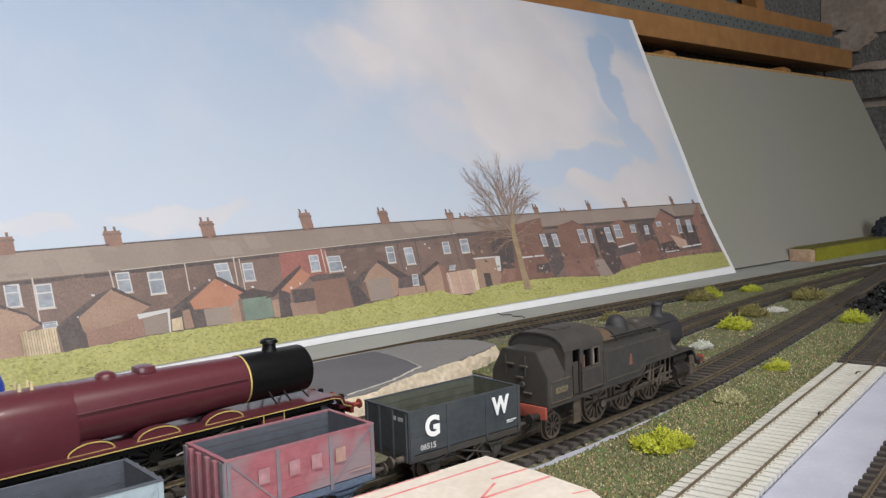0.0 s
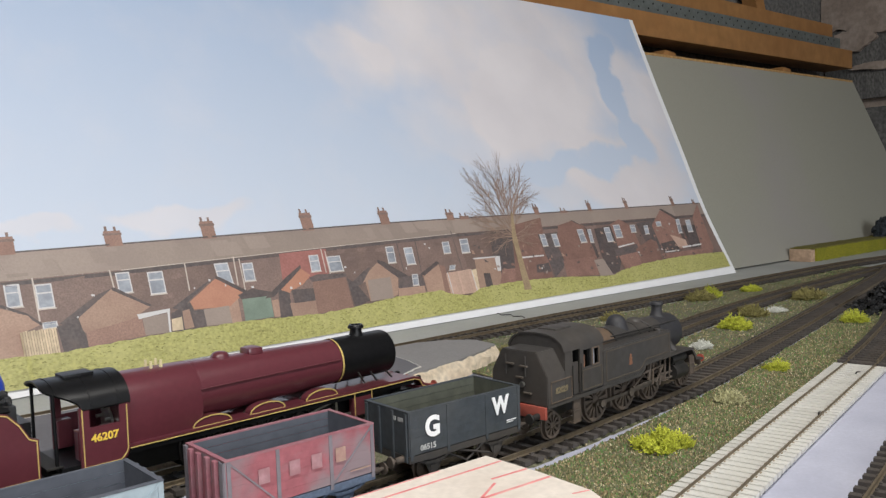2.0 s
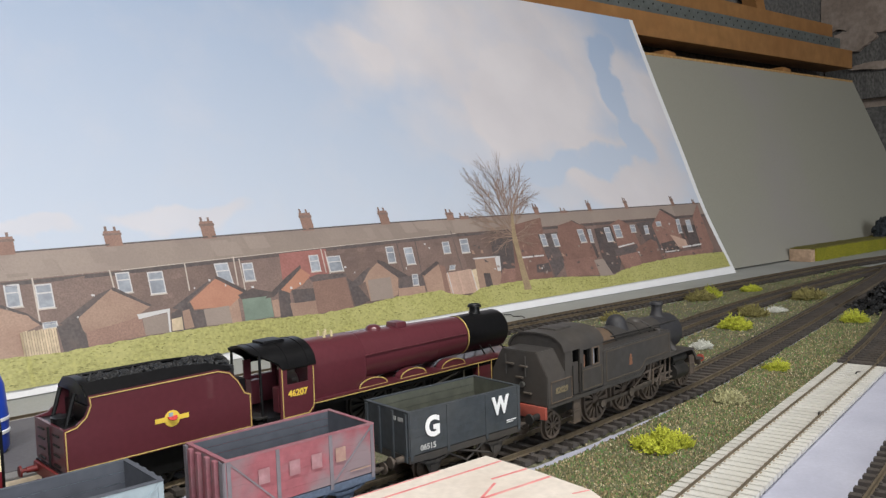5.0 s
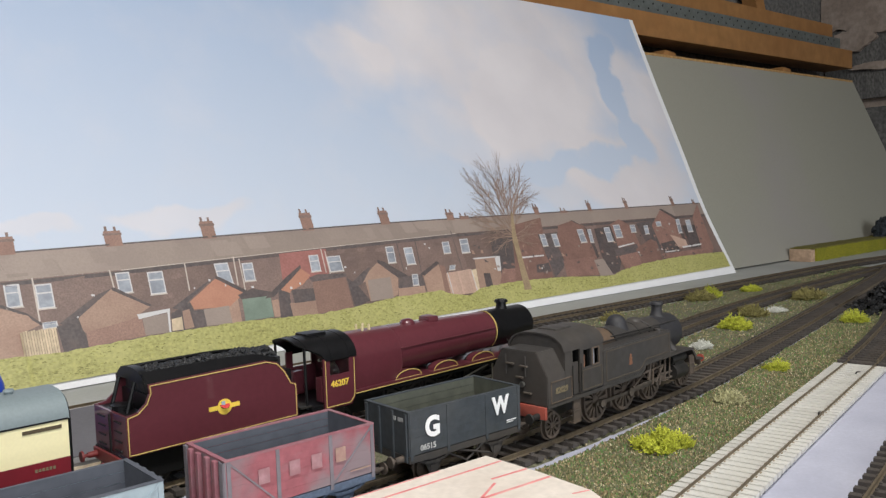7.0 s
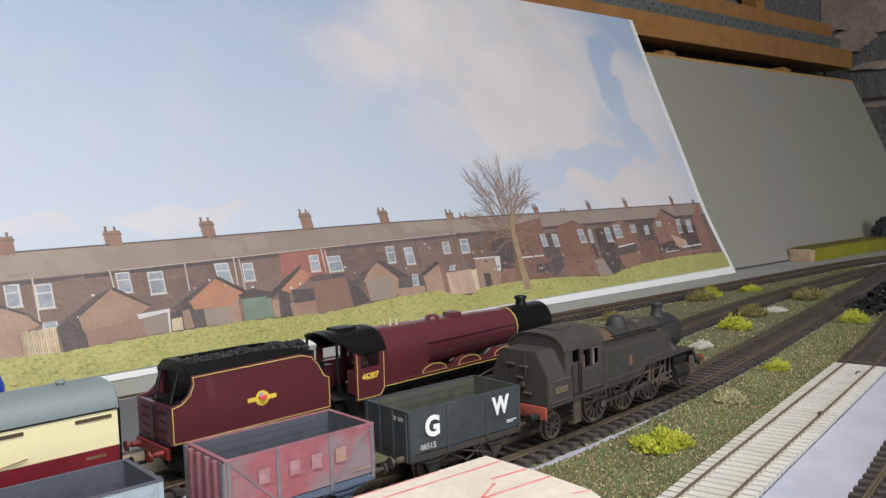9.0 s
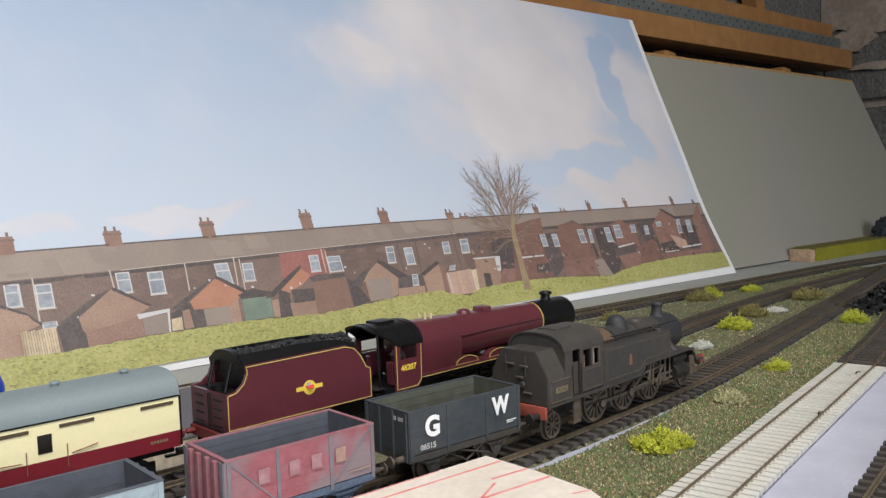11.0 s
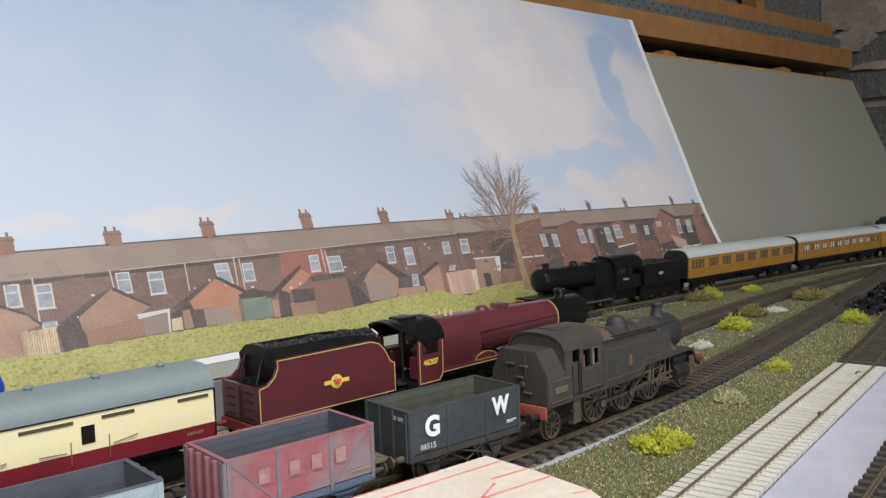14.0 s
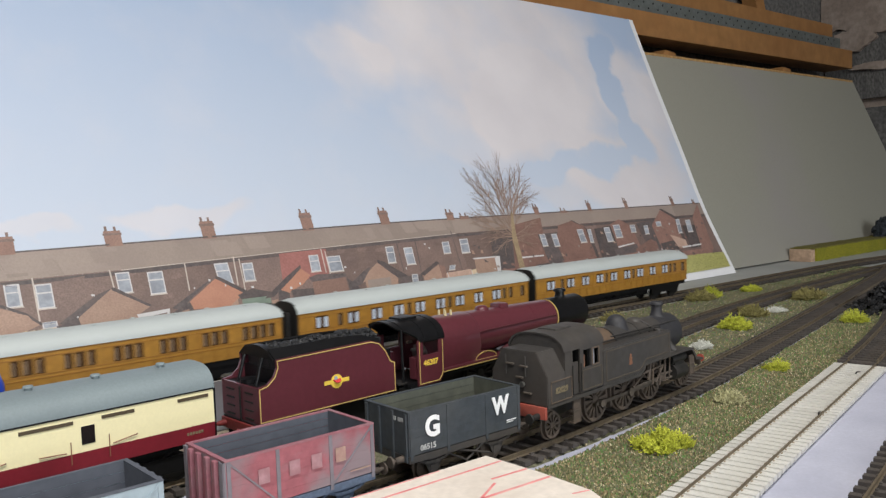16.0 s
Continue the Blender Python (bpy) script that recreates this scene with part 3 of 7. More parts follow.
def sheet_grid(bm, u0, u1, v0, v1, nu, nv, off):
    g = [[bm.verts.new(sheet(u0 + (u1 - u0) * i / nu, v0 + (v1 - v0) * j / nv, off)) for j in range(nv + 1)] for i in range(nu + 1)]
    uv = bm.loops.layers.uv.verify()
    for i in range(nu):
        for j in range(nv):
            f = bm.faces.new((g[i][j], g[i + 1][j], g[i + 1][j + 1], g[i][j + 1]))
            for lp, (a, b) in zip(f.loops, ((i, j), (i + 1, j), (i + 1, j + 1), (i, j + 1))):
                lp[uv].uv = ((u0 + (u1 - u0) * a / nu) * MM, (v0 + (v1 - v0) * b / nv) * MM)
    return bm


def shape(bm, pts, off):
    f = bm.faces.new([bm.verts.new(sheet(u, v, off)) for u, v in pts])
    return f


def printed(name, pts, off, material, parent, label=""):
    """A flat printed patch that follows the curl of the sheet."""
    bm = bmesh.new()
    bm.faces.new([bm.verts.new((u, v, 0)) for u, v in pts])
    for k, step in ((0, 24.0), (1, 8.0)):
        lo, hi = min(p[k] for p in pts), max(p[k] for p in pts)
        for c in np.arange(math.ceil(lo / step) * step, hi, step):
            co, no = Vector((0, 0, 0)), Vector((0, 0, 0))
            co[k], no[k] = c, 1
            bmesh.ops.bisect_plane(bm, geom=bm.verts[:] + bm.edges[:] + bm.faces[:], plane_co=co, plane_no=no)
    for v in bm.verts:
        v.co = sheet(v.co.x, v.co.y, off)
    return part(name, bm, material, parent, label)


def rect(u0, u1, v0, v1):
    return ((u0, v0), (u1, v0), (u1, v1), (u0, v1))


def backdrop():
    bd = thing("backdrop_print", "large printed paper backdrop of brick terraces under cloudy sky, leaning back", "backdrop print")
    bm = bmesh.new()
    sheet_grid(bm, -420, 846, 0, 412, 40, 40, 0)
    sheet_grid(bm, -420, 846, 0, 412, 2, 40, -0.6)
    paper = part("paper", bm, "paper", bd, "white paper sheet with a plain border", smooth=True)
    bm = bmesh.new()
    sheet_grid(bm, -420, 836.5, 11, 411.8, 40, 40, 0.25)
    part("printed_sky", bm, "sky", bd, "printed pale blue sky with clouds", smooth=True)
    # terrace, house by house between party walls
    walls = [-300, -215, -138, -58, 17, 95, 190, 279, 365, 430, 498, 592, 665, 765, 836.4]
    rr = random.Random(3)
    ridge = lambda u: 105 + 4 * min(1, max(0, (u + 54) / 340))
    eave = lambda u: 83.5 + 8.5 * min(1, max(0, (u + 10) / 360))
    for a, b in zip(walls, walls[1:]):
        printed("printed_wall", ((a, 14), (b, 14), (b, eave(b)), (a, eave(a))), 0.5, "print_wall", bd)
        printed("printed_roof", ((a, eave(a)), (b, eave(b)), (b, ridge(b) + rr.uniform(-0.6, 0.6)), (a, ridge(a))), 0.55, "print_roof", bd)
        printed("printed_ridge", ((a, ridge(a) - 0.9), (b, ridge(b) - 0.9), (b, ridge(b) + 0.3), (a, ridge(a) + 0.3)), 0.66, "print_dark", bd)
        if 0 < a < 340:
            printed("printed_gutter", ((a, eave(a) - 0.6), (b, eave(b) - 0.6), (b, eave(b)), (a, eave(a))), 0.6, "print_cream", bd)
        printed("printed_eaves_shade", ((a, eave(a) - 4), (b, eave(b) - 4), (b, eave(b) - 0.9), (a, eave(a) - 0.9)), 0.58, "print_dark", bd)
    # chimney stacks with pots
    for c, w, h in ((-218, 12, 14), (-138, 12, 14), (-60, 12, 14), (16, 13, 13), (95, 12, 16), (192, 12, 18), (280, 11, 15), (365, 10, 9), (384, 13, 4), (497, 8, 10), (543, 12, 3), (592, 7, 11), (666, 7, 12), (770, 7, 11), (821, 6, 4)):
        v = ridge(c) - 2
        st = printed("printed_chimney", ((c - w / 2, v), (c + w / 2, v), (c + w / 2, v + h), (c - w / 2, v + h)), 0.66, "print_stack", bd)
        printed("cap", rect(c - w / 2 - 0.8, c + w / 2 + 0.8, v + h * 0.72, v + h * 0.86), 0.7, "print_wall", st)
        for d, k in ((-w / 3, 4), (w / 5, 3.4)):
            printed("pot", rect(c + d - 1, c + d + 1, v + h, v + h + k), 0.7, "print_wall", st)
    # downpipes
    for u, v0, v1, k in ((-46.6, 51, 84, 0.3), (8.4, 69, 84.7, -0.6), (67.2, 61, 85, 1.4), (110.2, 61, 87, 2.2), (115, 51, 84.5, 2), (197.8, 64, 87, 1.5), (201.5, 62, 85, 1.5), (306.5, 55, 89, 4.6), (284.4, 57, 89, 2.4), (357.8, 50, 95, 2.5)):
        printed("printed_downpipe", ((u - k / 2 - 0.55, v0), (u - k / 2 + 0.55, v0), (u + k / 2 + 0.55, v1), (u + k / 2 - 0.55, v1)), 0.64, "print_cream" if u < 260 else "print_dark", bd)

    def sash(u, v0, v1, w, k, off):
        """An upright window of two panes, leaning by k."""
        lean_ = lambda a, b, va, vb: ((a + k * (va - v0) / (v1 - v0) - k / 2, va), (b + k * (va - v0) / (v1 - v0) - k / 2, va), (b + k * (vb - v0) / (v1 - v0) - k / 2, vb), (a + k * (vb - v0) / (v1 - v0) - k / 2, vb))
        f = printed("printed_window", lean_(u - w / 2, u + w / 2, v0, v1), off, "print_white", bd)
        h, m = v1 - v0, min(0.95, w * 0.11)
        for qa, qb in ((0.05, 0.6), (0.66, 0.94)):
            printed("pane", lean_(u - w / 2 + m, u + w / 2 - m, v0 + h * qa, v0 + h * qb), off + 0.03, "print_glass", f)
        printed("sill", lean_(u - w / 2 - 0.6, u + w / 2 + 0.6, v0 - 0.9, v0), off + 0.015, "print_cream", f)

    # bedroom windows: centre, foot, head, width, lean
    for w in ((-240, 60, 80, 11, 0), (-190, 60, 80, 11, 0), (-120, 60, 80, 11, 0), (-92, 60, 80, 11, 0), (-60.7, 63.6, 80.6, 10.5, -0), (-40.3, 60.1, 78.7, 11.4, 0.2), (16.9, 65.2, 82, 10.7, 0.1), (41.8, 61.4, 80.2, 12.6, 0.6), (99, 63.3, 82.2, 12.5, -0.8), (121.7, 63.8, 80.2, 10.3, 1.3), (188, 66, 81.9, 10.2, 1.5), (209, 63.9, 79.1, 14.9, 0.3), (274.2, 66.6, 83.7, 9.7, 2.2), (296.1, 63, 81.1, 10.9, 1.6), (345.8, 70.8, 83.6, 9.6, 1.9), (371.1, 69.4, 85, 11.5, 2.4), (-40.6, 45.4, 49.9, 10.2, -0.1)):
        sash(*w, 0.66)
    # yards, sheds, garages and rear wings along the row
    printed("printed_shed", ((-70, 63.5), (-55, 58), (-45.5, 49), (-58, 44.5), (-60.5, 26.5), (-89, 27.5), (-83, 68.5)), 0.700, "print_brick", bd)
    printed("printed_shed_roof", ((-82.5, 75), (-69.5, 66.5), (-54, 58), (-45, 49), (-46.5, 48), (-55.5, 56.5), (-70, 64.5), (-83, 71.5)), 0.709, "print_dark", bd)
    printed("printed_yard", ((-36.5, 46), (-27, 46.5), (-24.5, 35), (-25, 27), (-35, 26)), 0.718, "print_dark", bd)
    printed("printed_shed_roof", ((7, 70), (-5, 66), (-34.5, 47.5), (-26.5, 43), (-20, 50.5)), 0.727, "print_dark", bd)
    printed("printed_yard", ((-28, 46), (-19, 51.5), (-18.5, 38), (-17.5, 27), (-25.5, 26.5)), 0.736, "print_dark", bd)
    printed("printed_shed", ((-21, 50), (6.5, 69.5), (33, 52.5), (24, 47.5), (25, 44.5), (-18, 38), (-19.5, 40.5)), 0.745, "print_brick", bd)
    printed("printed_yard_wall", ((-17.5, 38.5), (6.5, 42), (24, 45.5), (24, 29.5), (-18, 27)), 0.754, "print_stack", bd)
    printed("printed_shed_roof", ((7, 71), (9.5, 70), (34, 53), (32, 52), (6.5, 68.5)), 0.763, "print_dark", bd)
    printed("printed_gutter", ((21, 47), (47, 48.5), (47, 46), (22, 43)), 0.772, "print_white", bd)
    printed("printed_garage_door", ((24.5, 43.5), (44, 45), (42.5, 29.5), (24, 29.5)), 0.781, "print_roof", bd)
    printed("printed_pipe", ((44.5, 46), (46.5, 46.5), (44, 29.5), (42.5, 29.5)), 0.790, "print_white", bd)
    printed("printed_yard", ((47, 44), (64.5, 51.5), (66, 43.5), (64, 29.5), (53.5, 29), (44.5, 29.5)), 0.799, "print_dark", bd)
    printed("printed_shed", ((46.5, 39.5), (55, 40.5), (54, 30), (45, 30)), 0.808, "print_tan", bd)
    printed("printed_yard_wall", ((56.5, 45), (62.5, 46), (63, 30.5), (55, 30)), 0.817, "print_brick", bd)
    printed("printed_shed_roof", ((91, 71), (82.5, 67), (49, 48.5), (56.5, 45.5), (65.5, 54)), 0.826, "print_dark", bd)
    printed("printed_shed", ((64.5, 52), (91, 69.5), (115.5, 54), (107.5, 50.5), (98, 43.5), (66.5, 45)), 0.835, "print_orange", bd)
    printed("printed_shed_roof", ((91, 71.5), (94.5, 70), (117, 54.5), (113.5, 53), (90.5, 69)), 0.844, "print_dark", bd)
    printed("printed_yard", ((64.5, 44), (75, 44), (74.5, 30), (64, 29.5)), 0.853, "print_dark", bd)
    printed("printed_garage_door", ((74, 44), (96.5, 44.5), (95.5, 29.5), (73.5, 30)), 0.862, "print_roof", bd)
    printed("printed_yard_wall", ((96, 43), (105.5, 49.5), (104, 29.5), (95.5, 29.5)), 0.871, "print_brick", bd)
    printed("printed_shed_roof", ((106.5, 52.5), (120.5, 57), (138.5, 51.5), (135.5, 48), (109, 48)), 0.880, "print_dark", bd)
    printed("printed_garage_door", ((109, 48.5), (135.5, 48.5), (133.5, 29.5), (107, 29.5)), 0.889, "print_green", bd)
    printed("printed_yard_wall", ((135.5, 44), (142, 44.5), (140, 29), (134, 29.5)), 0.898, "print_brick", bd)
    printed("printed_shed", ((155, 86), (204, 87), (199.5, 61.5), (181, 60.5), (161, 55.5), (151, 59.5)), 0.630, "print_red", bd)
    printed("printed_shed", ((171.5, 70.5), (180, 63), (169.5, 55), (155, 50), (152.5, 38), (147, 53.5)), 0.916, "print_orange", bd)
    printed("printed_shed_roof", ((172.5, 73.5), (172.5, 70.5), (158, 60), (138.5, 47), (129.5, 46.5), (155, 63.5)), 0.925, "print_dark", bd)
    printed("printed_yard", ((144.5, 53.5), (154.5, 49), (151, 27), (139.5, 28)), 0.934, "print_dark", bd)
    printed("printed_yard", ((152, 39.5), (180.5, 39.5), (179.5, 26.5), (151.5, 26.5)), 0.943, "print_brick", bd)
    printed("printed_yard", ((157, 51.5), (180, 50.5), (179.5, 39), (156.5, 39)), 0.952, "print_dark", bd)
    printed("printed_shed", ((180, 57), (215.5, 58), (214.5, 27.5), (198.5, 27), (176, 26.5)), 0.961, "print_stack", bd)
    printed("printed_shed_roof", ((177.5, 60.5), (186.5, 63), (217, 61), (217, 57.5), (180, 56.5)), 0.970, "print_dark", bd)
    printed("printed_yard", ((216.5, 57), (226, 48.5), (234.5, 32), (216, 27.5)), 0.979, "print_dark", bd)
    printed("printed_shed", ((224.5, 48), (256, 69), (274, 51), (267.5, 34), (257, 31), (234.5, 31.5), (235.5, 50.5)), 0.988, "print_brick", bd)
    printed("printed_shed_roof", ((241.5, 63.5), (246.5, 64.5), (231.5, 49), (217.5, 45.5), (216, 49)), 0.997, "print_dark", bd)
    printed("printed_shed_roof", ((256.5, 71), (262.5, 69), (286.5, 51.5), (275, 49.5), (255.5, 68)), 1.006, "print_dark", bd)
    printed("printed_garage_door", ((238.5, 52), (265, 52.5), (261.5, 31.5), (235, 31)), 1.015, "print_roof", bd)
    printed("printed_yard_wall", ((270, 41), (302, 40.5), (300.5, 31), (267.5, 31.5)), 1.024, "print_brick", bd)
    printed("printed_yard", ((275.5, 51), (303, 51.5), (303, 39.5), (270.5, 40)), 1.033, "print_dark", bd)
    printed("printed_yard_wall", ((304.5, 51), (328, 59.5), (327, 31), (303, 30.5)), 1.042, "print_brick", bd)
    printed("printed_shed_roof", ((301.5, 52), (326.5, 63.5), (330, 61), (305.5, 49.5)), 1.051, "print_dark", bd)
    printed("printed_yard_wall", ((329, 59), (335, 57), (332, 26.5), (324, 27)), 1.060, "print_stack", bd)
    printed("printed_fence", ((333.5, 49.5), (368, 51), (363.5, 25), (330.5, 25)), 1.069, "print_pink", bd)
    printed("printed_fence", ((368, 49.5), (382.5, 51.5), (378, 27.5), (366, 26)), 1.078, "print_tan", bd)
    printed("printed_yard", ((409, 81.5), (443, 82.5), (430, 43), (401.5, 39.5)), 1.087, "print_dark", bd)
    printed("printed_shed", ((377.5, 61.5), (411.5, 61.5), (405, 29), (370.5, 28.5)), 1.096, "print_brick", bd)
    printed("printed_gutter", ((376, 62.5), (412.5, 62), (412, 60.5), (376, 61)), 1.105, "print_white", bd)
    printed("printed_gutter", ((406.5, 61), (414.5, 61.5), (409, 45), (404, 45)), 1.114, "print_white", bd)
    printed("printed_garage_door", ((383, 44.5), (392, 44), (390, 29), (380, 28.5)), 1.123, "print_dark", bd)
    printed("printed_yard_wall", ((411, 46), (439, 46), (435.5, 29), (400, 29)), 1.132, "print_wing", bd)
    printed("printed_shed", ((450.5, 96), (499, 103), (488.5, 58), (483, 29.5), (424.5, 31)), 1.141, "print_wing", bd)
    printed("printed_gutter", ((441, 58), (481.5, 57.5), (481.5, 56), (441, 56)), 1.150, "print_white", bd)
    printed("printed_yard", ((464, 46.5), (484.5, 47.5), (484.5, 36.5), (461, 37.5)), 1.159, "print_dark", bd)
    printed("printed_yard", ((484, 82.5), (523, 83.5), (523.5, 59), (505, 39), (486.5, 29)), 1.168, "print_dark", bd)
    printed("printed_gutter", ((517, 61), (531, 61), (530, 60), (515.5, 59)), 1.177, "print_white", bd)
    printed("printed_shed", ((523.5, 91.5), (550, 96), (570, 87.5), (574.5, 58.5), (571, 45.5), (511.5, 43.5), (510.5, 70.5)), 1.186, "print_wing", bd)
    printed("printed_yard_wall", ((509.5, 47.5), (564.5, 48.5), (561.5, 25), (505.5, 27.5)), 1.195, "print_wing", bd)
    printed("printed_shed_roof", ((546.5, 97.5), (553.5, 95.5), (575, 81), (574.5, 47.5), (569, 45.5), (569, 86)), 1.204, "print_dark", bd)
    printed("printed_fence", ((562, 44), (589.5, 44), (587.5, 22.5), (562, 23)), 1.213, "print_roof", bd)
    printed("printed_yard", ((585, 83.5), (624.5, 85.5), (625, 54.5), (600.5, 26.5), (585.5, 23.5), (578.5, 47)), 1.222, "print_dark", bd)
    printed("printed_shed", ((618, 87.5), (639.5, 93.5), (658.5, 82), (660.5, 56), (652, 46.5), (615, 46)), 1.231, "print_wing", bd)
    printed("printed_gutter", ((616.5, 57.5), (650.5, 60.5), (650.5, 59), (616.5, 55.5)), 1.240, "print_white", bd)
    printed("printed_yard", ((607, 54.5), (654.5, 58), (653, 46), (606, 45.5)), 1.249, "print_dark", bd)
    printed("printed_yard_wall", ((610, 45), (665.5, 49), (666.5, 29.5), (611.5, 26)), 1.258, "print_wing", bd)
    printed("printed_yard", ((670.5, 86), (714, 88.5), (704, 48.5), (676.5, 47.5)), 1.267, "print_dark", bd)
    printed("printed_shed", ((648, 51.5), (686.5, 62.5), (696.5, 58.5), (692.5, 32), (648, 29.5)), 1.276, "print_wing", bd)
    printed("printed_shed", ((701.5, 81), (733, 101.5), (762, 90), (760, 65), (753, 44.5), (702, 45.5)), 1.285, "print_wing", bd)
    printed("printed_shed_roof", ((731.5, 103.5), (739, 103), (766.5, 89), (763, 50.5), (755.5, 49.5), (758, 88)), 1.294, "print_dark", bd)
    printed("printed_yard", ((703.5, 55), (741.5, 58), (738.5, 41), (703.5, 40.5)), 1.303, "print_dark", bd)
    printed("printed_shed", ((732, 66), (762, 56.5), (761, 48), (739.5, 45.5)), 1.312, "print_pink", bd)
    printed("printed_gutter", ((705.5, 43.5), (736.5, 43.5), (736.5, 42), (706, 42)), 1.321, "print_white", bd)
    printed("printed_yard", ((769, 77), (810.5, 76.5), (802, 44.5), (765.5, 43.5)), 1.330, "print_dark", bd)
    printed("printed_yard_wall", ((696.5, 41), (797, 41), (798, 28.5), (696.5, 30.5)), 1.339, "print_wing", bd)
    printed("printed_shed", ((801.5, 87.5), (827, 107), (818, 39.5), (804, 30.5), (788, 37)), 1.348, "print_wing", bd)
    printed("printed_gutter", ((747.5, 47.5), (794, 48.5), (792.5, 46.5), (747, 45)), 1.357, "print_white", bd)
    for w in ((292.9, 40.9, 52.2, 7.4, 2.7), (344.1, 52.4, 57.2, 7.9, 2.4), (490.6, 67.6, 82.4, 8.9, 0.9), (510, 65.8, 81.4, 9.1, 1.4), (557.5, 67.3, 84.3, 10.9, 0.7), (607.3, 64.8, 83.8, 11, 2.5), (627.7, 68.8, 86.1, 13.1, 2.6), (659.8, 74, 84.2, 10.6, 2.4), (686.6, 70, 81.8, 8.6, 3.5), (717.6, 79.4, 85.8, 10.8, 1.8), (760.6, 66.8, 86.8, 8.8, 6.2), (784.4, 67, 84.6, 11.8, 4.8), (573.4, 66.2, 83.2, 6.5, 3.4)):
        sash(*w, 1.44)
    # boarded fences
    for a, b, f, e in ((-61, -37, 25, 44.5), (-150, -100, 22, 40)):
        for i in range(int((b - a) / 1.7)):
            u = a + i * 1.7
            printed("printed_fence_board", rect(u, u + 1.45, f, e + (i % 3) * 0.3), 1.45, "print_tan", bd)
    for i in range(14):
        u = 333 + i * 2.45
        printed("printed_fence_board", ((u - 1.5, 25), (u + 0.7, 25), (u + 3.2, 49.6 + (i % 2) * 0.4), (u + 1.0, 49.6)), 1.45, "print_pink", bd)
    for u in (334, 366.5):
        printed("printed_fence_post", ((u - 1, 25), (u, 25), (u + 2, 50), (u + 1, 50)), 1.46, "print_white", bd)
    # slates, brick repairs, lamps and pots too small to name
    fr = random.Random(21)
    for k in range(40):
        x = fr.uniform(-200, 340)
        wq = fr.uniform(8, 30)
        v0 = eave(x) + fr.uniform(0.5, 9)
        printed("printed_slate_patch", ((x, v0), (x + wq, v0), (x + wq - 4, min(ridge(x) - 1, v0 + 12)), (x - 4, min(ridge(x) - 1, v0 + 12))), 0.6 + k * 0.0012, "print_roof", bd)
    for k in range(46):
        x, y = fr.uniform(-100, 360), fr.uniform(56, 82)
        printed("printed_brick_patch", ((x, y), (x + fr.uniform(4, 16), y - 0.4), (x + fr.uniform(4, 16), y + fr.uniform(1.5, 5)), (x, y + fr.uniform(1.5, 5))), 0.61 + k * 0.0004, "print_wall", bd)
    for u, v in ((-9, 65), (-22, 50), (84, 67), (97, 61), (70, 62), (217, 66), (120, 57), (226, 60), (166, 55), (156, 52), (318, 82), (322, 77), (400, 47), (470, 41), (286, 58), (740, 80), (700, 46), (650, 46)):
        printed("printed_fitting", rect(u, u + fr.uniform(1, 2.6), v, v + fr.uniform(1, 2.6)), 1.47, "print_white", bd)
    for k in range(120):
        x, y = fr.uniform(375, 820), fr.uniform(33, 80)
        printed("printed_clutter", ((x, y), (x + fr.uniform(1, 6), y - fr.uniform(-1, 1)), (x + fr.uniform(2, 5), y + fr.uniform(0.8, 4)), (x + 0.5, y + fr.uniform(0.8, 4))), 1.38 + k * 0.0004, fr.choice(("print_dark", "print_dark", "print_wing", "print_brick", "print_stack", "print_roof")), bd)
    # bare tree beside the yards
    bm = bmesh.new()
    tr = random.Random(11)

    def limb(u, v, ang, length, w, depth):
        bend = ang + tr.uniform(-0.12, 0.12)
        mu, mv = u + length * 0.5 * math.cos(ang), v + length * 0.5 * math.sin(ang)
        uu, vv = mu + length * 0.5 * math.cos(bend), mv + length * 0.5 * math.sin(bend)
        nu, nv = -math.sin(ang) * w / 2, math.cos(ang) * w / 2
        for (pa, pb, ka, kb) in (((u, v), (mu, mv), 1.0, 0.8), ((mu, mv), (uu, vv), 0.8, 0.6)):
            shape(bm, ((pa[0] + nu * ka, pa[1] + nv * ka), (pa[0] - nu * ka, pa[1] - nv * ka), (pb[0] - nu * kb, pb[1] - nv * kb), (pb[0] + nu * kb, pb[1] + nv * kb)), 1.56)
        if depth:
            for i in range(2):
                limb(uu, vv, bend + tr.uniform(-0.42, 0.42), length * tr.uniform(0.66, 0.92), max(0.3, w * 0.6), depth - 1)
            for q in (0.35, 0.7):
                limb(u + (uu - u) * q, v + (vv - v) * q, ang + tr.choice((-1, 1)) * tr.uniform(0.45, 0.85), length * 0.6, max(0.28, w * 0.45), depth - 1)

    for k in range(8):
        limb(446 + k * 0.5, 82 + k * 2.6, radians(136 - k * 13 + tr.uniform(-5, 5)), 25 + 8 * math.sin(math.pi * k / 7), 1.9, 3)
    for ang, v, ln in ((164, 84, 26), (176, 82, 22), (150, 90, 24), (22, 82, 22), (8, 80, 20), (36, 90, 22), (-22, 80, 15), (196, 80, 18)):
        limb(445, v, radians(ang), ln, 1.5, 2)
    part("printed_twig", bm, "print_twig", bd, "bare winter twigs")
    bm = bmesh.new()
    for q in (((432, 20), (443, 19.5), (445.5, 50), (437.5, 50)), ((437.5, 50), (445.5, 50), (450, 83), (443, 83)), ((443, 83), (450, 83), (457, 112), (454.5, 112))):
        shape(bm, q, 1.64)
    part("printed_trunk", bm, "print_bark", bd)
    # rough grass bank with an uneven top edge
    bm = bmesh.new()
    us = np.arange(-420, 836.6, 3.0)
    us[-1] = 836.4
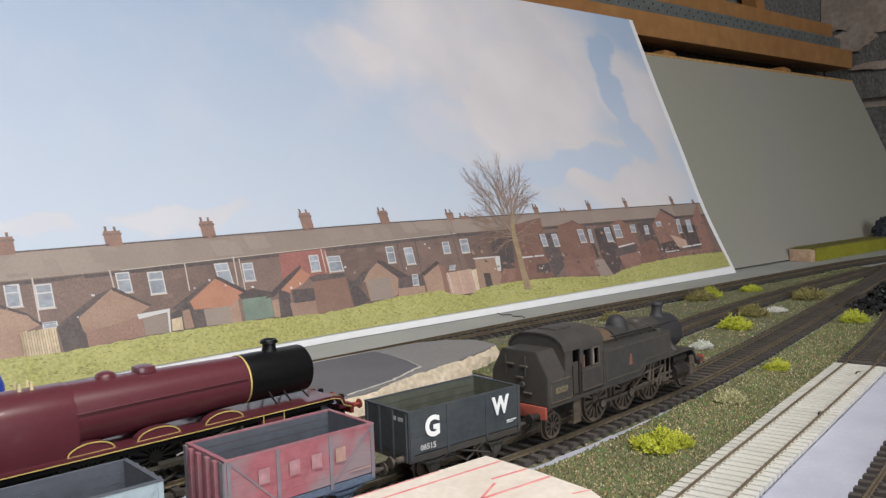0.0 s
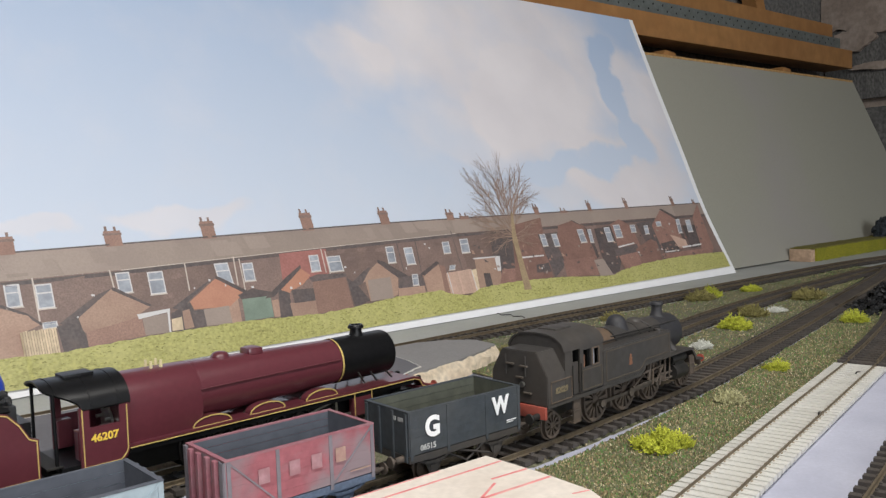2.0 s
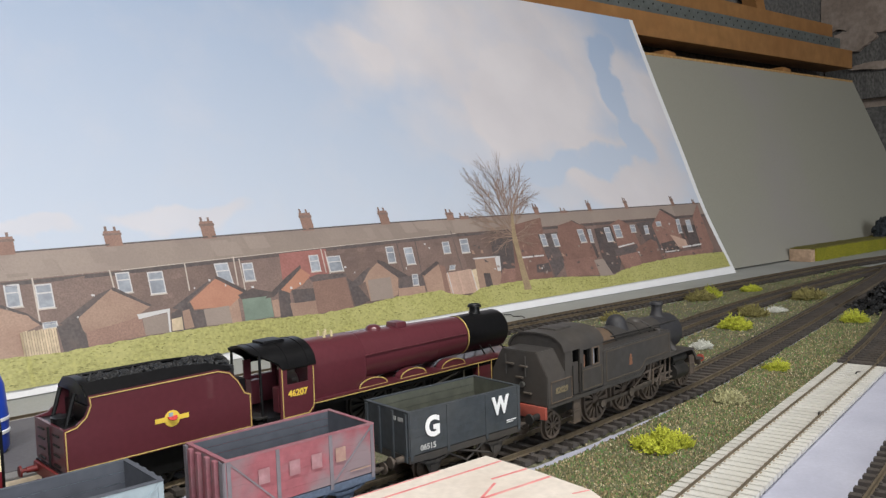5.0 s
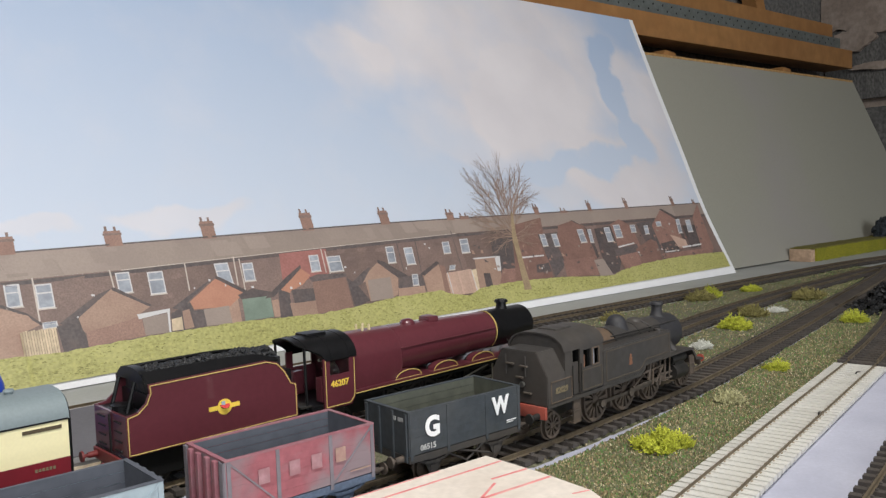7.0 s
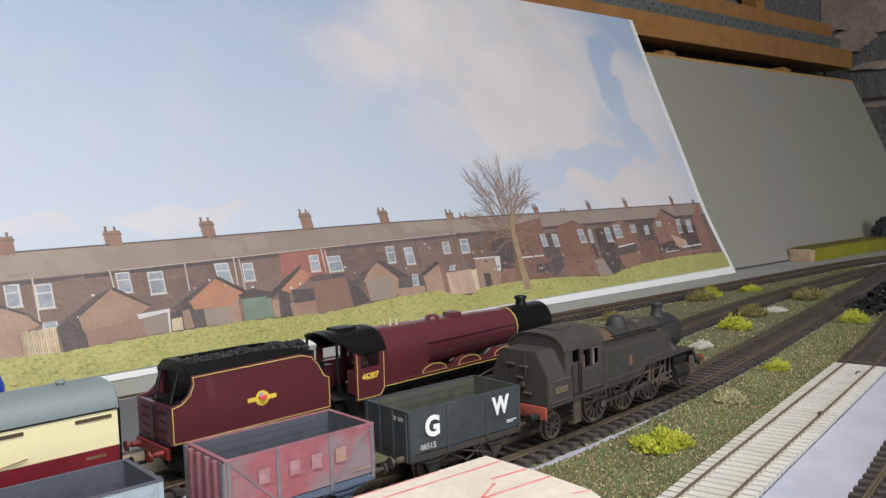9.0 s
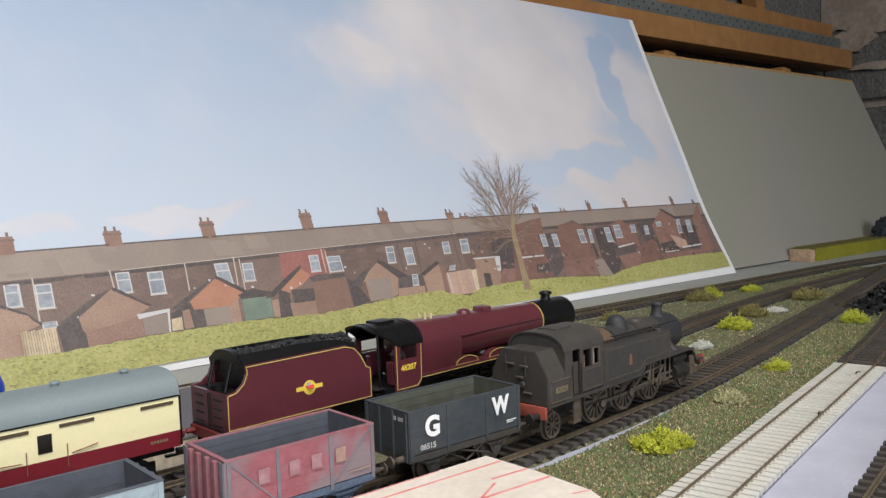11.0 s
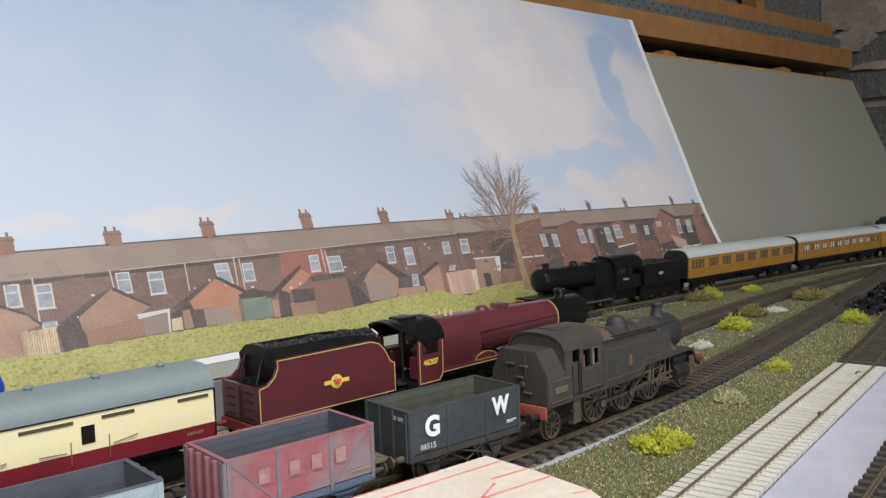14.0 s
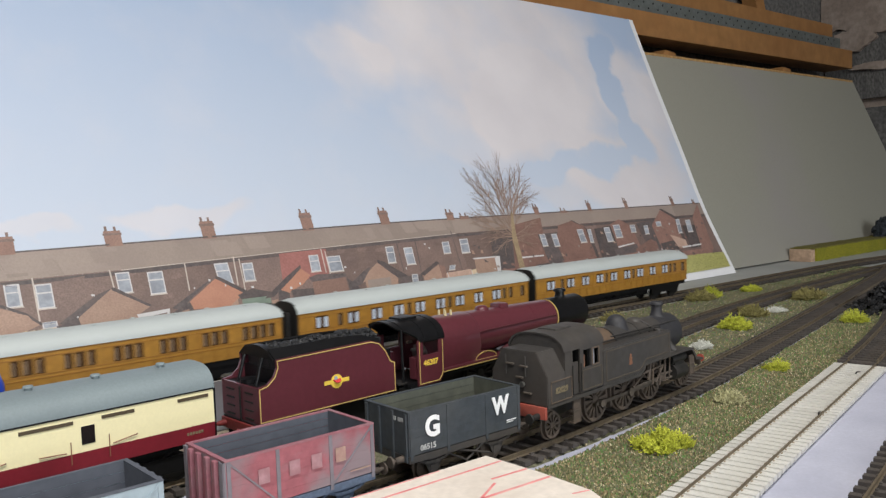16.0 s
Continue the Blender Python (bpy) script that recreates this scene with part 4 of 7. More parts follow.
    hu = (-420, -89, -76, -36, -17, 43, 105, 142, 181, 214, 264, 320, 333, 354, 372, 414, 449, 503, 560, 586, 605, 654, 730, 810, 838)
    hv = (26, 27.6, 28, 26.1, 27.2, 28.9, 29.4, 27.8, 26.1, 27.7, 31.7, 32.3, 26.6, 22.9, 28.9, 30.8, 30.4, 28.2, 23.1, 22, 26.7, 31.3, 34.2, 33.3, 31.9)
    top = [float(np.interp(u, hu, hv)) + 0.9 * noise.noise(Vector((u * 0.13, 0, 0))) + 0.5 * noise.noise(Vector((u * 0.5, 7, 0))) for u in us]
    margin = lambda u: 5 + max(0, (u + 40) / 880) * 5.5
    lo = [bm.verts.new(sheet(u, margin(u), 1.5)) for u in us]
    hi = [bm.verts.new(sheet(u, t, 1.5)) for u, t in zip(us, top)]
    for i in range(len(us) - 1):
        bm.faces.new((lo[i], lo[i + 1], hi[i + 1], hi[i]))
    part("printed_grass", bm, "print_grass", bd, "printed olive green grass bank")
    bm = bmesh.new()
    for k in range(2600):
        u = tr.uniform(-200, 832)
        t = float(np.interp(u, us, top))
        v = tr.uniform(margin(u) + 1, t - 0.5)
        w, h = tr.uniform(0.8, 4.5), tr.uniform(0.3, 1.3)
        v = min(v, t - h)
        shape(bm, ((u, v), (u + w, v + tr.uniform(-0.3, 0.3)), (u + w * tr.uniform(0.3, 0.8), v + h)), 1.62)
    tagged(part("printed_tuft", bm, "print_tuft", bd), kind="stuff")


backdrop()

# grey-green board that leans behind the print
bm = bmesh.new()
prism_x(bm, [(352, -3.8), (362, -6.4), (507, 318), (497, 321)], 560, 1604)
bd2 = part("leaning_board", bm, "board_green")
tagged(bd2, "plain grey-green painted board leaning against the timber", "board")
bm = bmesh.new()
prism_x(bm, [(496.6, 318.2), (508, 318.6), (508, 325), (497.5, 325)], 560, 1603)
part("raw_edge", bm, "chip", bd2, "raw chipboard edge")


# ---- tracks ----
def sweep(bm, line, s0, s1, off, prof, step=8.0):
    secs = []
    n = max(2, int((s1 - s0) / step))
    for i in range(n + 1):
        s = s0 + (s1 - s0) * i / n
        c, a = line.at(s), radians(line.turn(s))
        nx, ny = -math.sin(a), math.cos(a)
        secs.append([(c[0] + nx * (off + y), c[1] + ny * (off + y), z) for y, z in prof])
    return loft(bm, secs)


RAIL = [(-0.7, -2.5), (0.7, -2.5), (0.7, -2.1), (0.25, -1.8), (0.25, -0.8), (0.48, -0.6), (0.48, 0), (-0.48, 0), (-0.48, -0.6), (-0.25, -0.8), (-0.25, -1.8), (-0.7, -2.1)]
SLEEPER = {}


def sleeper_mesh(key, length, width):
    if key not in SLEEPER:
        bm = bmesh.new()
        box(bm, -width / 2, width / 2, -length / 2, length / 2, -4.6, -2.5)
        small = key == "sleeper_white"
        for y in (-9.7, -7.8, 7.8, 9.7) if small else (-10.2, -7.5, 7.5, 10.2):
            box(bm, -0.75 if small else -1.0, 0.75 if small else 1.0, y - (0.3 if small else 0.55), y + (0.3 if small else 0.55), -2.6, -2.1 if small else -1.8)
        for f in bm.faces:
            f.material_index = 1 if f.calc_center_median().z > -2.45 else 0
        o = part("sleeper", bm, [key, "chair" if key == "sleeper_white" else key])
        SLEEPER[key] = o.data
        bpy.data.objects.remove(o)
    return SLEEPER[key]


def track(name, label, line, s0, s1, near0, near1, sleeper="sleeper", pitch=8.6, bed="ballast", rail_mat="rail", width=3.6, thin=1.0):
    t = thing(name, label, "track", group="model railway tracks")
    for off in (-8.75, 8.75):
        bm = bmesh.new()
        part("rail", sweep(bm, line, s0, s1, off, [(y * thin, z if thin > 0.5 else -2.5 + (z + 2.5) * 0.55) for y, z in RAIL]), rail_mat, t)
    if bed:
        bed_top = -3.3 if bed == "sleeper_white" else -4.3
        bm = bmesh.new()
        part("underlay", sweep(bm, line, s0, s1, 0, [(-13.6, -6.6), (13.6, -6.6), (13.0, bed_top), (-13.0, bed_top)]), bed, t)
    me = sleeper_mesh(sleeper, 31.5, width)
    rest = bmesh.new()
    s = s0 + 3
    while s < s1 - 3:
        c, a = line.at(s), line.turn(s)
        if near0 <= s <= near1:
            o = new("sleeper", me)
            o.parent = t
            o.matrix_local = mm(c[0], c[1], 0, 0, 0, a)
        else:
            n0 = len(rest.verts)
            box(rest, -width / 2, width / 2, -15.7, 15.7, -4.6, -2.5)
            rest.verts.ensure_lookup_table()
            bmesh.ops.transform(rest, matrix=Matrix.Translation((c[0], c[1], 0)) @ Matrix.Rotation(radians(a), 4, "Z"), verts=rest.verts[n0:])
        s += pitch
    if len(rest.verts):
        tagged(part("far_sleepers", rest, sleeper, t), kind="stuff")
    else:
        rest.free()
    return t


# ---- running gear ----
WHEELS = {}


def wheel_mesh(r, spokes, material):
    key = (r, spokes, material)
    if key not in WHEELS:
        bm = bmesh.new()
        n = 2 * spokes if spokes else 24
        prof = [(r - 1.3, -1.0), (r - 1.3, 0.8), (r - 0.4, 1.2), (r + 0.9, 1.2), (r + 0.9, 0.7), (r, 0.6), (r, -1.3), (r - 1.0, -1.3)]
        hub = max(1.2, r * 0.22)
        ring = lambda q, y: [bm.verts.new((q * math.cos(2 * math.pi * (k - 0.5) / n), y, q * math.sin(2 * math.pi * (k - 0.5) / n))) for k in range(n)]
        rings = [ring(q, y) for q, y in prof]
        for ra, rb in zip(rings, rings[1:] + rings[:1]):
            if ra is rings[0]:
                continue
            for k in range(n):
                bm.faces.new((ra[k], ra[(k + 1) % n], rb[(k + 1) % n], rb[k]))
        front, back = ring(hub, -1.0), ring(hub, 0.8)
        bm.faces.new(front)
        bm.faces.new(back[::-1])
        for k in range(n):
            l = (k + 1) % n
            if not spokes or k % 2 == 0:
                bm.faces.new((front[k], front[l], rings[0][l], rings[0][k]))
                bm.faces.new((back[l], back[k], rings[1][k], rings[1][l]))
                if spokes:
                    bm.faces.new((front[k], rings[0][k], rings[1][k], back[k]))
                    bm.faces.new((front[l], back[l], rings[1][l], rings[0][l]))
            else:
                bm.faces.new((rings[0][k], rings[0][l], rings[1][l], rings[1][k]))
                bm.faces.new((front[l], front[k], back[k], back[l]))
        bmesh.ops.recalc_face_normals(bm, faces=bm.faces[:])
        o = part("wheel", bm, material, smooth=True)
        WHEELS[key] = o.data
        bpy.data.objects.remove(o)
    return WHEELS[key]


def wheel(parent, x, r, side, spokes=0, material="black_worn"):
    o = new("wheel", wheel_mesh(r, spokes, material))
    o.parent = parent
    o.matrix_local = mm(x, -8.6 * side, r, 0, 0, 0 if side > 0 else 180)
    return o


def axle_pair(parent, x, r, spokes=0, material="black_worn"):
    return [wheel(parent, x, r, 1, spokes, material), wheel(parent, x, r, -1, spokes, material)]


def buffers(parent, x, out, z=14.0, material="black_worn", head="black_worn"):
    for y in (-11.5, 11.5):
        bm = bmesh.new()
        rod(bm, (x, y, z), (x + out * 4, y, z), 1.5, 1.2, seg=10)
        rod(bm, (x + out * 4, y, z), (x + out * 6, y, z), 0.8, seg=8)
        rod(bm, (x + out * 6, y, z), (x + out * 6.8, y, z), 2.5, 2.3, seg=14)
        part("buffer", bm, head, parent, smooth=True)


def coupling(parent, x, out):
    bm = bmesh.new()
    box(bm, min(x, x + out * 9), max(x, x + out * 9), -1.2, 1.2, 8.2, 9.2)
    box(bm, min(x + out * 8, x + out * 9), max(x + out * 8, x + out * 9), -5.5, 5.5, 8.2, 9.6)
    part("coupling", bm, "black", parent)


# ---- maroon express engine ----
def ring_line(bm, x, r, zc, w=0.8, seg=28):
    lathe(bm, [(r + 0.12, -w / 2), (r + 0.12, w / 2), (r - 0.3, w / 2), (r - 0.3, -w / 2), (r + 0.12, -w / 2)], (x, 0, zc), "X", seg)


def express_engine():
    e = thing("steam_engine", "glossy crimson express steam engine with black smokebox and straw lining", "steam engine")
    X = lambda s: s - 190
    # boiler: tapered barrel and round-topped firebox
    bm = bmesh.new()
    lathe(bm, [(13.2, 0), (13.1, 14), (12.6, 42), (11.2, 96)], (X(134), 0, 36.0), "X", 36)
    part("boiler", bm, "maroon", e, smooth=True)
    bm = bmesh.new()

    def fire(x, w, top, low):
        pts = []
        for i in range(25):
            t = math.pi * i / 24
            pts.append((X(x), w * math.cos(t), 36 + (top - 36) * math.sin(t)))
        return pts + [(X(x), -w - 0.6, 30), (X(x), -w + 1.0, low), (X(x), w - 1.0, low), (X(x), w + 0.6, 30)]

    loft(bm, [fire(116, 14.4, 50.0, 20), fire(149, 13.9, 49.6, 22), fire(150.5, 13.5, 49.3, 24)])
    part("firebox", bm, "maroon", e, smooth=True)
    bm = bmesh.new()
    for x, r in ((152, 13.1), (180, 12.5), (205, 11.9)):
        ring_line(bm, X(x), r - 0.08, 36, 0.7)
    parts("boiler_band", bm, "maroon", e)
    bm = bmesh.new()
    ring_line(bm, X(229), 11.5, 36, 0.9, 36)
    part("lining_ring", bm, "yellow_line", e, "straw lining ring")
    bm = bmesh.new()
    lathe(bm, [(11.6, 0), (11.6, 33), (11.2, 34), (9.4, 34.6), (9.0, 35.6), (5, 36.6), (0.3, 36.8)], (X(229.5), 0, 36.0), "X", 36)
    part("smokebox", bm, "black", e, "satin black smokebox", smooth=True)
    bm = bmesh.new()
    lathe(bm, [(4.4, -1.4), (3.6, 0.2), (3.2, 1.5), (3.1, 3.4), (4.3, 3.6), (4.3, 4.4), (3.6, 5.4), (2.6, 5.4), (2.4, 2.0)], (X(246), 0, 47.4), "Z", 20)
    part("chimney", bm, "black", e, smooth=True)
    bm = bmesh.new()
    lathe(bm, [(5.6, -2.6), (4.6, 0.0), (4.2, 1.6), (3.4, 2.8), (2.0, 3.4), (0.2, 3.6)], (X(167), 0, 47.6), "Z", 20)
    part("dome", bm, "maroon", e, smooth=True)
    bm = bmesh.new()
    box(bm, X(179.4), X(187.6), -4.8, 4.8, 45.5, 51.0, 2.1)
    part("top_feed", bm, "maroon", e, smooth=True)
    for i in range(2):
        for y in (-2.6, 2.6):
            bm = bmesh.new()
            rod(bm, (X(133 + i * 4.5), y, 49), (X(133 + i * 4.5), y, 52.4), 0.8, 0.6, seg=8)
            part("safety_valve", bm, "valve_pale", e, smooth=True)
    # running plate, valance and front drop
    plate = [(-15.6, 21.3), (15.6, 21.3), (15.6, 22.3), (-15.6, 22.3)]
    bm = bmesh.new()
    prism_x(bm, plate, X(116), X(272))
    for side in (-1, 1):
        prism_y(bm, [(X(272), 21.3), (X(276), 20), (X(278.5), 16.5), (X(283), 14.8), (X(283), 15.8), (X(279), 17.5), (X(276.6), 21.2), (X(272), 22.3)], 15.6 * side, 7.8 * side)
    box(bm, X(276), X(281.5), -15, 15, 14.5, 16.2)
    part("running_plate", bm, "maroon", e)
    for side in (-1, 1):
        bm = bmesh.new()
        box(bm, X(117), X(272), 15.0 * side - 0.3, 15.0 * side + 0.3, 18.6, 21.3)
        part("valance", bm, "black", e)
        bm = bmesh.new()
        path_bar(bm, [(X(117), 21.0), (X(272), 21.0), (X(275.6), 20.0), (X(277.6), 16.6), (X(282), 15.0)], 0.42, 0.25, 15.8 * side + (0 if side < 0 else 0.3))
        part("lining", bm, "yellow_line", e)
        for s in (154.5, 182.5, 213):
            bm = bmesh.new()
            arc = [(X(s) + 9.2 * math.cos(t), 22.2 + 4.2 * math.sin(t)) for t in np.linspace(0, math.pi, 15)]
            prism_y(bm, arc, 9 * side, 14.0 * side)
            sp = part("splasher", bm, "maroon", e, smooth=True)
            bm = bmesh.new()
            path_bar(bm, arc, 0.55, 0.25, 14.1 * side + (0.1 if side > 0 else 0))
            path_bar(bm, [arc[0], arc[-1]], 0.5, 0.25, 14.1 * side + (0.1 if side > 0 else 0))
            part("splasher_beading", bm, "yellow_line", sp)
        bm = bmesh.new()
        box(bm, X(231), X(244), 13.2 * side - 2.0, 13.2 * side + 2.0, 9, 20.6, 0.6)
        part("cylinder", bm, "maroon", e, smooth=True)
        bm = bmesh.new()
        path_bar(bm, [(X(232), 9.6), (X(232), 20.2)], 0.5, 0.2, 15.3 * side)
        path_bar(bm, [(X(243), 9.6), (X(243), 20.2)], 0.5, 0.2, 15.3 * side)
        parts("cylinder_lining", bm, "yellow_line", e)
        bm = bmesh.new()
        box(bm, X(152), X(216), 11.6 * side - 0.4, 11.6 * side + 0.4, 7.6, 9.2)
        box(bm, X(182), X(246), 12.6 * side - 0.4, 12.6 * side + 0.4, 9.6, 11.2)
        rod(bm, (X(190), 13 * side, 12), (X(226), 13 * side, 20), 0.5, seg=6)
        rod(bm, (X(222), 13.2 * side, 8), (X(222), 13.2 * side, 19), 0.6, seg=6)
        parts("rod", bm, "bright", e)
        bm = bmesh.new()
        for k, x in enumerate((238, 246, 256)):
            rod(bm, (X(x), 11.2 * side, 30 - k), (X(x + 3), 12.5 * side, 24), 0.5, seg=6)
        parts("steam_pipe", bm, "black_worn", e)
        bm = bmesh.new()
        rod(bm, (X(150), 13.6 * side, 38.5), (X(227), 11.6 * side, 38.5), 0.35, seg=6)
        part("handrail", bm, "maroon", e)
    bm = bmesh.new()
    box(bm, X(112), X(270), -6.5, 6.5, 8, 21.3)
    box(bm, X(262), X(283), -9, 9, 9.5, 14.6)
    part("frames", bm, "black", e)
    bm = bmesh.new()
    box(bm, X(282), X(284), -15.5, 15.5, 11.2, 16.2, 0.3)
    part("buffer_beam", bm, "red_beam", e, "red buffer beam")
    buffers(e, X(284), 1, 14, head="red_dusty")
    bm = bmesh.new()
    for y in (-9, 9):
        lathe(bm, [(1.5, 0), (1.5, 3), (1.1, 3.4), (0.2, 3.6)], (X(281), y, 17), "Z", 10)
    parts("lamp_iron", bm, "black", e)
    # cab
    bm = bmesh.new()
    side_prof = [(X(97), 16.6), (X(113.5), 16.6), (X(115.6), 19), (X(116.5), 22), (X(117), 40), (X(112.8), 41.4), (X(112.8), 33), (X(101), 33), (X(101), 41.4), (X(97), 41.4)]
    for side in (-1, 1):
        prism_y(bm, side_prof, 16.6 * side, 15.6 * side)
    parts("cab_side", bm, "maroon", e)
    bm = bmesh.new()
    prism_x(bm, [(15.6, 20), (15.6, 40), (12, 46), (6, 50), (-6, 50), (-12, 46), (-15.6, 40), (-15.6, 20)], X(115), X(116.5))
    part("cab_front", bm, "maroon", e)
    bm = bmesh.new()
    arcs = []
    for x_, a0 in ((85.5, 0.95), (87, 0.78), (90, 0.62), (94, 0.42), (97, 0.24), (98.5, 0.02), (117.5, 0.02)):
        arc_ = [(16.9 * math.cos(t), 40.2 + 11.9 * math.sin(t) ** 0.9) for t in np.linspace(a0, math.pi - a0, 21)]
        arcs.append([(X(x_), y, z) for y, z in arc_ + [(y * 0.96, z - 0.75) for y, z in arc_[::-1]]])
    loft(bm, arcs)
    part("cab_roof", bm, "black", e, "black cab roof", smooth=True)
    for s in (90, 102, 113):
        bm = bmesh.new()
        a0 = 0.66 if s < 95 else 0.1
        rib = [(17.1 * math.cos(t), 40.3 + 12.0 * math.sin(t) ** 0.9) for t in np.linspace(a0, math.pi - a0, 17)]
        prism_x(bm, rib + [(y * 0.975, z - 0.4) for y, z in rib[::-1]], X(s - 0.3), X(s + 0.3))
        part("roof_rib", bm, "black", e)
    bm = bmesh.new()
    box(bm, X(96), X(108), -5, 5, 51.2, 53.0, 0.6)
    part("roof_vent", bm, "black", e, smooth=True)
    bm = bmesh.new()
    for side in (-1, 1):
        rod(bm, (X(89), 13.4 * side, 18), (X(89), 12.6 * side, 48.0), 0.7, seg=8)
    parts("cab_pillar", bm, "black", e)
    bm = bmesh.new()
    path_bar(bm, [(X(98.2), 32.2), (X(98.2), 17.6), (X(112.6), 17.6), (X(115), 20), (X(115.6), 22), (X(115.8), 39.5)], 0.42, 0.25, -16.65)
    path_bar(bm, [(X(98.2), 32.2), (X(98.2), 40.5)], 0.42, 0.25, -16.65)
    part("cab_lining", bm, "yellow_line", e)
    letters("46207", 4.3, "gold", e, near_side(X(106.6), -16.7, 28.4), "cab_number", 0.12, 0.12, "gold cab number")
    bm = bmesh.new()
    rod(bm, (X(113.5), 0, 30), (X(114.6), 0, 30), 6, seg=16)
    for k in range(6):
        rod(bm, (X(111), -8 + k * 3, 28 + (k % 3) * 4), (X(114.6), -8 + k * 3, 28 + (k % 3) * 4), 0.8, seg=6)
    part("backhead", bm, "bright", e, "metal backhead fittings")
    bm = bmesh.new()
    box(bm, X(97), X(103), -14.5, -9.5, 20, 32, 0.5)
    box(bm, X(97), X(103), 9.5, 14.5, 20, 32, 0.5)
    parts("cab_seat", bm, "maroon", e, "dark red cab seats")
    bm = bmesh.new()
    box(bm, X(90), X(116), -15.5, 15.5, 17, 19)
    part("cab_floor", bm, "black", e)
    # added black block that darkens the gap under the cab
    bm = bmesh.new()
    box(bm, X(87), X(112), -12, 12, 4.5, 16.9, 0.4)
    part("dark_gap_block", bm, "black_worn", e)
    bm = bmesh.new()
    box(bm, X(84.6), X(91), -14.5, 14.5, 19.1, 20.0, 0.2)
    part("fall_plate", bm, "black_worn", e)
    bm = bmesh.new()
    for side in (-1, 1):
        box(bm, X(92), X(97), 15.2 * side - 0.4, 15.2 * side + 0.4, 5, 17)
        box(bm, X(91.5), X(97.5), 13.6 * side - 1.8, 13.6 * side + 1.8, 5, 5.8)
    parts("cab_step", bm, "black", e)
    drivers = []
    for s in (154.5, 182.5, 213):
        drivers += axle_pair(e, X(s), 12.6, 16)
    for s in (240, 272):
        axle_pair(e, X(s), 6, 8)
    axle_pair(e, X(112), 6.8, 10)
    return e, drivers


def tender():
    t = thing("tender", "crimson coal tender with straw lining and round crest", "tender")
    X = lambda s: s - 42
    side_prof = [(X(0), 17.2), (X(82), 17.2), (X(82), 33), (X(79), 34.4), (X(76), 40), (X(72), 44.6), (X(66), 46.4), (X(10), 45.8), (X(10.4), 42), (X(8.6), 38), (X(5), 35), (X(0), 34.2)]
    for side in (-1, 1):
        bm = bmesh.new()
        prism_y(bm, side_prof, 16.8 * side, 15.6 * side)
        part("side", bm, "maroon", t)
    bm = bmesh.new()
    path_bar(bm, [(X(0.7), 17.9), (X(81.3), 17.9), (X(81.3), 32.6), (X(78.6), 33.8), (X(75.5), 39.6), (X(71.6), 44.0), (X(66), 45.7), (X(10.6), 45.1), (X(11), 42), (X(9), 37.6), (X(5), 34.3), (X(0.7), 33.4), (X(0.7), 17.9)], 0.42, 0.25, -16.85)
    part("side_lining", bm, "yellow_line", t)
    bm = bmesh.new()
    box(bm, X(0), X(1.2), -15.6, 15.6, 17.2, 34)
    part("rear_panel", bm, "maroon", t)
    bm = bmesh.new()
    for k in range(4):
        box(bm, X(-0.6), X(0), -12, -5, 18.5 + k * 4, 19.1 + k * 4)
        box(bm, X(-0.6), X(0), 5, 12, 18.5 + k * 4, 19.1 + k * 4)
    rod(bm, (X(-0.6), -1, 17), (X(-0.6), -1, 33), 0.5, seg=6)
    parts("rear_step", bm, "black_worn", t)
    bm = bmesh.new()
    box(bm, X(1), X(10), -15.6, 15.6, 32, 33.6)
    lathe(bm, [(4.5, 0), (4.5, 2.4), (0.2, 2.6)], (X(5.5), 0, 33.5), "Z", 16)
    part("tank_top", bm, "black", t)
    # bunker plates curl in over the coal
    bm = bmesh.new()
    roof = [(16.6 * math.cos(a), 41 + 10.2 * math.sin(a)) for a in np.linspace(0.45, math.pi - 0.45, 17)]
    prism_x(bm, roof, X(9.6), X(13))
    for side in (-1, 1):
        loft(bm, [[(X(x_), 15.7 * side, 45), (X(x_), 16.4 * side, 45.6), (X(x_), (10.5 + q) * side, z_), (X(x_), (10.0 + q) * side, z_ - 0.8)] for x_, z_, q in ((10, 50.0, 0), (50, 50.0, 0), (64, 49.2, 1), (73, 46.6, 4))])
    box(bm, X(12), X(80), -15.5, 15.5, 17.4, 40)
    part("bunker", bm, "black", t, smooth=True)
    for side in (-1, 1):
        bm = bmesh.new()
        rod(bm, (X(4), 8 * side, 33), (X(8), 8 * side, 46), 0.9, seg=8)
        part("vent_pipe", bm, "black", t)
    cr = random.Random(4)
    items = []
    for i in range(520):
        x, y = X(cr.uniform(13, 75)), cr.uniform(-10.5, 10.5)
        items.append(((x, y, 46.9 + 1.8 * math.cos(y / 8) + noise.noise(Vector((x * 0.1, y * 0.1, 0))) * 1.5), cr.uniform(0.9, 1.9), (cr.uniform(0.7, 1.2), cr.uniform(0.7, 1.2), cr.uniform(0.6, 1))))
    lumps("coal_load", items, "coal", t, "heaped black coal", 4)
    bm = bmesh.new()
    box(bm, X(13), X(76), -13, 13, 38, 46.4)
    part("coal_bed", bm, "coal", t)
    # crest
    bm = bmesh.new()
    rod(bm, (X(44), -16.8, 29.6), (X(44), -17.05, 29.6), 3.5, seg=24)
    box(bm, X(36.5), X(51.5), -17.0, -16.8, 28.6, 30.6)
    cr_ob = part("crest", bm, "gold", t, "gold and red round crest")
    bm = bmesh.new()
    rod(bm, (X(44), -17.05, 30.4), (X(44), -17.2, 30.6), 2.2, seg=18)
    part("crest_centre", bm, "crest_red", cr_ob)
    bm = bmesh.new()
    box(bm, X(42.4), X(44.2), -17.35, -17.2, 29.8, 32.2)
    part("crest_shield", bm, "pale_wagon", cr_ob)
    bm = bmesh.new()
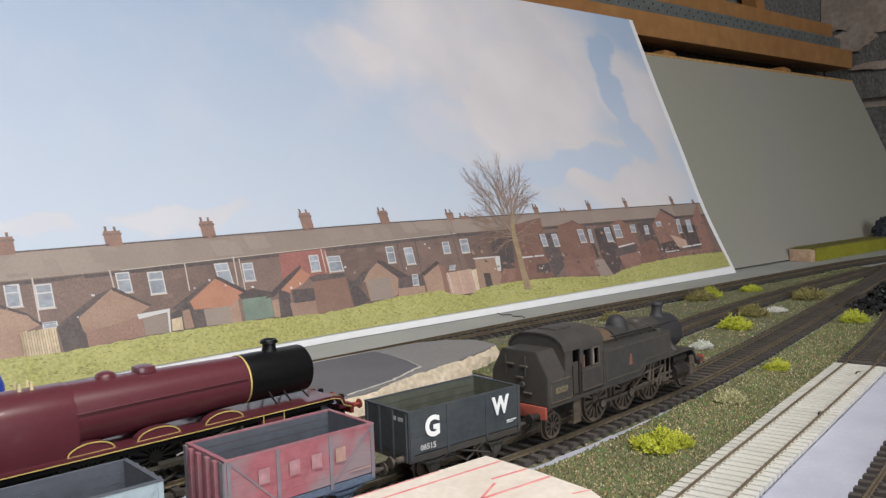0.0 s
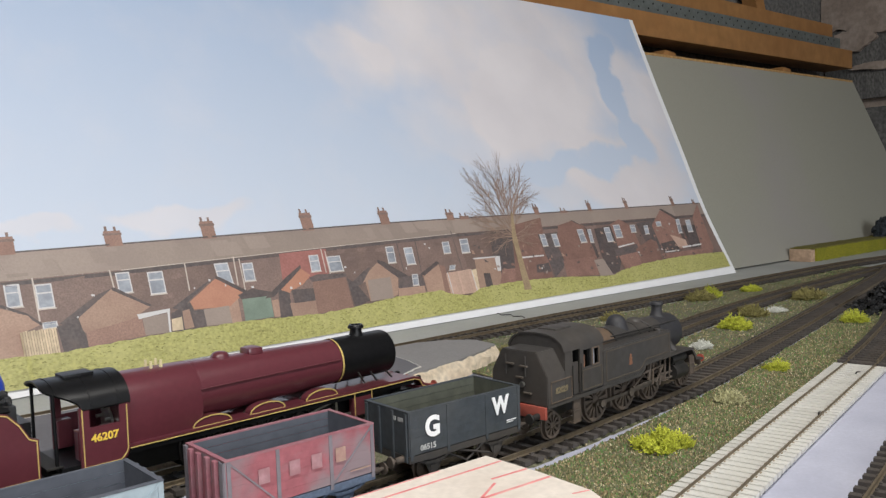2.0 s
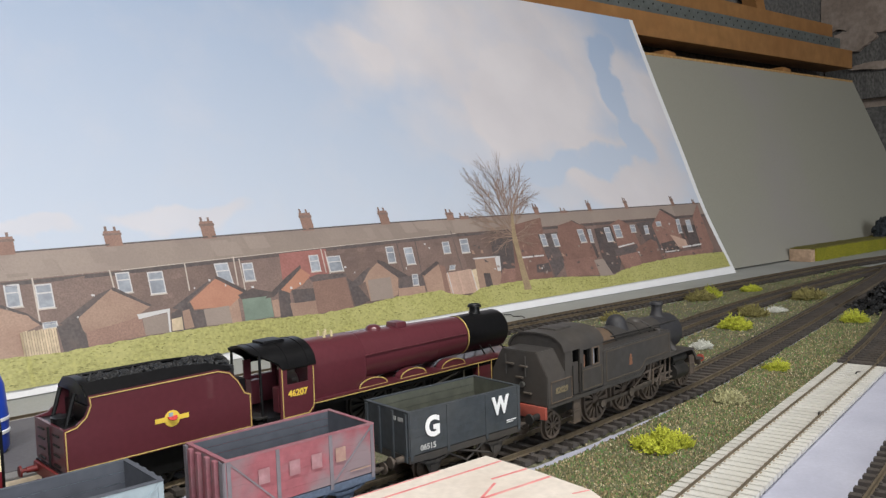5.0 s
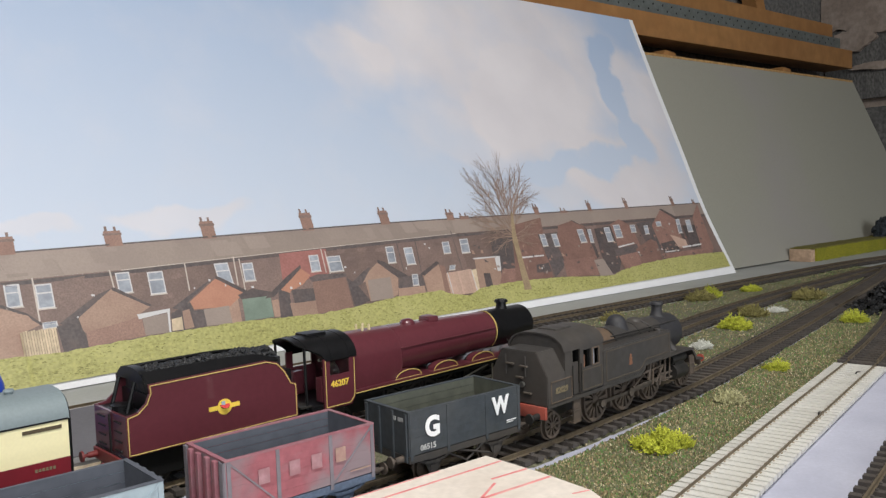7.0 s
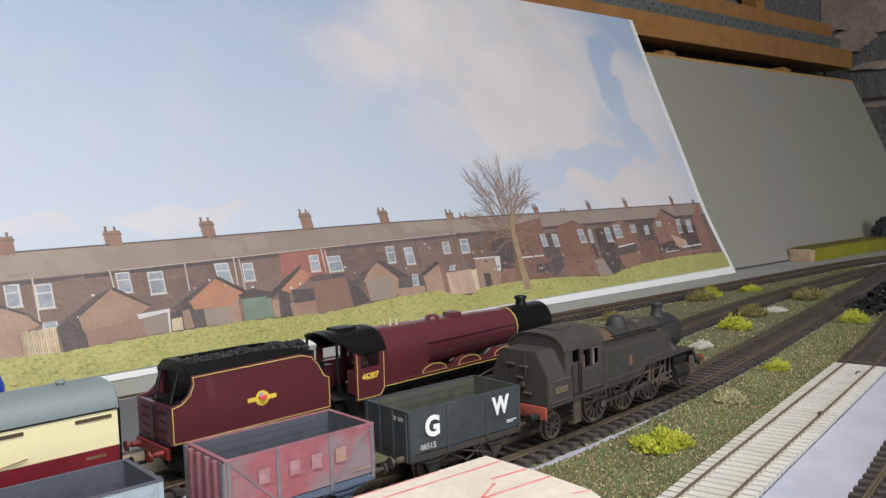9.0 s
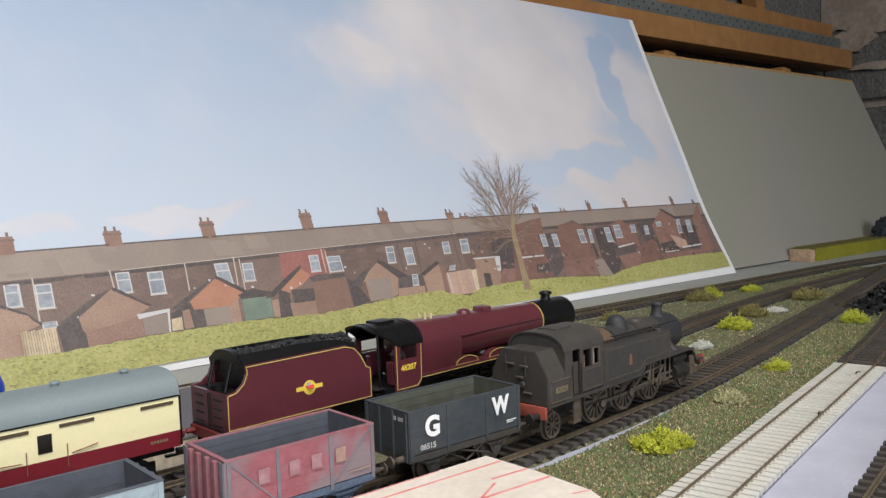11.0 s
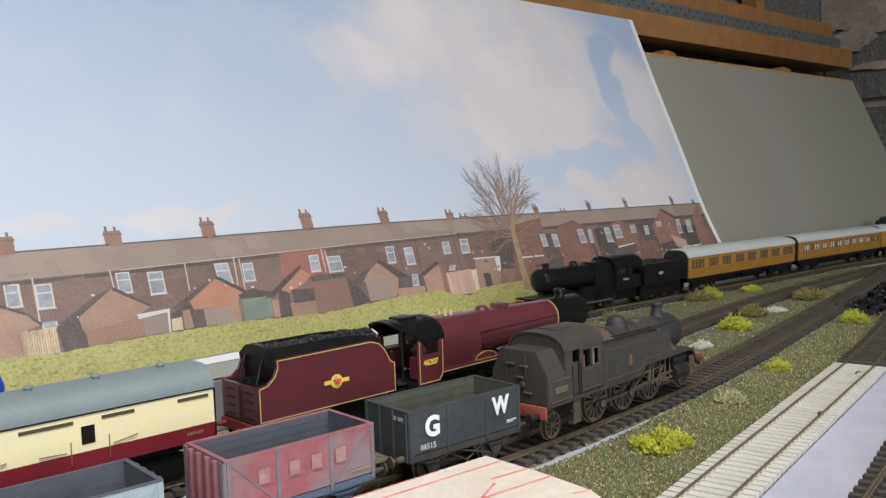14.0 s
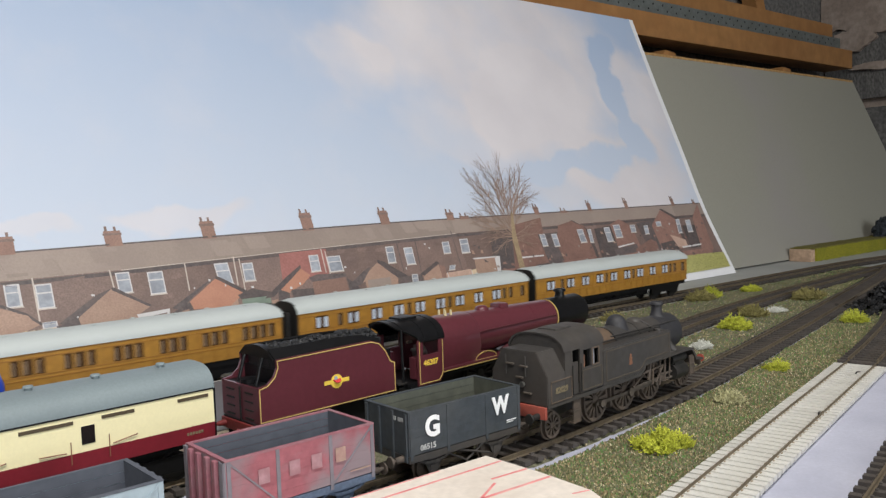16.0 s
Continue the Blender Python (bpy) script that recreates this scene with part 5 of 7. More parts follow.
    box(bm, X(-1), X(84), -15, 15, 15.6, 17.2)
    box(bm, X(0), X(82), -12.6, -11.8, 5.5, 15.6)
    box(bm, X(0), X(82), 11.8, 12.6, 5.5, 15.6)
    part("underframe", bm, "black", t)
    bm = bmesh.new()
    box(bm, X(-2), X(-0.5), -15.5, 15.5, 11.4, 16.4, 0.3)
    part("buffer_beam", bm, "red_beam", t, "red buffer beam")
    buffers(t, X(-2), -1, 14, head="red_beam")
    for s in (14, 41, 68):
        axle_pair(t, X(s), 7, 10)
    coupling(t, X(-2), -1)
    return t


def roof_profile(half, eave, top, n=15, k=0.62):
    return [(half * math.copysign(abs(math.cos(a)) ** k, math.cos(a)), eave + (top - eave) * math.sin(a)) for a in np.linspace(0, math.pi, n)]


def parcels_coach():
    c = thing("parcels_coach", "crimson and cream parcels coach with plain grey roof", "railway coach")
    L = 200
    bm = bmesh.new()
    prism_x(bm, [(-16, 17), (16, 17), (16.4, 24), (-16.4, 24)], -L / 2, L / 2)
    part("lower_panel", bm, "crimson", c)
    bm = bmesh.new()
    prism_x(bm, [(-16.4, 24.02), (16.4, 24.02), (16.2, 38.8), (-16.2, 38.8)], -L / 2, L / 2)
    part("upper_panel", bm, "cream", c)
    bm = bmesh.new()
    prism_x(bm, [(-15, 17), (15, 17), (15.4, 38.6)] + [(y * 0.94, z) for y, z in roof_profile(16, 38.6, 47.6)] + [(-15.4, 38.6)], L / 2, L / 2 + 1.4)
    part("end_wall", bm, "black", c)
    bm = bmesh.new()
    prism_x(bm, roof_profile(16.6, 38.8, 48.8, 23), -L / 2 - 0.5, L / 2 + 0.5)
    part("roof", bm, "coach_roof", c, smooth=True)
    for x in (84, 56, 30, 0, -30, -60):
        for y in (0,):
            bm = bmesh.new()
            lathe(bm, [(1.6, -1), (1.6, 1.6), (2.2, 1.7), (1.8, 2.4), (0.2, 2.6)], (x, y, 48.2), "Z", 12)
            part("roof_vent", bm, "coach_roof", c, smooth=True)
    bm = bmesh.new()
    box(bm, -L / 2, L / 2, -16.6, -16.2, 38.5, 39.2)
    box(bm, -L / 2, L / 2, 16.2, 16.6, 38.5, 39.2)
    part("gutter", bm, "black", c)
    for a, b in ((83.5, 97.5), (51.6, 64.8), (21, 40.6), (-10, 12), (-44, -20)):
        bm = bmesh.new()
        box(bm, a, b, -16.6, -16.25, 35.6, 37.0)
        part("louvre", bm, "louvre", c)
    for x in (43.4, -6, -60):
        bm = bmesh.new()
        box(bm, x, x + 5.2, -16.75, -16.3, 27, 34.2, 0.15)
        part("door_window", bm, "window_dark", c)
        bm = bmesh.new()
        for d in (-4.2, 10.6):
            rod(bm, (x + d, -16.8, 20), (x + d, -16.8, 29), 0.2, seg=6)
        rod(bm, (x + 12, -17, 25), (x + 22, -17, 26.6), 0.25, seg=6)
        rod(bm, (x - 6, -17, 25), (x - 16, -17, 25.6), 0.25, seg=6)
        parts("grab_rail", bm, "crest_rust", c)
    bm = bmesh.new()
    for k in range(6):
        box(bm, 87 + k * 1.3, 87.9 + k * 1.3, -16.35, -16.1, 20.4, 21.6)
    part("coach_number", bm, "straw_faded", c)
    bm = bmesh.new()
    box(bm, -L / 2 + 2, L / 2 - 2, -14, 14, 14.5, 17)
    for x in (-70, 70):
        box(bm, x - 20, x + 20, -12.5, -11.5, 5, 12)
        box(bm, x - 20, x + 20, 11.5, 12.5, 5, 12)
        box(bm, x - 4, x + 4, -10, 10, 8, 15)
    part("underframe", bm, "black", c)
    for x in (-84, -56, 56, 84):
        axle_pair(c, x, 6)
    buffers(c, L / 2, 1, 13.6)
    coupling(c, L / 2, 1)
    return c


# ---- goods wagons ----
def open_wagon(name, label, length, top, skin, inside, edge, strap, planks=5, end_posts=True, frame_mat="weathered_low", diagonal=False):
    w = thing(name, label, "goods wagon", group="open goods wagons on the siding")
    h, half, t, floor = top, 15.4, 1.3, 14.6
    hl = length / 2
    ph = (h - floor) / planks
    for side in (-1, 1):
        for k in range(planks):
            bm = bmesh.new()
            a, b = sorted((half * side, (half - t) * side))
            box(bm, -hl, hl, a, b, floor + k * ph + 0.02, floor + (k + 1) * ph - 0.02)
            part("plank", bm, skin, w)
            bm = bmesh.new()
            a, b = sorted(((half - t) * side - 0.02 * side, (half - t - 0.25) * side))
            box(bm, -hl + t, hl - t, a, b, floor + k * ph + 0.08, floor + (k + 1) * ph - 0.1)
            part("inner_plank", bm, inside, w)
        bm = bmesh.new()
        a, b = sorted((half * side + 0.12 * side, (half - t - 0.3) * side))
        box(bm, -hl - 0.1, hl + 0.1, a, b, h - 0.35, h + 0.15)
        part("top_capping", bm, edge, w)
        bm = bmesh.new()
        for x in (-hl + 1.2, -11, 11, hl - 1.2):
            a, b = sorted((half * side, (half + 0.3) * side))
            box(bm, x - 0.7, x + 0.7, a, b, floor - 2, h - 0.4)
        if diagonal:
            for sx in (-1, 1):
                y = half * side
                pts = [(sx * 11.5, floor), (sx * (hl - 1.5), h - 1)]
                path_bar(bm, pts, 0.55, 0.35 * (1 if side < 0 else -1), y)
        parts("strapping", bm, strap, w)
    for end in (-1, 1):
        a, b = sorted((hl * end, (hl - t) * end))
        bm = bmesh.new()
        box(bm, a, b, -half + t, half - t, floor, h, 0.12)
        part("end_board", bm, skin, w)
        a, b = sorted(((hl - t) * end, (hl - t - 0.3) * end))
        bm = bmesh.new()
        box(bm, a, b, -half + t, half - t, floor, h - 0.1)
        part("inner_end", bm, inside, w)
        bm = bmesh.new()
        a, b = sorted(((hl + 0.15) * end, (hl - t - 0.3) * end))
        box(bm, a, b, -half, half, h - 0.35, h + 0.18)
        part("end_capping", bm, edge, w)
        if end_posts:
            for y in (-9.5, -3.4, 3.4, 9.5):
                bm = bmesh.new()
                a, b = sorted((hl * end, (hl + 1.7) * end))
                box(bm, a, b, y - 1.1, y + 1.1, floor - 3, h - 0.6, 0.3)
                part("end_post", bm, edge, w)
        buffers(w, (hl + 0.4) * end, end, 13.0, head="weathered_low")
        coupling(w, (hl) * end, end)
    bm = bmesh.new()
    box(bm, -hl + 0.5, hl - 0.5, -half + 1, half - 1, floor - 0.8, floor + 0.4)
    part("floor_boards", bm, inside, w)
    bm = bmesh.new()
    for side in (-1, 1):
        a, b = sorted(((half - 1.2) * side, (half - 0.2) * side))
        box(bm, -hl, hl, a, b, 11.4, floor - 0.4)
    box(bm, -hl, -hl + 1.4, -half + 1, half - 1, 11.4, floor - 0.4)
    box(bm, hl - 1.4, hl, -half + 1, half - 1, 11.4, floor - 0.4)
    part("sole_bar", bm, frame_mat, w)
    for x in (-18, 18):
        for side in (-1, 1):
            bm = bmesh.new()
            y0, y1 = sorted((12.6 * side, 13.6 * side))
            prism_y(bm, [(x - 5.5, 11.6), (x + 5.5, 11.6), (x + 2.2, 4.8), (x - 2.2, 4.8)], y0, y1)
            box(bm, x - 2, x + 2, min(y0, y1) - 0.4, max(y0, y1) + 0.4, 4.6, 8.2, 0.2)
            part("axle_guard", bm, frame_mat, w)
            bm = bmesh.new()
            pts = [(x + 8.5 * math.cos(a), 12.2 - 2.6 * math.sin(a)) for a in np.linspace(0.15, math.pi - 0.15, 9)]
            path_bar(bm, pts, 1.1, 0.9 * (1 if side < 0 else -1), 13.7 * side)
            part("leaf_spring", bm, frame_mat, w)
        axle_pair(w, x, 6.1, 0, "weathered_low")
    bm = bmesh.new()
    rod(bm, (-4, -14.4, 11), (13, -14.4, 6.0), 0.5, seg=6)
    rod(bm, (-10, -13.8, 11), (0, -13.8, 5.5), 0.5, seg=6)
    rod(bm, (10, -13.8, 11), (0, -13.8, 5.5), 0.5, seg=6)
    parts("brake_lever", bm, frame_mat, w)
    return w


def gw_wagon():
    w = open_wagon("open_wagon", "dark grey open goods wagon with large white letters", 63.5, 32.6, "gw_grey", "gw_inside", "gw_grey", "gw_grey", 5, end_posts=False, frame_mat="weathered")
    letters("G", 11.5, "white_letter", w, near_side(-31.7 + 12, -15.95, 24.6) @ Matrix.Diagonal((0.94, 1, 1, 1)), "painted_letter", 0.1, 0.46)
    letters("W", 10.6, "white_letter", w, near_side(-31.7 + 50.8, -15.95, 25.8) @ Matrix.Diagonal((0.84, 1, 1, 1)), "painted_letter", 0.1, 0.5)
    letters("06515", 3.3, "number_dim", w, near_side(-31.7 + 9.4, -15.95, 17.0), "wagon_number", 0.1, 0.1)
    bm = bmesh.new()
    box(bm, 22.5, 28.5, -16.0, -15.9, 18.2, 18.7)
    box(bm, 22.5, 26.5, -16.0, -15.9, 17.4, 17.8)
    parts("small_marking", bm, "white_letter", w)
    bm = bmesh.new()
    for k in range(2):
        box(bm, -31.95, -31.7, 2 + k * 5 - 14, 5.6 + k * 5 - 14, 28.2, 29.8)
    parts("end_marking", bm, "number_dim", w)
    bm = bmesh.new()
    for y in (-13.6, -4.6, 4.6, 13.6):
        box(bm, -32.5, -31.7, y - 0.8, y + 0.8, 12, 32)
    parts("end_strap", bm, "gw_grey", w)
    return w


def red_wagon():
    w = open_wagon("open_wagon", "faded red open wagon with worn pale lettering", 61.8, 33.4, "rowe_red", "inside_slate", "rowe_edge", "rowe_iron", 6, frame_mat="blue_frame", diagonal=True)
    # worn bars of paint
    for x, m_ in ((-16.8, "letter_faded"), (-4.6, "letter_faded"), (4.6, "letter_faded"), (15.0, "letter_straw")):
        bm = bmesh.new()
        box(bm, x - 2.2, x + 2.2, -16.0, -15.86, 22.4, 27.8, 0.05)
        part("worn_bar", bm, m_, w)
    bm = bmesh.new()
    box(bm, 19, 28.5, -16.0, -15.86, 17.3, 17.8)
    part("worn_marking", bm, "letter_straw", w)
    bm = bmesh.new()
    for y in (-14.2, 14.2):
        box(bm, -31.9, -30.9, y - 1.1, y + 1.1, 12, 33)
    box(bm, -31.6, -30.8, -15.6, -12, 15, 33)
    parts("corner_plate", bm, "rowe_iron", w)
    return w


def pale_wagon():
    w = open_wagon("open_wagon", "pale blue-grey open wagon with worn white letters", 66, 33.0, "pale_wagon", "inside_slate", "inside_slate", "pale_wagon", 5, frame_mat="blue_frame", diagonal=True)
    letters("C", 7.5, "white_letter", w, near_side(20.5, -16.0, 27.2), "painted_letter", 0.1, 0.15)
    bm = bmesh.new()
    box(bm, 3, 4.2, -16.05, -15.9, 23.5, 30)
    box(bm, 6.6, 7.8, -16.05, -15.9, 23.5, 30)
    box(bm, 3, 7.8, -16.05, -15.9, 26, 27.2)
    part("worn_marking", bm, "white_letter", w)
    return w


# ---- weathered tank engine ----
def tank_engine():
    e = thing("tank_engine", "heavily weathered black tank engine with dusty brown running gear", "steam engine")
    X = lambda s: s - 77
    W_ = "weathered"
    # bunker: straight lower part, upper part set in
    bm = bmesh.new()
    prism_x(bm, [(-16.5, 18.6), (16.5, 18.6), (16.5, 32.4), (10.2, 43.4), (-10.2, 43.4), (-16.5, 32.4)], X(-2.2), X(12.4))
    bmesh.ops.bevel(bm, geom=bm.edges[:], offset=0.35, segments=2, affect="EDGES")
    part("bunker", bm, W_, e, smooth=True)
    for y, z, w in ((-5.5, 35.8, 4.6), (2.6, 36.4, 4.6), (-7.5, 23.4, 4.4), (-2.8, 30.4, 4.2), (5.0, 24.6, 4.4)):
        bm = bmesh.new()
        box(bm, X(-3.6), X(-2.2), y, y + w, z, z + 0.8, 0.15)
        part("bunker_step", bm, "dusty_step", e)
    for y in (-4.4, 7.2):
        bm = bmesh.new()
        rod(bm, (X(-3.0), y, 31.5), (X(-3.0), y, 41.0), 0.35, seg=6)
        part("ladder_rail", bm, W_, e)
    bm = bmesh.new()
    lathe(bm, [(1.3, -1.7), (1.3, -0.3), (0.9, 0)], (X(-2.2), -2.4, 27.6), "X", 12)
    part("rear_lamp", bm, "bright", e, "small pale rear lamp", smooth=True)
    # cab: side sheets with a doorway and two window lights
    for side in (-1, 1):
        bm = bmesh.new()
        a, b = 16.6 * side, 15.8 * side
        for q in (((11.6, 20), (17.8, 20), (17.8, 42.6), (11.6, 42.6)), ((24.0, 20), (43.8, 20), (43.8, 31.8), (24.0, 31.8)), ((24.0, 31.8), (27.0, 31.8), (27.0, 43.0), (24.0, 43.0)),
                  ((33.4, 31.8), (34.8, 31.8), (34.8, 43.0), (33.4, 43.0)), ((40.0, 31.8), (43.8, 31.8), (43.8, 43.0), (40.0, 43.0)), ((27.0, 40.4), (33.4, 40.4), (33.4, 43.0), (27.0, 43.0)), ((34.8, 40.4), (40.0, 40.4), (40.0, 43.0), (34.8, 43.0))):
            prism_y(bm, [(X(s), z) for s, z in q], a, b)
        part("cab_side", bm, W_, e)
        bm = bmesh.new()
        prism_y(bm, [(X(17.8), 20), (X(24.0), 20), (X(24.0), 35.4), (X(17.8), 35.4)], 15.4 * side, 14.8 * side)
        part("cab_door", bm, W_, e)
        bm = bmesh.new()
        for s in (17.4, 24.5):
            rod(bm, (X(s), 16.95 * side, 20.5), (X(s), 16.95 * side, 34.6), 0.32, seg=6)
        parts("handrail", bm, "black_worn", e)
        bm = bmesh.new()
        tt = 0.25 if side < 0 else -0.25
        path_bar(bm, [(X(34.4), 32), (X(34.4), 40.2), (X(40.2), 40.2), (X(40.2), 32), (X(34.4), 32)], 0.7, tt, 16.62 * side)
        part("window_frame", bm, "faded_line", e, "tarnished window frame")
    bm = bmesh.new()
    box(bm, X(36.2), X(37.2), -15.9, -15.5, 32, 40.3)
    part("sliding_pane", bm, "window", e)
    dome = lambda y, z0, h: [(y * math.copysign(abs(math.cos(t)) ** 0.7, math.cos(t)), z0 + h * math.sin(t)) for t in np.linspace(0.02, math.pi - 0.02, 23)]
    for x in (11.4, 43.0):
        bm = bmesh.new()
        prism_x(bm, [(15.6, 20.2)] + dome(16.3, 41.6, 7.9) + [(-15.6, 20.2)], X(x), X(x + 0.9))
        part("cab_end", bm, W_, e)
    bm = bmesh.new()
    outer = dome(16.75, 41.6, 8.4)
    prism_x(bm, outer + [(y * 0.95, 41.5 + (z - 41.6) * 0.92) for y, z in outer[::-1]], X(10.6), X(44.8))
    part("cab_roof", bm, W_, e, smooth=True)
    bm = bmesh.new()
    box(bm, X(20), X(33), -5.4, 5.4, 49.3, 50.6, 0.4)
    part("roof_vent", bm, W_, e, smooth=True)
    bm = bmesh.new()
    for y in (-8.5, 8.5):
        box(bm, X(11.5), X(44), y - 0.3, y + 0.3, 48.4, 49.0)
    parts("roof_rib", bm, W_, e)
    # floor and backhead coloured near black for the shade inside the cab
    bm = bmesh.new()
    box(bm, X(14), X(43), -15.2, 15.2, 20.2, 21.4)
    part("cab_floor", bm, "hole", e)
    bm = bmesh.new()
    box(bm, X(36), X(43), -12.5, 12.5, 21.4, 41)
    part("backhead", bm, "hole", e)
    bm = bmesh.new()
    rod(bm, (X(29.2), -14.2, 32.2), (X(29.2), -14.2, 39.2), 0.7, seg=8)
    rod(bm, (X(30.8), -13.6, 31.2), (X(30.8), -13.6, 37.2), 0.9, seg=8)
    parts("cab_pipe", bm, "crest_rust", e, "copper orange pipe inside the cab")
    # side tanks with a stepped foot
    for side in (-1, 1):
        bm = bmesh.new()
        y0, y1 = 16.6 * side, 8.6 * side
        prism_y(bm, [(X(44.2), 19.6), (X(79.5), 19.6), (X(82.6), 21.4), (X(85.6), 24.2), (X(113), 24.2), (X(113), 37.0), (X(112.2), 37.8), (X(44.2), 37.8)], y0, y1)
        bmesh.ops.bevel(bm, geom=[ed for ed in bm.edges if abs(ed.verts[0].co.y - ed.verts[1].co.y) < 0.1 and ed.calc_length() > 20 and ed.verts[0].co.z > 30], offset=0.7, segments=3, affect="EDGES")
        part("side_tank", bm, W_, e, smooth=True)
        y = 16.65 * side
        tt = 0.18 if side < 0 else -0.18
        bm = bmesh.new()
        path_bar(bm, [(X(47), 21.4), (X(79), 21.4), (X(82.2), 23.2), (X(85.4), 26), (X(110.6), 26), (X(110.6), 36.2), (X(47), 36.2), (X(47), 21.4)], 0.5, tt, y)
        part("tank_lining", bm, "tank_line", e)
        bm = bmesh.new()
        path_bar(bm, [(X(0.4), 19.8), (X(16.6), 19.8), (X(16.6), 29.6), (X(0.4), 29.6), (X(0.4), 19.8)], 0.5, tt, y)
        part("bunker_lining", bm, "faded_line", e)
        bm = bmesh.new()
        path_bar(bm, [(X(26), 21), (X(42.6), 21), (X(42.6), 30.6), (X(26), 30.6), (X(26), 21)], 0.5, tt, y)
        part("cab_lining", bm, "tank_line", e)
        bm = bmesh.new()
        lathe(bm, [(1.9, 0), (1.9, 1.1), (1.5, 1.5), (0.2, 1.6)], (X(106), 12.4 * side, 37.7), "Z", 14)
        rod(bm, (X(100), 10.2 * side, 37.8), (X(100), 12.6 * side, 39.6), 0.5, seg=6)
        part("tank_filler", bm, W_, e, smooth=True)
        bm = bmesh.new()
        rod(bm, (X(50), 10.4 * side, 39.4), (X(112), 10.2 * side, 38.8), 0.45, seg=6)
        rod(bm, (X(112), 10.2 * side, 38.8), (X(114.4), 12 * side, 30), 0.45, seg=6)
        part("tank_pipe", bm, "black_worn", e)
    letters("82029", 3.9, "straw_faded", e, near_side(X(8.6), -16.75, 24.8), "bunker_number", 0.1, 0.12, "faded straw number")
    bm = bmesh.new()
    rod(bm, (X(70), -16.6, 28.8), (X(70), -16.85, 28.8), 1.35, seg=14)
    prism_y(bm, [(X(68.9), 28.4), (X(71.1), 28.4), (X(71.4), 25.8), (X(68.6), 25.8)], -16.6, -16.85)
    rod(bm, (X(70), -16.6, 30.6), (X(70), -16.85, 30.6), 0.8, seg=10)
    part("crest", bm, "crest_rust", e, "small faded crest")
    # boiler, firebox and smokebox between the tanks
    bm = bmesh.new()
    lathe(bm, [(10.9, 0), (10.6, 22), (10.4, 24), (9.9, 70), (9.8, 73)], (X(44.5), 0, 33.4), "X", 36)
    part("boiler", bm, W_, e, smooth=True)
    bm = bmesh.new()
    lathe(bm, [(11.0, 0), (10.85, 14)], (X(53), 0, 33.4), "X", 36)
    part("firebox_cladding", bm, "cladding", e, "rust-brown firebox cladding", smooth=True)
    for s, r in ((52, 10.95), (68, 10.75), (93, 10.2), (105, 10.1)):
        bm = bmesh.new()
        ring_line(bm, X(s), r, 33.4, 0.9, 36)
        part("boiler_band", bm, "black_worn", e)
    bm = bmesh.new()
    lathe(bm, [(10.5, 0), (10.5, 22.6), (10.0, 23.6), (8.4, 24.0), (7.8, 24.8), (4, 26), (0.3, 26.3)], (X(115.5), 0, 32.4), "X", 36)
    part("smokebox", bm, "smokebox_grey", e, "dusty blue-black smokebox", smooth=True)
    bm = bmesh.new()
    lathe(bm, [(5.4, -2.2), (4.2, -0.4), (3.4, 1.0), (3.0, 3.0), (3.1, 5.4), (3.9, 5.8), (3.9, 6.7), (3.3, 7.5), (2.4, 7.5), (2.2, 4)], (X(127.4), 0, 43.2), "Z", 22)
    part("chimney", bm, "smokebox_grey", e, smooth=True)
    bm = bmesh.new()
    lathe(bm, [(7.4, -3), (6.0, -0.8), (5.4, 1.4), (4.8, 3.2), (3.6, 4.6), (1.9, 5.4), (0.2, 5.6)], (X(83.4), 0, 43.4), "Z", 26)
    part("dome", bm, "smokebox_grey", e, smooth=True)
    bm = bmesh.new()
    lathe(bm, [(4.6, -1.5), (4.2, 0.6), (3.0, 1.6), (0.2, 1.8)], (X(102), 0, 43.0), "Z", 18)
    part("top_feed", bm, W_, e, smooth=True)
    for y in (-2.4, 2.4):
        bm = bmesh.new()
        lathe(bm, [(1.5, -1), (1.2, 1.4), (0.8, 2.6), (0.2, 2.8)], (X(57), y, 44), "Z", 10)
        part("safety_valve", bm, "weathered_low", e, smooth=True)
    for side in (-1, 1):
        bm = bmesh.new()
        rod(bm, (X(102), 3.5 * side, 43.6), (X(108), 8.8 * side, 38.4), 0.8, seg=8)
        rod(bm, (X(108), 8.8 * side, 38.4), (X(109), 9.4 * side, 34), 0.8, seg=8)
        part("feed_pipe", bm, W_, e, smooth=True)
        bm = bmesh.new()
        rod(bm, (X(64), 8.6 * side, 40.6), (X(138), 8.2 * side, 39.6), 0.33, seg=6)
        part("boiler_handrail", bm, W_, e)
        bm = bmesh.new()
        rod(bm, (X(122), 8.4 * side, 29), (X(124), 12.4 * side, 23.5), 2.3, 2.5, seg=12)
        part("steam_pipe", bm, W_, e, smooth=True)
    # footplate with the step up over the cylinders and the drop at the front
    for side in (-1, 1):
        bm = bmesh.new()
        prism_y(bm, [(X(-2), 17.6), (X(80), 17.6), (X(83.4), 19.2), (X(86.4), 22.6), (X(134), 22.6), (X(138.6), 22.0), (X(143.4), 15.6), (X(152), 14.2), (X(152), 15.4), (X(144.4), 17.0), (X(139.4), 23.4), (X(134), 24.1), (X(85.6), 24.1), (X(82.4), 20.8), (X(79.4), 19.4), (X(-2), 19.4)], 16.5 * side, 7 * side)
        part("footplate", bm, W_, e)
    bm = bmesh.new()
    box(bm, X(140), X(152), -8, 8, 15.2, 16.2)
    part("front_deck", bm, W_, e)
    bm = bmesh.new()
    box(bm, X(4), X(138), -6.2, 6.2, 9, 24)
    box(bm, X(130), X(150), -5, 5, 10, 16)
    part("frames", bm, "black_worn", e)
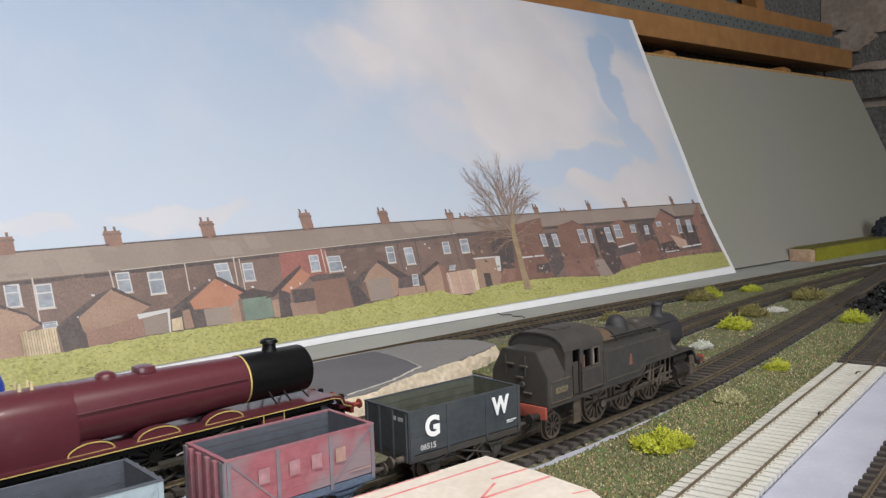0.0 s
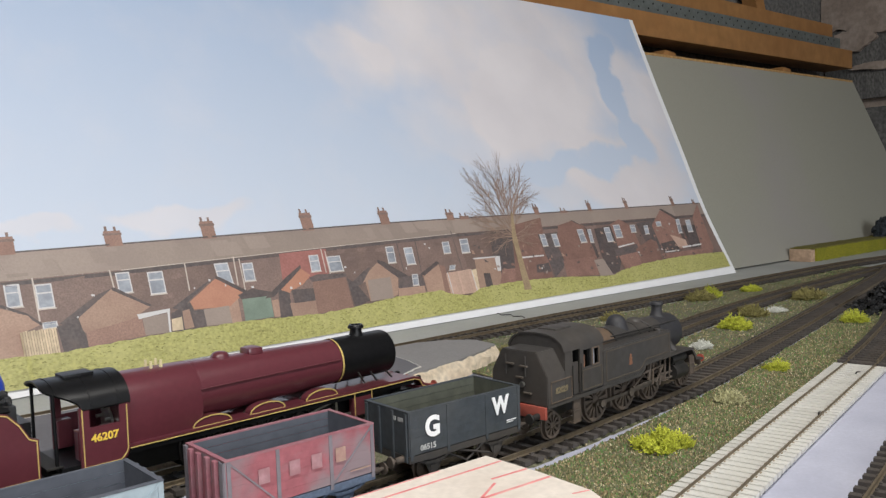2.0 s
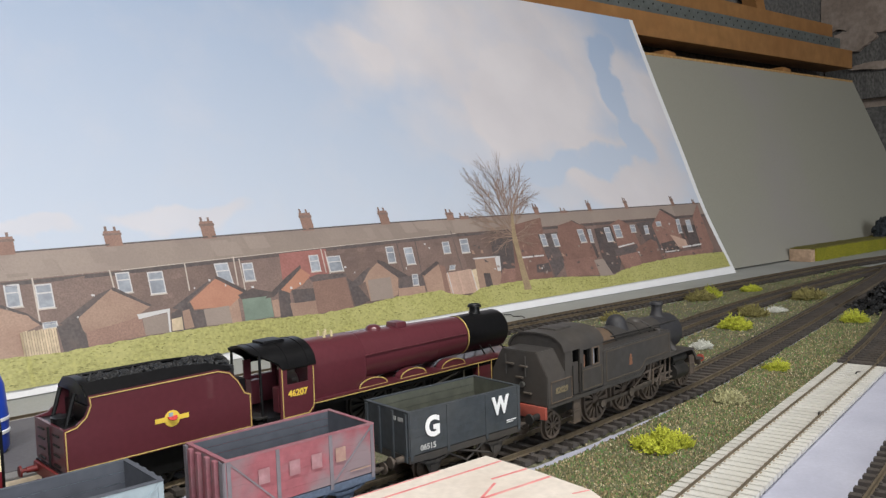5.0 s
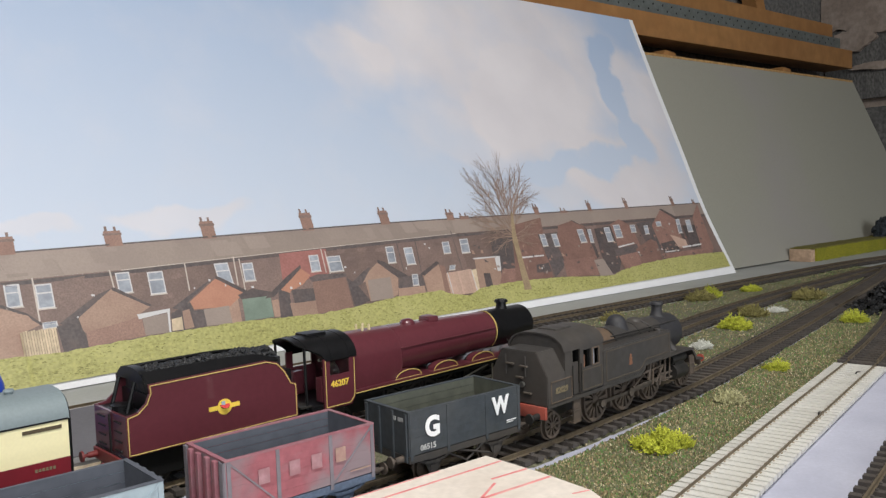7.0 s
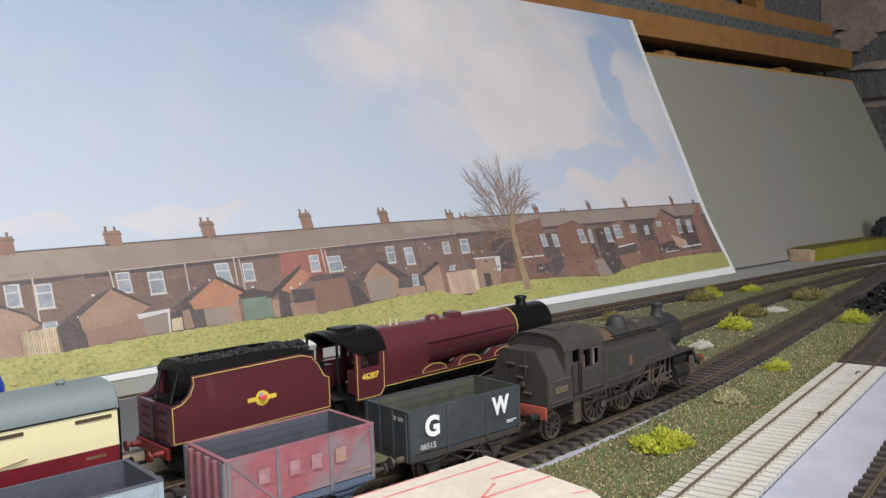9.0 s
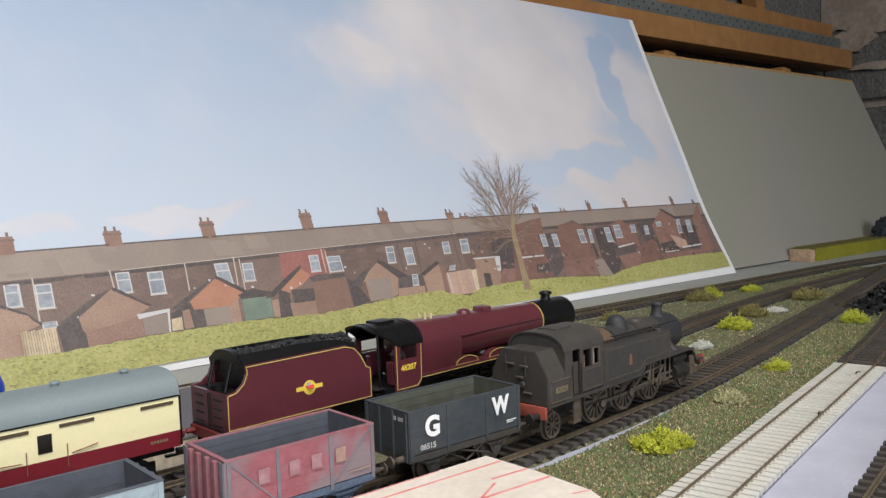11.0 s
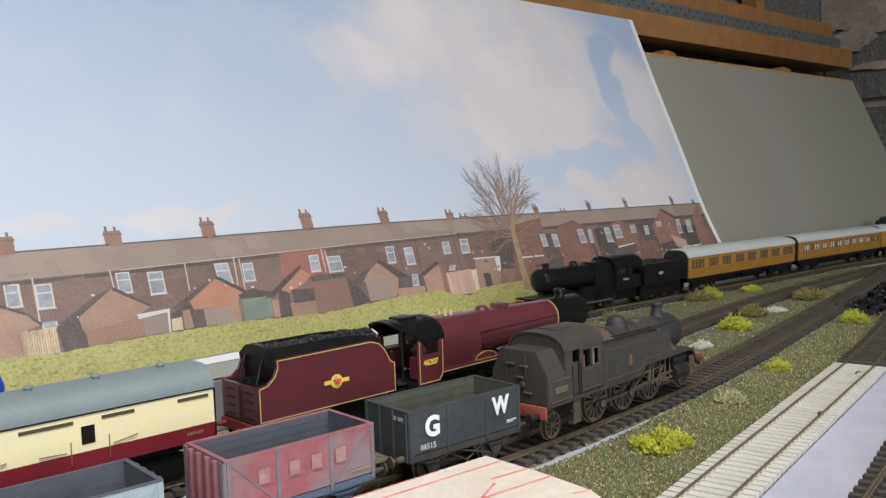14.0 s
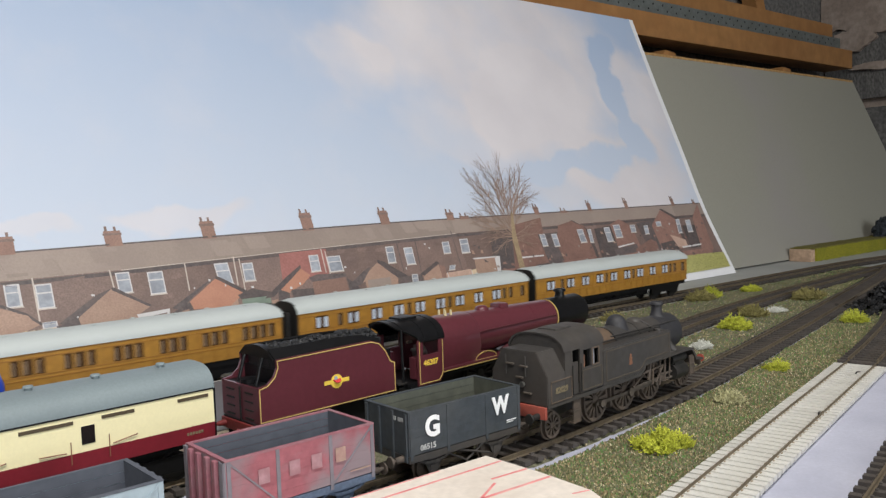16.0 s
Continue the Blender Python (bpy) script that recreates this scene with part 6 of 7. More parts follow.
    for side in (-1, 1):
        ys = 12.8 * side
        bm = bmesh.new()
        lathe(bm, [(0.5, 0), (4.2, 0), (4.4, 0.6), (4.4, 13.4), (4.2, 14), (0.5, 14)], (X(119), ys, 12.0), "X", 20)
        lathe(bm, [(0.5, 0), (2.3, 0), (2.5, 0.5), (2.5, 15.5), (2.3, 16), (0.5, 16)], (X(118), ys + 0.3 * side, 19.2), "X", 16)
        box(bm, X(120.5), X(131.5), ys - 2.2, ys + 2.2, 12, 21, 0.5)
        part("cylinder", bm, "black_worn", e, smooth=True)
        for s, z0, z1, r in ((96.5, 10, 22.4, 0.55), (104, 8, 22.4, 0.6), (109.5, 9, 22.4, 0.7), (115, 10, 22.0, 0.5)):
            bm = bmesh.new()
            rod(bm, (X(s), ys + 1.4 * side, z0), (X(s + 0.8), ys + 1.4 * side, z1), r, seg=8)
            part("guide_bracket", bm, "weathered_low", e)
        for y_, z, s0, s1, h in ((11.8, 9.4, 44, 105, 1.7), (13.4, 11.4, 74, 108, 1.5), (13.6, 13.0, 103, 120, 1.1), (13.6, 9.8, 103, 120, 1.1)):
            bm = bmesh.new()
            a, b = sorted((y_ * side - 0.4, y_ * side + 0.4))
            box(bm, X(s0), X(s1), a, b, z - h / 2, z + h / 2, 0.15)
            part("rod", bm, "dusty_step", e)
        for p, q, r in (((76, 12), (92, 19.4), 0.55), ((86, 17.4), (108, 18.6), 0.6), ((92, 13), (94, 22), 0.9), ((100, 10), (108, 18.2), 0.5)):
            bm = bmesh.new()
            rod(bm, (X(p[0]), 14.2 * side, p[1]), (X(q[0]), 14.2 * side, q[1]), r, seg=6)
            part("valve_rod", bm, "weathered_low", e)
        bm = bmesh.new()
        box(bm, X(106.5), X(110.5), ys - 1.2, ys + 1.6, 9.4, 13.6, 0.4)
        part("crosshead", bm, "weathered_low", e, smooth=True)
        for x, z0 in ((19, 6), (136.5, 8)):
            bm = bmesh.new()
            box(bm, X(x), X(x + 5.4), 15.4 * side - 0.35, 15.4 * side + 0.35, z0, 19)
            for z in (z0, z0 + 5.6):
                box(bm, X(x - 0.4), X(x + 5.8), 14.4 * side - 1.6, 14.4 * side + 1.6, z, z + 0.7)
            part("step", bm, "weathered_low", e)
        for s in (47, 74.6, 102):
            bm = bmesh.new()
            box(bm, X(s - 14.6), X(s - 13.4), 8.6 * side - 1.6, 8.6 * side + 1.6, 4, 15, 0.3)
            part("brake_hanger", bm, "weathered_low", e)
            bm = bmesh.new()
            lathe(bm, [(0.3, -1.0), (2.0, -1.0), (2.0, 1.0), (0.3, 1.0)], (X(s + 1.2), 12.6 * side, 9.4), "Y", 12)
            part("crank_pin", bm, "dusty_step", e, smooth=True)
    bm = bmesh.new()
    box(bm, X(-3.6), X(-2.0), -15.8, 15.8, 12.6, 18.4, 0.3)
    part("rear_beam", bm, "red_dusty", e, "dusty red rear beam", smooth=True)
    bm = bmesh.new()
    box(bm, X(150.4), X(152.2), -15.0, 15.0, 11.2, 15.8, 0.3)
    part("front_beam", bm, "weathered_low", e, "grimy front beam", smooth=True)
    buffers(e, X(152.2), 1, 13.6, head="red_dusty")
    buffers(e, X(-3.6), -1, 14, head="black_worn")
    bm = bmesh.new()
    lathe(bm, [(1.3, 0), (1.3, 2.6), (1.0, 3.2), (0.3, 3.4)], (X(149), -10, 16.0), "Z", 12)
    part("front_lamp", bm, "pale_paint", e, "small white front lamp", smooth=True)
    for x, r, sp in ((10, 6.4, 10), (47, 10.8, 14), (74.6, 10.8, 14), (102, 10.8, 14), (139.6, 6.4, 10)):
        axle_pair(e, X(x), r, sp, "weathered_low")
    return e


# ---- black tender engine of the teak train ----
def goods_engine():
    e = thing("steam_engine", "plain black tender engine hauling teak coaches", "steam engine")
    X = lambda s: s - 75
    bm = bmesh.new()
    lathe(bm, [(11.6, 0), (11.4, 36), (10.8, 76)], (X(34), 0, 34.5), "X", 30)
    part("boiler", bm, "black", e, smooth=True)
    bm = bmesh.new()
    prism_x(bm, roof_profile(12.4, 34, 47.2, 17, 0.9) + [(-12.6, 20), (12.6, 20)], X(32), X(62))
    part("firebox", bm, "black", e, smooth=True)
    bm = bmesh.new()
    lathe(bm, [(11.2, 0), (11.2, 21), (10.4, 22), (8.6, 22.6), (4, 24), (0.3, 24.3)], (X(108), 0, 34.5), "X", 30)
    part("smokebox", bm, "black", e, smooth=True)
    bm = bmesh.new()
    lathe(bm, [(4.6, -2), (3.4, 0), (3.0, 2), (3.0, 4.2), (4.0, 4.4), (4.0, 5.2), (3.2, 5.8), (2.2, 5.8), (2.1, 3)], (X(120), 0, 44.6), "Z", 18)
    part("chimney", bm, "black", e, smooth=True)
    bm = bmesh.new()
    lathe(bm, [(5.4, -3), (4.4, 0), (4.2, 2.4), (3.2, 4.2), (1.4, 5), (0.2, 5.1)], (X(80), 0, 45), "Z", 18)
    part("dome", bm, "black", e, smooth=True)
    bm = bmesh.new()
    for y in (-2, 2):
        rod(bm, (X(46), y, 46.5), (X(46), y, 50.0), 0.9, seg=8)
    part("safety_valve", bm, "black_worn", e)
    # solid near-black block in place of the shaded cab interior
    bm = bmesh.new()
    box(bm, X(6), X(33), -14.8, 14.8, 19.7, 39.6)
    part("cab_shade_block", bm, "hole", e)
    bm = bmesh.new()
    for side in (-1, 1):
        prism_y(bm, [(X(-6), 17), (X(34), 17), (X(34), 40), (X(29), 40.6), (X(29), 33), (X(17), 33), (X(15), 40.6), (X(12), 40.6), (X(8), 32), (X(-6), 30)], 16.2 * side, 15.2 * side)
    parts("cab_side", bm, "black", e)
    bm = bmesh.new()
    outer = [(16.6 * math.cos(t), 39.6 + 11.4 * math.sin(t)) for t in np.linspace(0.02, math.pi - 0.02, 19)]
    inner = [(y * 0.95, 39.4 + (z - 39.6) * 0.93) for y, z in outer[::-1]]
    prism_x(bm, outer + inner, X(-10), X(36))
    part("cab_roof", bm, "black", e, smooth=True)
    bm = bmesh.new()
    prism_x(bm, [(15.6, 18), (15.6, 40), (8, 49), (-8, 49), (-15.6, 40), (-15.6, 18)], X(33), X(34.4))
    part("cab_front", bm, "black", e)
    bm = bmesh.new()
    box(bm, X(-8), X(145), -15, 15, 18.0, 19.6)
    box(bm, X(-8), X(140), -9.5, 9.5, 6, 19)
    part("running_plate", bm, "black", e)
    for side in (-1, 1):
        for s in (38, 72, 104):
            bm = bmesh.new()
            prism_y(bm, [(X(s) + 12 * math.cos(t), 19.4 + 5.4 * math.sin(t)) for t in np.linspace(0, math.pi, 13)], 8 * side, 14 * side)
            part("splasher", bm, "black", e, smooth=True)
        bm = bmesh.new()
        box(bm, X(36), X(106), 11.8 * side - 0.4, 11.8 * side + 0.4, 8, 9.6)
        parts("rod", bm, "bright", e)
        bm = bmesh.new()
        for k in range(5):
            box(bm, X(14 + k * 1.9), X(15.5 + k * 1.9), 16.3 * side - 0.15, 16.3 * side + 0.15, 26, 28)
        part("cab_number", bm, "letter_straw", e)
    bm = bmesh.new()
    box(bm, X(144), X(146), -15.4, 15.4, 11, 17, 0.3)
    part("buffer_beam", bm, "red_beam", e, "red buffer beam")
    buffers(e, X(146), 1, 14, head="red_dusty")
    for s in (38, 72, 104):
        axle_pair(e, X(s), 10.4, 14)
    axle_pair(e, X(133), 6, 8)
    return e


def black_tender():
    t = thing("tender", "plain black coal tender behind the black engine", "tender")
    bm = bmesh.new()
    for side in (-1, 1):
        prism_y(bm, [(-32, 17), (33, 17), (33, 31), (29, 33), (27, 39), (-29, 39), (-32, 36)], 16 * side, 15 * side)
    box(bm, -32, -31, -15, 15, 17, 38)
    box(bm, -31, 31, -15, 15, 17, 34)
    part("tank", bm, "black", t)
    cr = random.Random(9)
    items = []
    for i in range(260):
        x, y = cr.uniform(-22, 26), cr.uniform(-12, 12)
        items.append(((x, y, 37 + 3.5 * math.cos(x / 18) * math.cos(y / 9)), cr.uniform(1.2, 2.4), (1, 0.9, 0.8)))
    lumps("coal_load", items, "coal", t, seed=9)
    bm = bmesh.new()
    box(bm, -24, 28, -14, 14, 33, 37)
    part("coal_bed", bm, "coal", t)
    for y in (-16.15, 16.15):
        bm = bmesh.new()
        prism_y(bm, [(-1.5, 28), (2, 29), (4, 30.4), (6, 29), (9.5, 28), (6, 27), (4, 25.6), (2, 27)], y - 0.1, y + 0.1)
        part("crest", bm, "letter_straw", t, "straw coloured crest")
    bm = bmesh.new()
    box(bm, -33, 34, -14, 14, 14, 17)
    box(bm, -33, 34, -9, 9, 6, 14)
    box(bm, -36, 36, -12.6, -11.6, 5, 14)
    box(bm, -36, 36, 11.6, 12.6, 5, 14)
    part("underframe", bm, "black", t)
    for x in (-24, 0, 24):
        axle_pair(t, x, 7, 10)
    return t


# ---- teak coaches ----
def teak_coach(layout):
    c = thing("teak_coach", "varnished golden teak passenger coach with pale grey roof", "railway coach", group="teak coaches of the train")
    L = 238
    h = L / 2
    bm = bmesh.new()
    prism_x(bm, [(-15.4, 16.6), (15.4, 16.6), (16.2, 25), (16.2, 39.4), (-16.2, 39.4), (-16.2, 25)], -h, h)
    part("body", bm, "teak", c)
    bm = bmesh.new()
    loft(bm, [[(x, y_, z_) for y_, z_ in roof_profile(16.9, 39.4, t_, 23)] for x, t_ in ((-h - 0.8, 46.2), (-h + 2, 47.6), (-h + 7, 48.6), (h - 7, 48.6), (h - 2, 47.6), (h + 0.8, 46.2))])
    part("roof", bm, "teak_roof", c, "pale grey roof", smooth=True)
    for i in range(9):
        bm = bmesh.new()
        x = -h + 20 + i * (L - 40) / 8
        lathe(bm, [(1.3, -1), (1.3, 1), (1.7, 1.1), (0.2, 1.9)], (x, (-3 if i % 2 else 3), 48), "Z", 10)
        part("roof_vent", bm, "teak_roof", c, smooth=True)
    for end in (-1, 1):
        bm = bmesh.new()
        a, b = sorted((h * end, (h + 1.0) * end))
        prism_x(bm, [(-15, 17), (15, 17), (15.6, 39)] + [(y * 0.93, z - 0.4) for y, z in roof_profile(16.6, 39, 48)] + [(-15.6, 39)], a, b)
        part("end_wall", bm, "black_worn", c)
        bm = bmesh.new()
        a, b = sorted((h * end, (h + 3.4) * end))
        box(bm, a, b, -6, 6, 16, 40, 0.5)
        part("corridor_bellows", bm, "black_worn", c)
    for side in (-1, 1):
        y = 16.2 * side
        tt = 0.22 if side < 0 else -0.22
        bm = bmesh.new()
        for z in (24.6, 26.6, 36.6, 38.8):
            path_bar(bm, [(-h + 0.5, z), (h - 0.5, z)], 0.5, tt, y)
        n = 24
        for i in range(n + 1):
            x = -h + 1 + (L - 2) * i / n
            path_bar(bm, [(x, 17.4), (x, 24.6)], 0.5, tt, y)
            if i % 2 == 0:
                path_bar(bm, [(x, 26.6), (x, 38.8)], 0.4, tt, y)
        part("beading", bm, "teak_dark", c)
        # narrow door lights and wider curtained windows
        if layout:
            lights = [(-111, 4.6, 0), (111, 4.6, 0)] + [(-98 + k * 28 + d, w, 0) for k in range(8) for d, w in ((-6.5, 4.6), (0, 5.4), (6.5, 4.6))]
        else:
            lights = [(-111, 5.4, 0), (100, 11, 1), (-96, 4.6, 0)] + [(-78 + k * 21.5, 10.0, 1) for k in range(8)] + [(-88, 3.8, 0), (-24, 3.6, 0), (19, 3.6, 0), (84, 4.0, 0)]
        for x, w, curtain in lights:
            a, b = sorted((y - 0.05 * side, y + 0.26 * side))
            bm = bmesh.new()
            box(bm, x - w / 2, x + w / 2, a, b, 27.3, 36.2)
            win = part("window", bm, "teak_pane", c)
            if curtain:
                a, b = sorted((y + 0.2 * side, y + 0.36 * side))
                for d in (-0.30, 0.26):
                    bm = bmesh.new()
                    box(bm, x + d * w - w * 0.15, x + d * w + w * 0.15, a, b, 28, 35.2)
                    part("curtain", bm, "curtain", win)
            else:
                a, b = sorted((y + 0.2 * side, y + 0.36 * side))
                bm = bmesh.new()
                box(bm, x + w * 0.1, x + w * 0.42, a, b, 28, 35.2)
                part("blind", bm, "blind", win)
    bm = bmesh.new()
    box(bm, -h + 2, h - 2, -13.6, 13.6, 14.4, 16.6)
    for side in (-1, 1):
        path_bar(bm, [(-46, 14), (-30, 8.4), (30, 8.4), (46, 14)], 1.0, 0.8, 11 * side)
        path_bar(bm, [(-12, 14), (-12, 8.4)], 1.0, 0.8, 11 * side)
        path_bar(bm, [(12, 14), (12, 8.4)], 1.0, 0.8, 11 * side)
    # solid block added to darken the shaded space between the bogies
    box(bm, -60, 60, -7.5, 7.5, 6.5, 14.4)
    box(bm, -18, -2, -10, 10, 7, 14.4)
    for x in (-84, 84):
        for s in (-1, 1):
            y0, y1 = sorted((11.4 * s, 12.6 * s))
            prism_y(bm, [(x - 25, 12.5), (x - 22, 4.5), (x - 11, 4.5), (x - 8, 7), (x + 8, 7), (x + 11, 4.5), (x + 22, 4.5), (x + 25, 12.5)], y0, y1)
        box(bm, x - 4, x + 4, -11, 11, 8, 14.6)
    for s in (-1, 1):
        a, b = sorted((13.0 * s, 14.2 * s))
        box(bm, -h + 1, h - 1, a, b, 12.6, 16.6)
    part("underframe", bm, "black", c)
    for x in (-100, -68, 68, 100):
        axle_pair(c, x, 6)
    return c


# ---- scenery ----
def flat_on(bm, pts, z0, z1):
    return loft(bm, [[(x, y, z0) for x, y in pts], [(x, y, z1) for x, y in pts]])


ROAD_LOW = [(-320, 118), (60, 121), (100, 131), (137, 149), (143, 170), (147, 195), (149, 219), (-320, 206)]


def roadway():
    r = thing("roadway_block", "raised grey roadway piece with a broken plaster edge", "roadway")
    edge = [(-320, 108), (30, 112), (80, 122), (128, 139), (170, 148), (206, 160), (226, 170)]
    far = [(229, 195), (214, 213), (190, 222), (-320, 207)]
    bm = bmesh.new()
    flat_on(bm, edge + far, 3.2, 5.0)
    part("top_card", bm, "asphalt", r, "smooth grey top card")
    bm = bmesh.new()
    rr = random.Random(2)
    pts = []
    for (xa, ya), (xb, yb) in zip(edge, edge[1:]):
        for k in range(8):
            u = k / 8
            pts.append((xa + (xb - xa) * u, ya + (yb - ya) * u))
    pts.append(edge[-1])
    top = [(x, y + rr.uniform(-0.8, 1.6), 4.6) for x, y in pts]
    mid = [(x + rr.uniform(-1, 1), y - 3 + rr.uniform(-1.5, 1), 1.0 + rr.uniform(-1, 1)) for x, y in pts]
    low = [(x, y - 5 + rr.uniform(-1.5, 1.5), -6.2) for x, y in pts]
    back = [(x, y + 12, -6.2) for x, y in pts]
    btop = [(x, y + 12, 3.4) for x, y in pts]
    loft(bm, [[a[i] for a in (top, mid, low, back, btop)] for i in range(len(pts))])
    part("plaster_edge", bm, "plaster", r, "crumbly cream plaster edge", smooth=True)
    bm = bmesh.new()
    flat_on(bm, ROAD_LOW, 4.9, 5.5)
    part("lower_card", bm, "lower_card", r, "darker grey card laid on top")
    for (xa, ya), (xb, yb), w in zip(ROAD_LOW[1:], ROAD_LOW[2:], (1.6, 2.2, 1.4, 0.9, 0.7, 0.6)):
        bm = bmesh.new()
        n = 9
        up, dn = [], []
        for k in range(n + 1):
            x, y = xa + (xb - xa) * k / n, ya + (yb - ya) * k / n
            up.append((x, y + rr.uniform(0.2, 1) * w))
            dn.append((x, y - rr.uniform(0.0, 0.6) * w))
        flat_on(bm, up + dn[::-1], 5.3, 5.72)
        part("pale_edge", bm, "pale_paint", r, "torn pale card edge")


roadway()


def foam_card():
    c = thing("foam_card", "cream foam card offcut with red marker lines", "foam card")
    bm = bmesh.new()
    pts = [(-330, -20), (-100, -23.5), (32.2, -25.7), (33.2, -55), (32.1, -82.5), (28, -92), (-330, -120)]
    flat_on(bm, pts, -6.3, 10)
    bmesh.ops.bevel(bm, geom=[e for e in bm.edges], offset=0.5, segments=2, affect="EDGES")
    part("card", bm, "card", c, smooth=True)
    bm = bmesh.new()
    for (xa, ya), (xb, yb), w in (((-100, -24.6), (6, -26.4), 0.5), ((-60, -33), (31.5, -35.4), 0.9), ((-20, -59), (31.8, -62), 1.1), ((14, -48), (32, -49.5), 0.9), ((-2, -59.6), (12, -52), 0.8), ((24, -80), (31, -82), 0.7), ((-100, -75), (0, -78), 0.6)):
        d = math.hypot(xb - xa, yb - ya)
        nx, ny = -(yb - ya) / d * w * 0.7, (xb - xa) / d * w * 0.7
        flat_on(bm, [(xa + nx, ya + ny), (xa - nx, ya - ny), (xb - nx, yb - ny), (xb + nx, yb + ny)], 9.9, 10.06)
    parts("marker_line", bm, "red_line", c, "red marker lines")


foam_card()


def mat_between(name, label, near, far, s0, s1, n, seed, grains, z=-5.2):
    """Scatter-covered ground between two edge functions of x."""
    g = thing(name, label, "scenic ground", kind="structure")
    bm = bmesh.new()
    m = 16
    rows = []
    for i in range(n + 1):
        x = s0 + (s1 - s0) * i / n
        a, b = near(x), far(x)
        rows.append([bm.verts.new((x, a + (b - a) * j / m, z - (0.9 if j in (0, m) else 0) + 0.9 * noise.noise(Vector((x * 0.06, (a + (b - a) * j / m) * 0.06, seed))))) for j in range(m + 1)])
    for a, b in zip(rows, rows[1:]):
        for j in range(m):
            bm.faces.new((a[j], b[j], b[j + 1], a[j + 1]))
    part("scatter_mat", bm, "soil", g, smooth=True)
    rr = random.Random(seed)
    verts, faces = [], []
    for i in range(grains):
        x = s0 + (s1 - s0) * rr.random() ** (1.7 if s0 > 0 else 1.0)
        a, b = near(x), far(x)
        if b - a < 2:
            continue
        y = rr.uniform(a, b)
        zz = z + 0.9 * noise.noise(Vector((x * 0.06, y * 0.06, seed)))
        r = rr.uniform(0.3, 0.8)
        t = rr.uniform(0, 6.28)
        k = len(verts)
        for q in range(3):
            verts.append(((x + r * math.cos(t + q * 2.1)) * MM, (y + r * math.sin(t + q * 2.1)) * MM, (zz - 0.2) * MM))
        verts.append(((x + rr.uniform(-r, r)) * MM, (y + rr.uniform(-r, r)) * MM, (zz + r * rr.uniform(0.7, 1.9)) * MM))
        faces += [(k, k + 1, k + 3), (k + 1, k + 2, k + 3), (k + 2, k, k + 3)]
    me = bpy.data.meshes.new("flock")
    me.from_pydata(verts, [], faces)
    me.materials.append(M["flock"])
    o = new("flock", me)
    o.parent = g
    tagged(o, kind="stuff")


def y_of(line):
    return lambda x: float(np.interp(x, line.p[:, 0], line.p[:, 1]))


ty, wy, my, ny, ry, sy = y_of(TANK), y_of(WHITE), y_of(MIDDLE), lambda x: float(np.interp(x, MAIN.p[MAIN.p[:, 0] < 1520][:400, 0], MAIN.p[MAIN.p[:, 0] < 1520][:400, 1])), y_of(RIGHT), y_of(SPUR)
mat_between("near_ground", "brown and green scatter ground between siding and pale track", lambda x: (wy(x) if x < 362 else sy(x)) + 16.5, lambda x: ty(x) - 16.5 - (4.6 + 1.6 * noise.noise(Vector((x * 0.09, 0, 0)))) * max(0, 1 - max(0, abs(x - 95) - 40) / 60), 20, 640, 90, 3, 52000)
mat_between("yard_ground", "dark brown scatter ground under the goods siding", lambda x: ty(x) - 16.0, lambda x: my(x) - 16.5, -420, 226, 60, 9, 5000, z=-5.6)
mat_between("middle_ground", "brown and green scatter ground between the running tracks", lambda x: ty(x) + 16.5, lambda x: my(x) - 16.5, 225, 860, 70, 5, 16000)
mat_between("far_ground", "brown and green scatter ground beside the main track", lambda x: my(x) + 16.5, lambda x: ny(x) - 17, 180, 1000, 70, 7, 16000)


